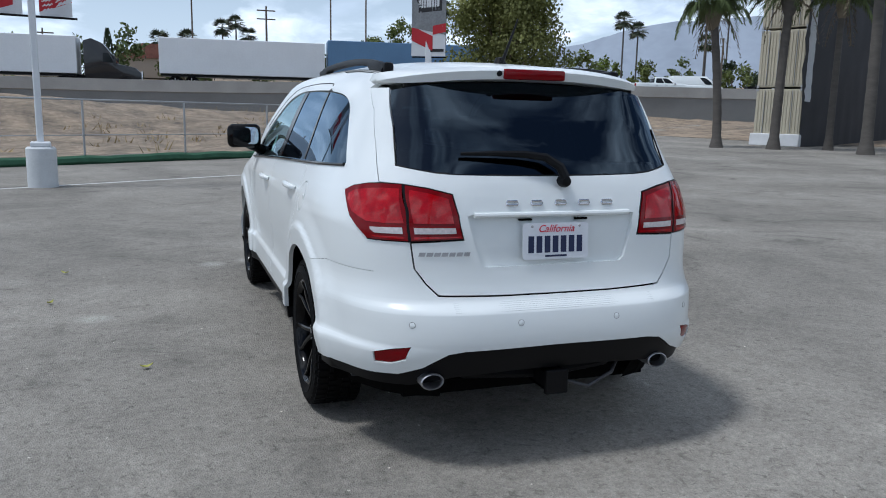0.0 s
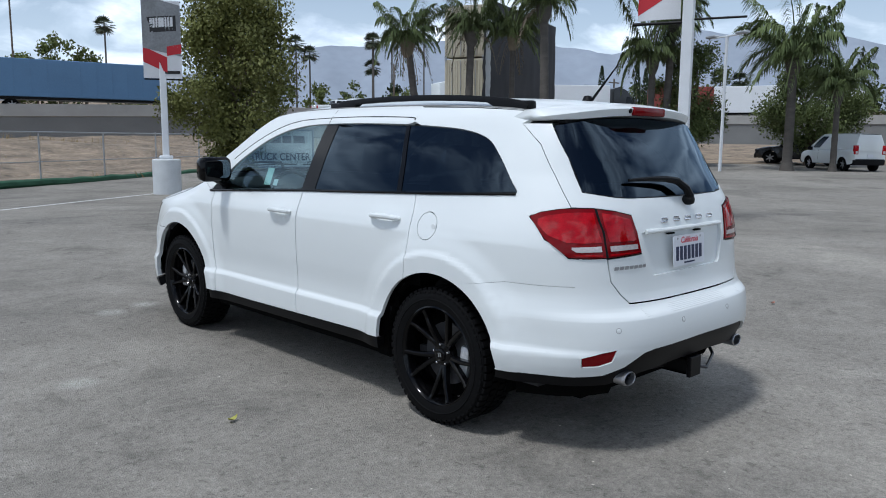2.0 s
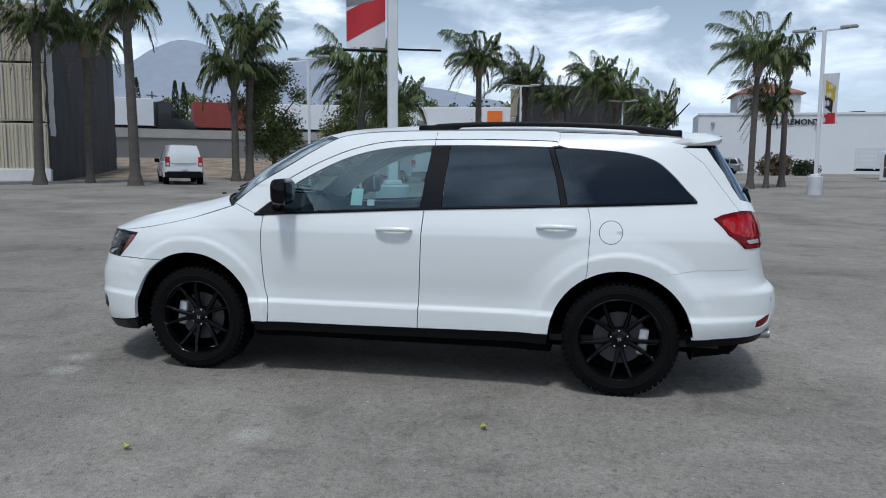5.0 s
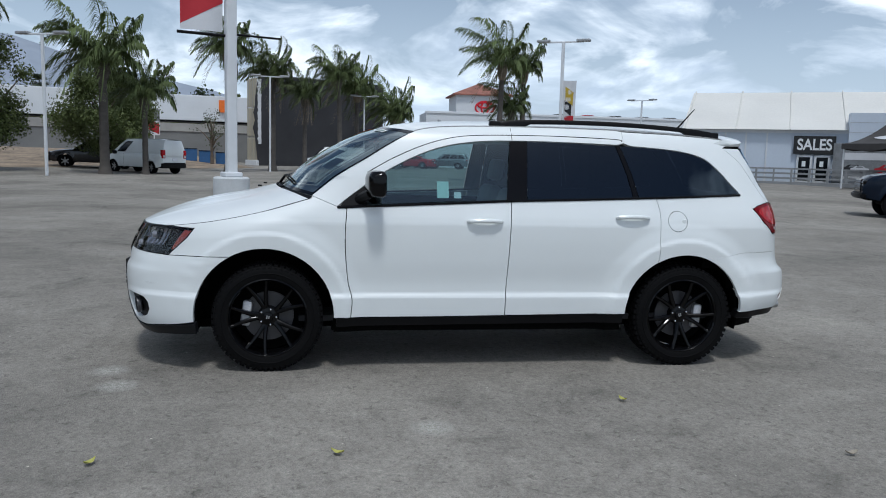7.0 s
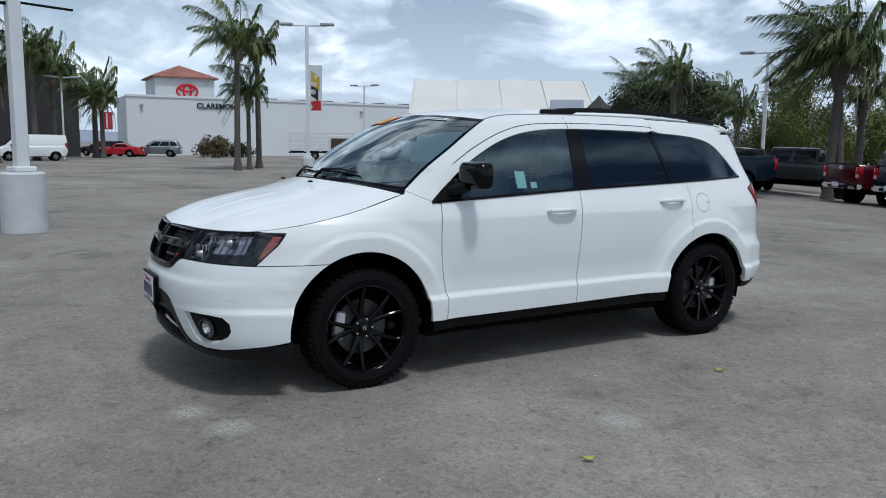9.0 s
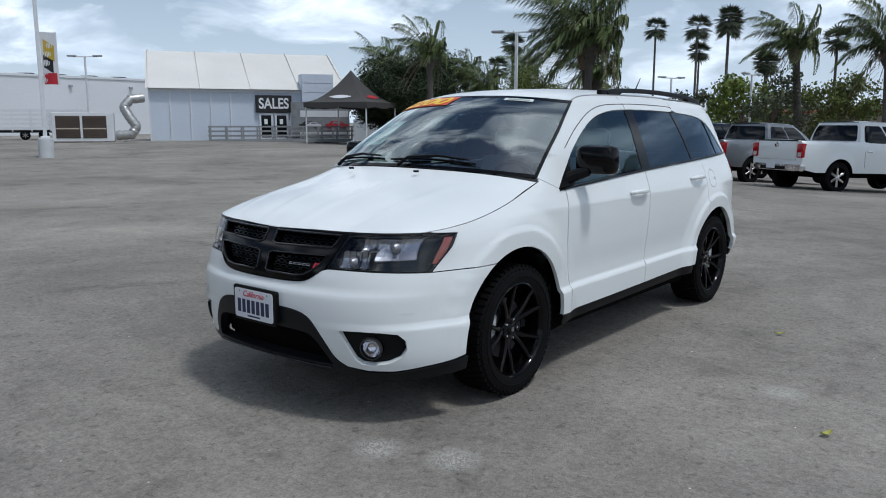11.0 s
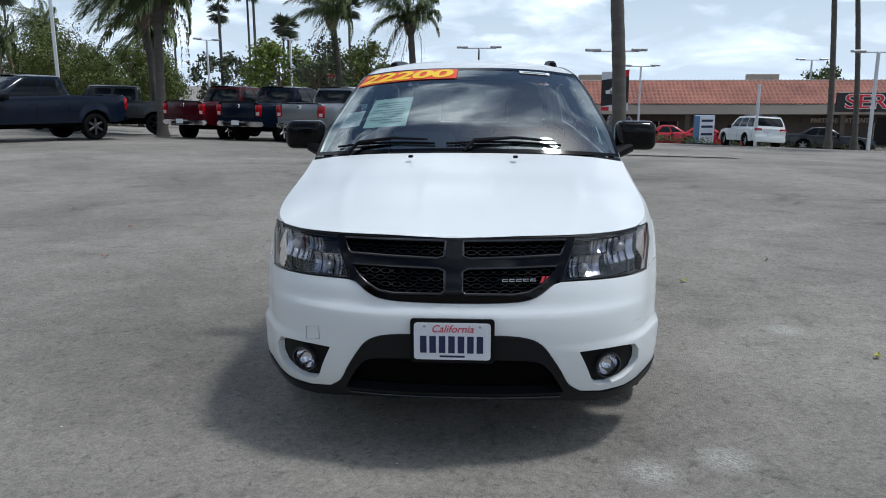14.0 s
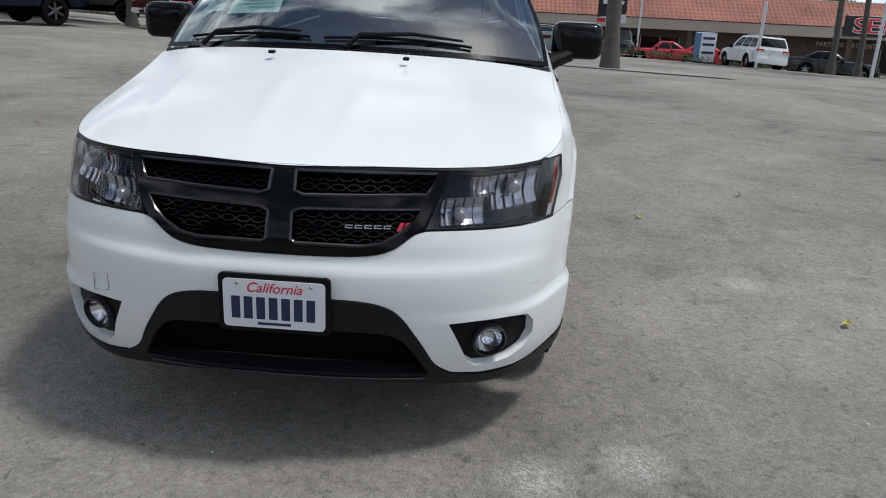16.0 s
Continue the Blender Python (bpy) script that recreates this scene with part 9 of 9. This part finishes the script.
# far fan palms
for x, y, zc in ((47.5, -70, 10.3), (46.1, -65, 7.3), (29.5, -79, 9.1), (25.1, -75.2, 11.1), (23.1, -81, 8.0), (33.8, -77.3, 11.6), (20.2, -72, 7.0), (26.3, -70.1, 10.5), (20.3, -61.5, 10.0), (13.4, -68, 8.5),
                 (6.5, 114.5, 13.2), (8.4, 114.4, 13.9), (10.1, 114.2, 12.2), (65, 81.9, 14.9), (56.4, 87.9, 14.3), (60, 90, 13.4), (35, 98.6, 15.6), (71.2, 89.9, 16.2), (73.4, 88, 17.0), (83.7, 92.2, 21), (90, 84, 14.5), (76, 96, 13.0), (-2, 104.8, 10.3), (1.5, 104.8, 10.6), (106, 52, 11.0), (108, 50, 10.4), (128, 46, 11.5)):
    b = lot(x, y) if y < 0 else 3.0
    palm(x, y, zc - b, .15, (0, 0), random.choice(FAN), 1.3, "far tall fan palm against the sky", b, "fan palms", boots=False, flare=1.2)


def tree(x, y, height, radius, low, leaf_mat, n_leaf, leaf_size, label, base=None, trunk_r=.14, squash=1.0, seed=0, clumps=26, name="tree", limbs=True, foot=1.0, sway=(0, 0)):
    """Trunk, limbs and a crown of many small leaves in uneven clumps."""
    rnd = random.Random(seed + int(x * 13) + int(y * 7))
    z = lot(x, y) if base is None else base
    t = thing(name, label, "tree", Matrix.Translation((x, y, z)))
    cl = []
    for k in range(clumps):
        a = rnd.uniform(0, 6.28)
        v = rnd.random()
        zz = low + (height - low) * v
        prof = math.sin(math.pi * (.12 + .80 * v)) ** .7
        rr = radius * prof * math.sqrt(rnd.random()) * .95
        k_ = foot + (1 - foot) * min(1, v / .42)
        cl.append((Vector((rr * k_ * math.cos(a) + sway[0] * v, rr * k_ * math.sin(a) * squash + sway[1] * v, zz)), radius * k_ * rnd.uniform(.26, .46)))
    bm = bmesh.new()
    tube(bm, [(0, 0, -.15), (.04, .02, height * .22), (-.05, .05, height * .45), (0, 0, height * .75)], [trunk_r * 1.35, trunk_r, trunk_r * .75, trunk_r * .3], 9)
    if limbs:
        for c, r in cl[:14]:
            s = Vector((0, 0, min(c.z * .55, height * .5) + .1))
            tube(bm, [s, s.lerp(c, .5) + Vector((0, 0, .12)), c], [trunk_r * .5, trunk_r * .32, trunk_r * .1], 6)
    part("trunk", bm, BARK, t)
    verts, faces = [], []
    for k in range(n_leaf):
        c, r = rnd.choice(cl)
        d = Vector((rnd.gauss(0, 1), rnd.gauss(0, 1), rnd.gauss(0, 1))).normalized()
        p = c + d * r * rnd.random() ** .6
        if p.z < .05:
            continue
        f = (d + Vector((rnd.uniform(-1, 1), rnd.uniform(-1, 1), rnd.uniform(-.9, .5)))).normalized()
        s = f.orthogonal().normalized()
        s.rotate(Matrix.Rotation(rnd.uniform(0, 6.28), 3, f))
        L = leaf_size * rnd.uniform(.6, 1.3)
        q = f.cross(s) * L * .32
        i = len(verts)
        verts += [p - q * .3, p + s * L * .5 - q, p + s * L, p + s * L * .5 + q]
        faces.append((i, i + 1, i + 2, i + 3))
    me = bpy.data.meshes.new("crown")
    me.from_pydata([tuple(v) for v in verts], [], faces)
    me.materials.append(leaf_mat)
    o = new("crown", me)
    o.parent = t
    return t


tree(8.25, 17.2, 6.2, 2.05, .25, LEAF_TREE, 60000, .105, "dense dull-green bushy tree at the lot edge", trunk_r=.12, clumps=95, foot=.5, sway=(.25, -.1))
# low white wall behind the ficus trees
bm = bmesh.new()
wall_a, wall_b = Vector((46.0, -43.4)), Vector((31.0, -46.6))
wd = (wall_b - wall_a).normalized()
wl_z = lot((wall_a.x + wall_b.x) / 2, (wall_a.y + wall_b.y) / 2)
box(bm, 0, (wall_b - wall_a).length, -.12, .12, -.6, 2.3, .01, Matrix.Translation((wall_a.x, wall_a.y, wl_z)) @ Matrix.Rotation(math.atan2(wd.y, wd.x), 4, "Z"))
tagged(finish(bm, "wall_south", WALL_WHITE, smooth=0), "low white rendered wall behind the trees", "wall", kind="structure")
tree(33.2, -37.2, 5.6, 4.0, 2.1, LEAF_DARK, 60000, .155, "dense dark green ficus tree behind the pickups", clumps=60, trunk_r=.3)
tree(37.5, -38.0, 4.9, 2.6, 2.0, LEAF_DARK, 40000, .155, "dense dark green ficus tree by the white tent", clumps=50, trunk_r=.3)
tree(26.4, -40.3, 4.9, 3.5, .6, LEAF_MID, 42000, .13, "light green leafy tree behind the pickups", clumps=50)
tree(21.6, -41.5, 4.4, 2.6, .6, LEAF_MID, 30000, .14, "light green leafy tree behind the pickups", clumps=44)
tree(36.2, 17.5, 6.2, 2.3, 1.7, LEAF_BUSH, 18000, .14, "green broadleaf tree by the palms", clumps=40)
tree(43.6, 14.3, 5.3, 2.9, 1.3, LEAF_BUSH, 26000, .16, "dull green tree behind the palms", clumps=40)
tree(65.3, 10.9, 4.6, 1.6, 1.4, LEAF_PALE, 500, .16, "nearly bare small tree before the freeway", clumps=22)
tree(76.0, -17.3, 2.0, 1.9, .1, LEAF_BRUSH, 2600, .28, "pile of dry brown brush before the white hall", clumps=26, name="brush_pile", limbs=False)
tree(75.6, -20.0, 1.2, 1.6, .05, LEAF_DARK, 1500, .26, "low dark shrub before the white hall", clumps=18, name="shrub", limbs=False)
tree(16.4, -54.5, 6.2, 2.9, .8, LEAF_LIME, 5000, .3, "rounded bright green tree far down the lot", clumps=40)
tree(10.5, -41.6, 5.4, 1.9, 1.2, LEAF_PALE, 2500, .2, "wispy grey-green tree behind the pickups", clumps=24)
tree(10.8, -59.6, 7.2, 2.4, 1.5, LEAF_MID, 3500, .28, "open eucalyptus tree against the sky", clumps=24)
tree(14.0, -60.5, 6.6, 2.2, 1.5, LEAF_MID, 3000, .28, "open eucalyptus tree against the sky", clumps=22)
tree(11.2, -66.5, 8.0, 2.6, 1.5, LEAF_MID, 3500, .28, "open eucalyptus tree against the sky", clumps=24)
for x, y, h in ((27.5, -69.7, 6.6), (25.4, -70.4, 6.8), (22.8, -71.0, 6.2), (31, -68, 6.0), (35, -66, 6.2), (18, -63, 4.6), (33, -60, 5), (29, -58, 4.6), (38, -57, 5)):
    tree(x, y, h, 2.0, 1.0, LEAF_PALE if h > 6 else LEAF_BUSH, 1500, .34, "far grey-green tree against the sky", clumps=18, limbs=False)
tree(-31.5, -75, 6.4, 2.5, 2, LEAF_BUSH, 2000, .35, "far tree behind the service roof", clumps=20, limbs=False)
tree(6.0, -63.5, 3.8, 2.4, .6, LEAF_MID, 2500, .25, "rounded green tree by the cream building", clumps=24)
# beyond the freeway
random.seed(31)
for k in range(46):
    x = -60 + k * 4.6 + random.uniform(-2, 2)
    y = 92 - .012 * max(0, x) ** 1.55 + random.uniform(-4, 8)
    if x > 100:
        break
    h = random.uniform(3.0, 5.6)
    tree(x, y, h, random.uniform(1.8, 3.2), .2, random.choice((LEAF_BUSH, LEAF_MID, LEAF_DARK, LEAF_LIME)), 700, .5, "far green tree beyond the freeway", 4.6, .12, 1, k, 12, limbs=False)
for x, y, h in ((26.7, 90.7, 7.6), (30, 92, 6.4), (22.5, 91, 5.6)):
    tree(x, y, h, 2.3, .8, LEAF_MID, 1800, .4, "tall leafy tree beyond the freeway", 4.9, clumps=18, limbs=False)
random.seed(33)
for k in range(30):
    az = radians(4 + k * 1.15)
    R_ = 128 + random.uniform(-8, 12)
    tree(-5 + R_ * math.cos(az), -2 + R_ * math.sin(az), random.uniform(4.5, 6.8), random.uniform(2.5, 4), .2, random.choice((LEAF_BUSH, LEAF_MID, LEAF_DARK)), 800, .6, "far green tree beyond the freeway", 3.6, .15, 1, k, 14, limbs=False)
for x, y, b, h in ((-7.3, 89.6, 4.5, 5.2), (86.1, 58.9, 3.5, 7.8), (88.6, 54.9, 3.5, 7.6), (89.2, 54, 3.5, 7.4), (67, 50.5, 3.0, 0)):
    if not h:
        continue
    bm = bmesh.new()
    rnd = random.Random(int(x))
    for k in range(900):
        v = rnd.random()
        rr = .62 * math.sin(math.pi * min(1, .18 + .82 * (1 - v))) ** .8 * (1 - v) ** .35
        a = rnd.uniform(0, 6.28)
        c = Vector((rr * math.cos(a), rr * math.sin(a), h * v))
        d = Vector((math.cos(a) * .1, math.sin(a) * .1, .34))
        s = Vector((-math.sin(a), math.cos(a), 0)) * .07
        bm.faces.new([bm.verts.new(q) for q in (c, c + d * .5 + s, c + d, c + d * .5 - s)])
    ct = thing("cypress_tree", "narrow dark cypress tree beyond the freeway", "tree", Matrix.Translation((x, y, b)))
    part("crown", bm, LEAF_DARK, ct, smooth=0)
    bm = bmesh.new()
    tube(bm, [(0, 0, -.2), (0, 0, h * .7)], [.1, .04], 6)
    part("trunk", bm, BARK, ct)
for x, y, z0, z1, r, arms in ((10.3, 94, 4.6, 13.8, .16, 1), (1.4, 84.7, 4, 22, .1, 0), (16, 83, 4, 24, .1, 0), (19.8, 82.2, 4, 24, .1, 0), (82.9, 54.7, 3, 9.4, .14, 1), (-14, 92, 4.5, 9.8, .12, 1), (52, 62, 3, 9.6, .12, 0), (106, 24, 2, 9.5, .14, 1)):
    u_ = thing("utility_pole", "far dark utility pole beyond the freeway", "utility pole", Matrix.Translation((x, y, z0)), "utility poles")
    bm = bmesh.new()
    tube(bm, [(0, 0, 0), (0, 0, z1 - z0)], [r, r * .7], 7)
    part("pole", bm, BARK, u_)
    if arms:
        for dz in (.5, 1.5):
            bm = bmesh.new()
            box(bm, -1.1, 1.1, -.06, .06, z1 - z0 - dz - .07, z1 - z0 - dz + .07)
            part("cross_arm", bm, BARK, u_, smooth=0)
hs = thing("house", "far tan house with brown roof beyond the freeway", "house", Matrix.Translation((-1.5, 100, 5.0)))
bm = bmesh.new()
box(bm, -5, 5, -3, 3, 0, 2.4)
part("wall", bm, CREAM, hs)
bm = bmesh.new()
prism(bm, [(-5.6, 2.3), (5.6, 2.3), (2.5, 4.0), (-2.5, 4.0)], 6.6, pose(0, 3.3, 0, 90, 0, 0))
part("roof", bm, TILE, hs)

# blue waste bins by the far vans
BIN_BLUE = mat("blue_bin_plastic", (0.03, 0.10, 0.24), .5, vary=.15)
for k in range(3):
    bn = thing("waste_bin", "blue steel waste bin by the hoarding", "bin", on_lot(68.2 + k * .3, 13.3 - k * 1.45, 10), "waste bins")
    bm = bmesh.new()
    slab(bm, [(-.6, 0), (.6, 0), (.68, 1.0), (-.55, 1.12)], 1.3, .03)
    part("body", bm, BIN_BLUE, bn)
    bm = bmesh.new()
    box(bm, -.58, .70, -.67, .67, 1.05, 1.11)
    part("lid", bm, TRIM_BLACK, bn)

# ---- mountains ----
# pale blue of the distance: haze is put into the mountains' base colour
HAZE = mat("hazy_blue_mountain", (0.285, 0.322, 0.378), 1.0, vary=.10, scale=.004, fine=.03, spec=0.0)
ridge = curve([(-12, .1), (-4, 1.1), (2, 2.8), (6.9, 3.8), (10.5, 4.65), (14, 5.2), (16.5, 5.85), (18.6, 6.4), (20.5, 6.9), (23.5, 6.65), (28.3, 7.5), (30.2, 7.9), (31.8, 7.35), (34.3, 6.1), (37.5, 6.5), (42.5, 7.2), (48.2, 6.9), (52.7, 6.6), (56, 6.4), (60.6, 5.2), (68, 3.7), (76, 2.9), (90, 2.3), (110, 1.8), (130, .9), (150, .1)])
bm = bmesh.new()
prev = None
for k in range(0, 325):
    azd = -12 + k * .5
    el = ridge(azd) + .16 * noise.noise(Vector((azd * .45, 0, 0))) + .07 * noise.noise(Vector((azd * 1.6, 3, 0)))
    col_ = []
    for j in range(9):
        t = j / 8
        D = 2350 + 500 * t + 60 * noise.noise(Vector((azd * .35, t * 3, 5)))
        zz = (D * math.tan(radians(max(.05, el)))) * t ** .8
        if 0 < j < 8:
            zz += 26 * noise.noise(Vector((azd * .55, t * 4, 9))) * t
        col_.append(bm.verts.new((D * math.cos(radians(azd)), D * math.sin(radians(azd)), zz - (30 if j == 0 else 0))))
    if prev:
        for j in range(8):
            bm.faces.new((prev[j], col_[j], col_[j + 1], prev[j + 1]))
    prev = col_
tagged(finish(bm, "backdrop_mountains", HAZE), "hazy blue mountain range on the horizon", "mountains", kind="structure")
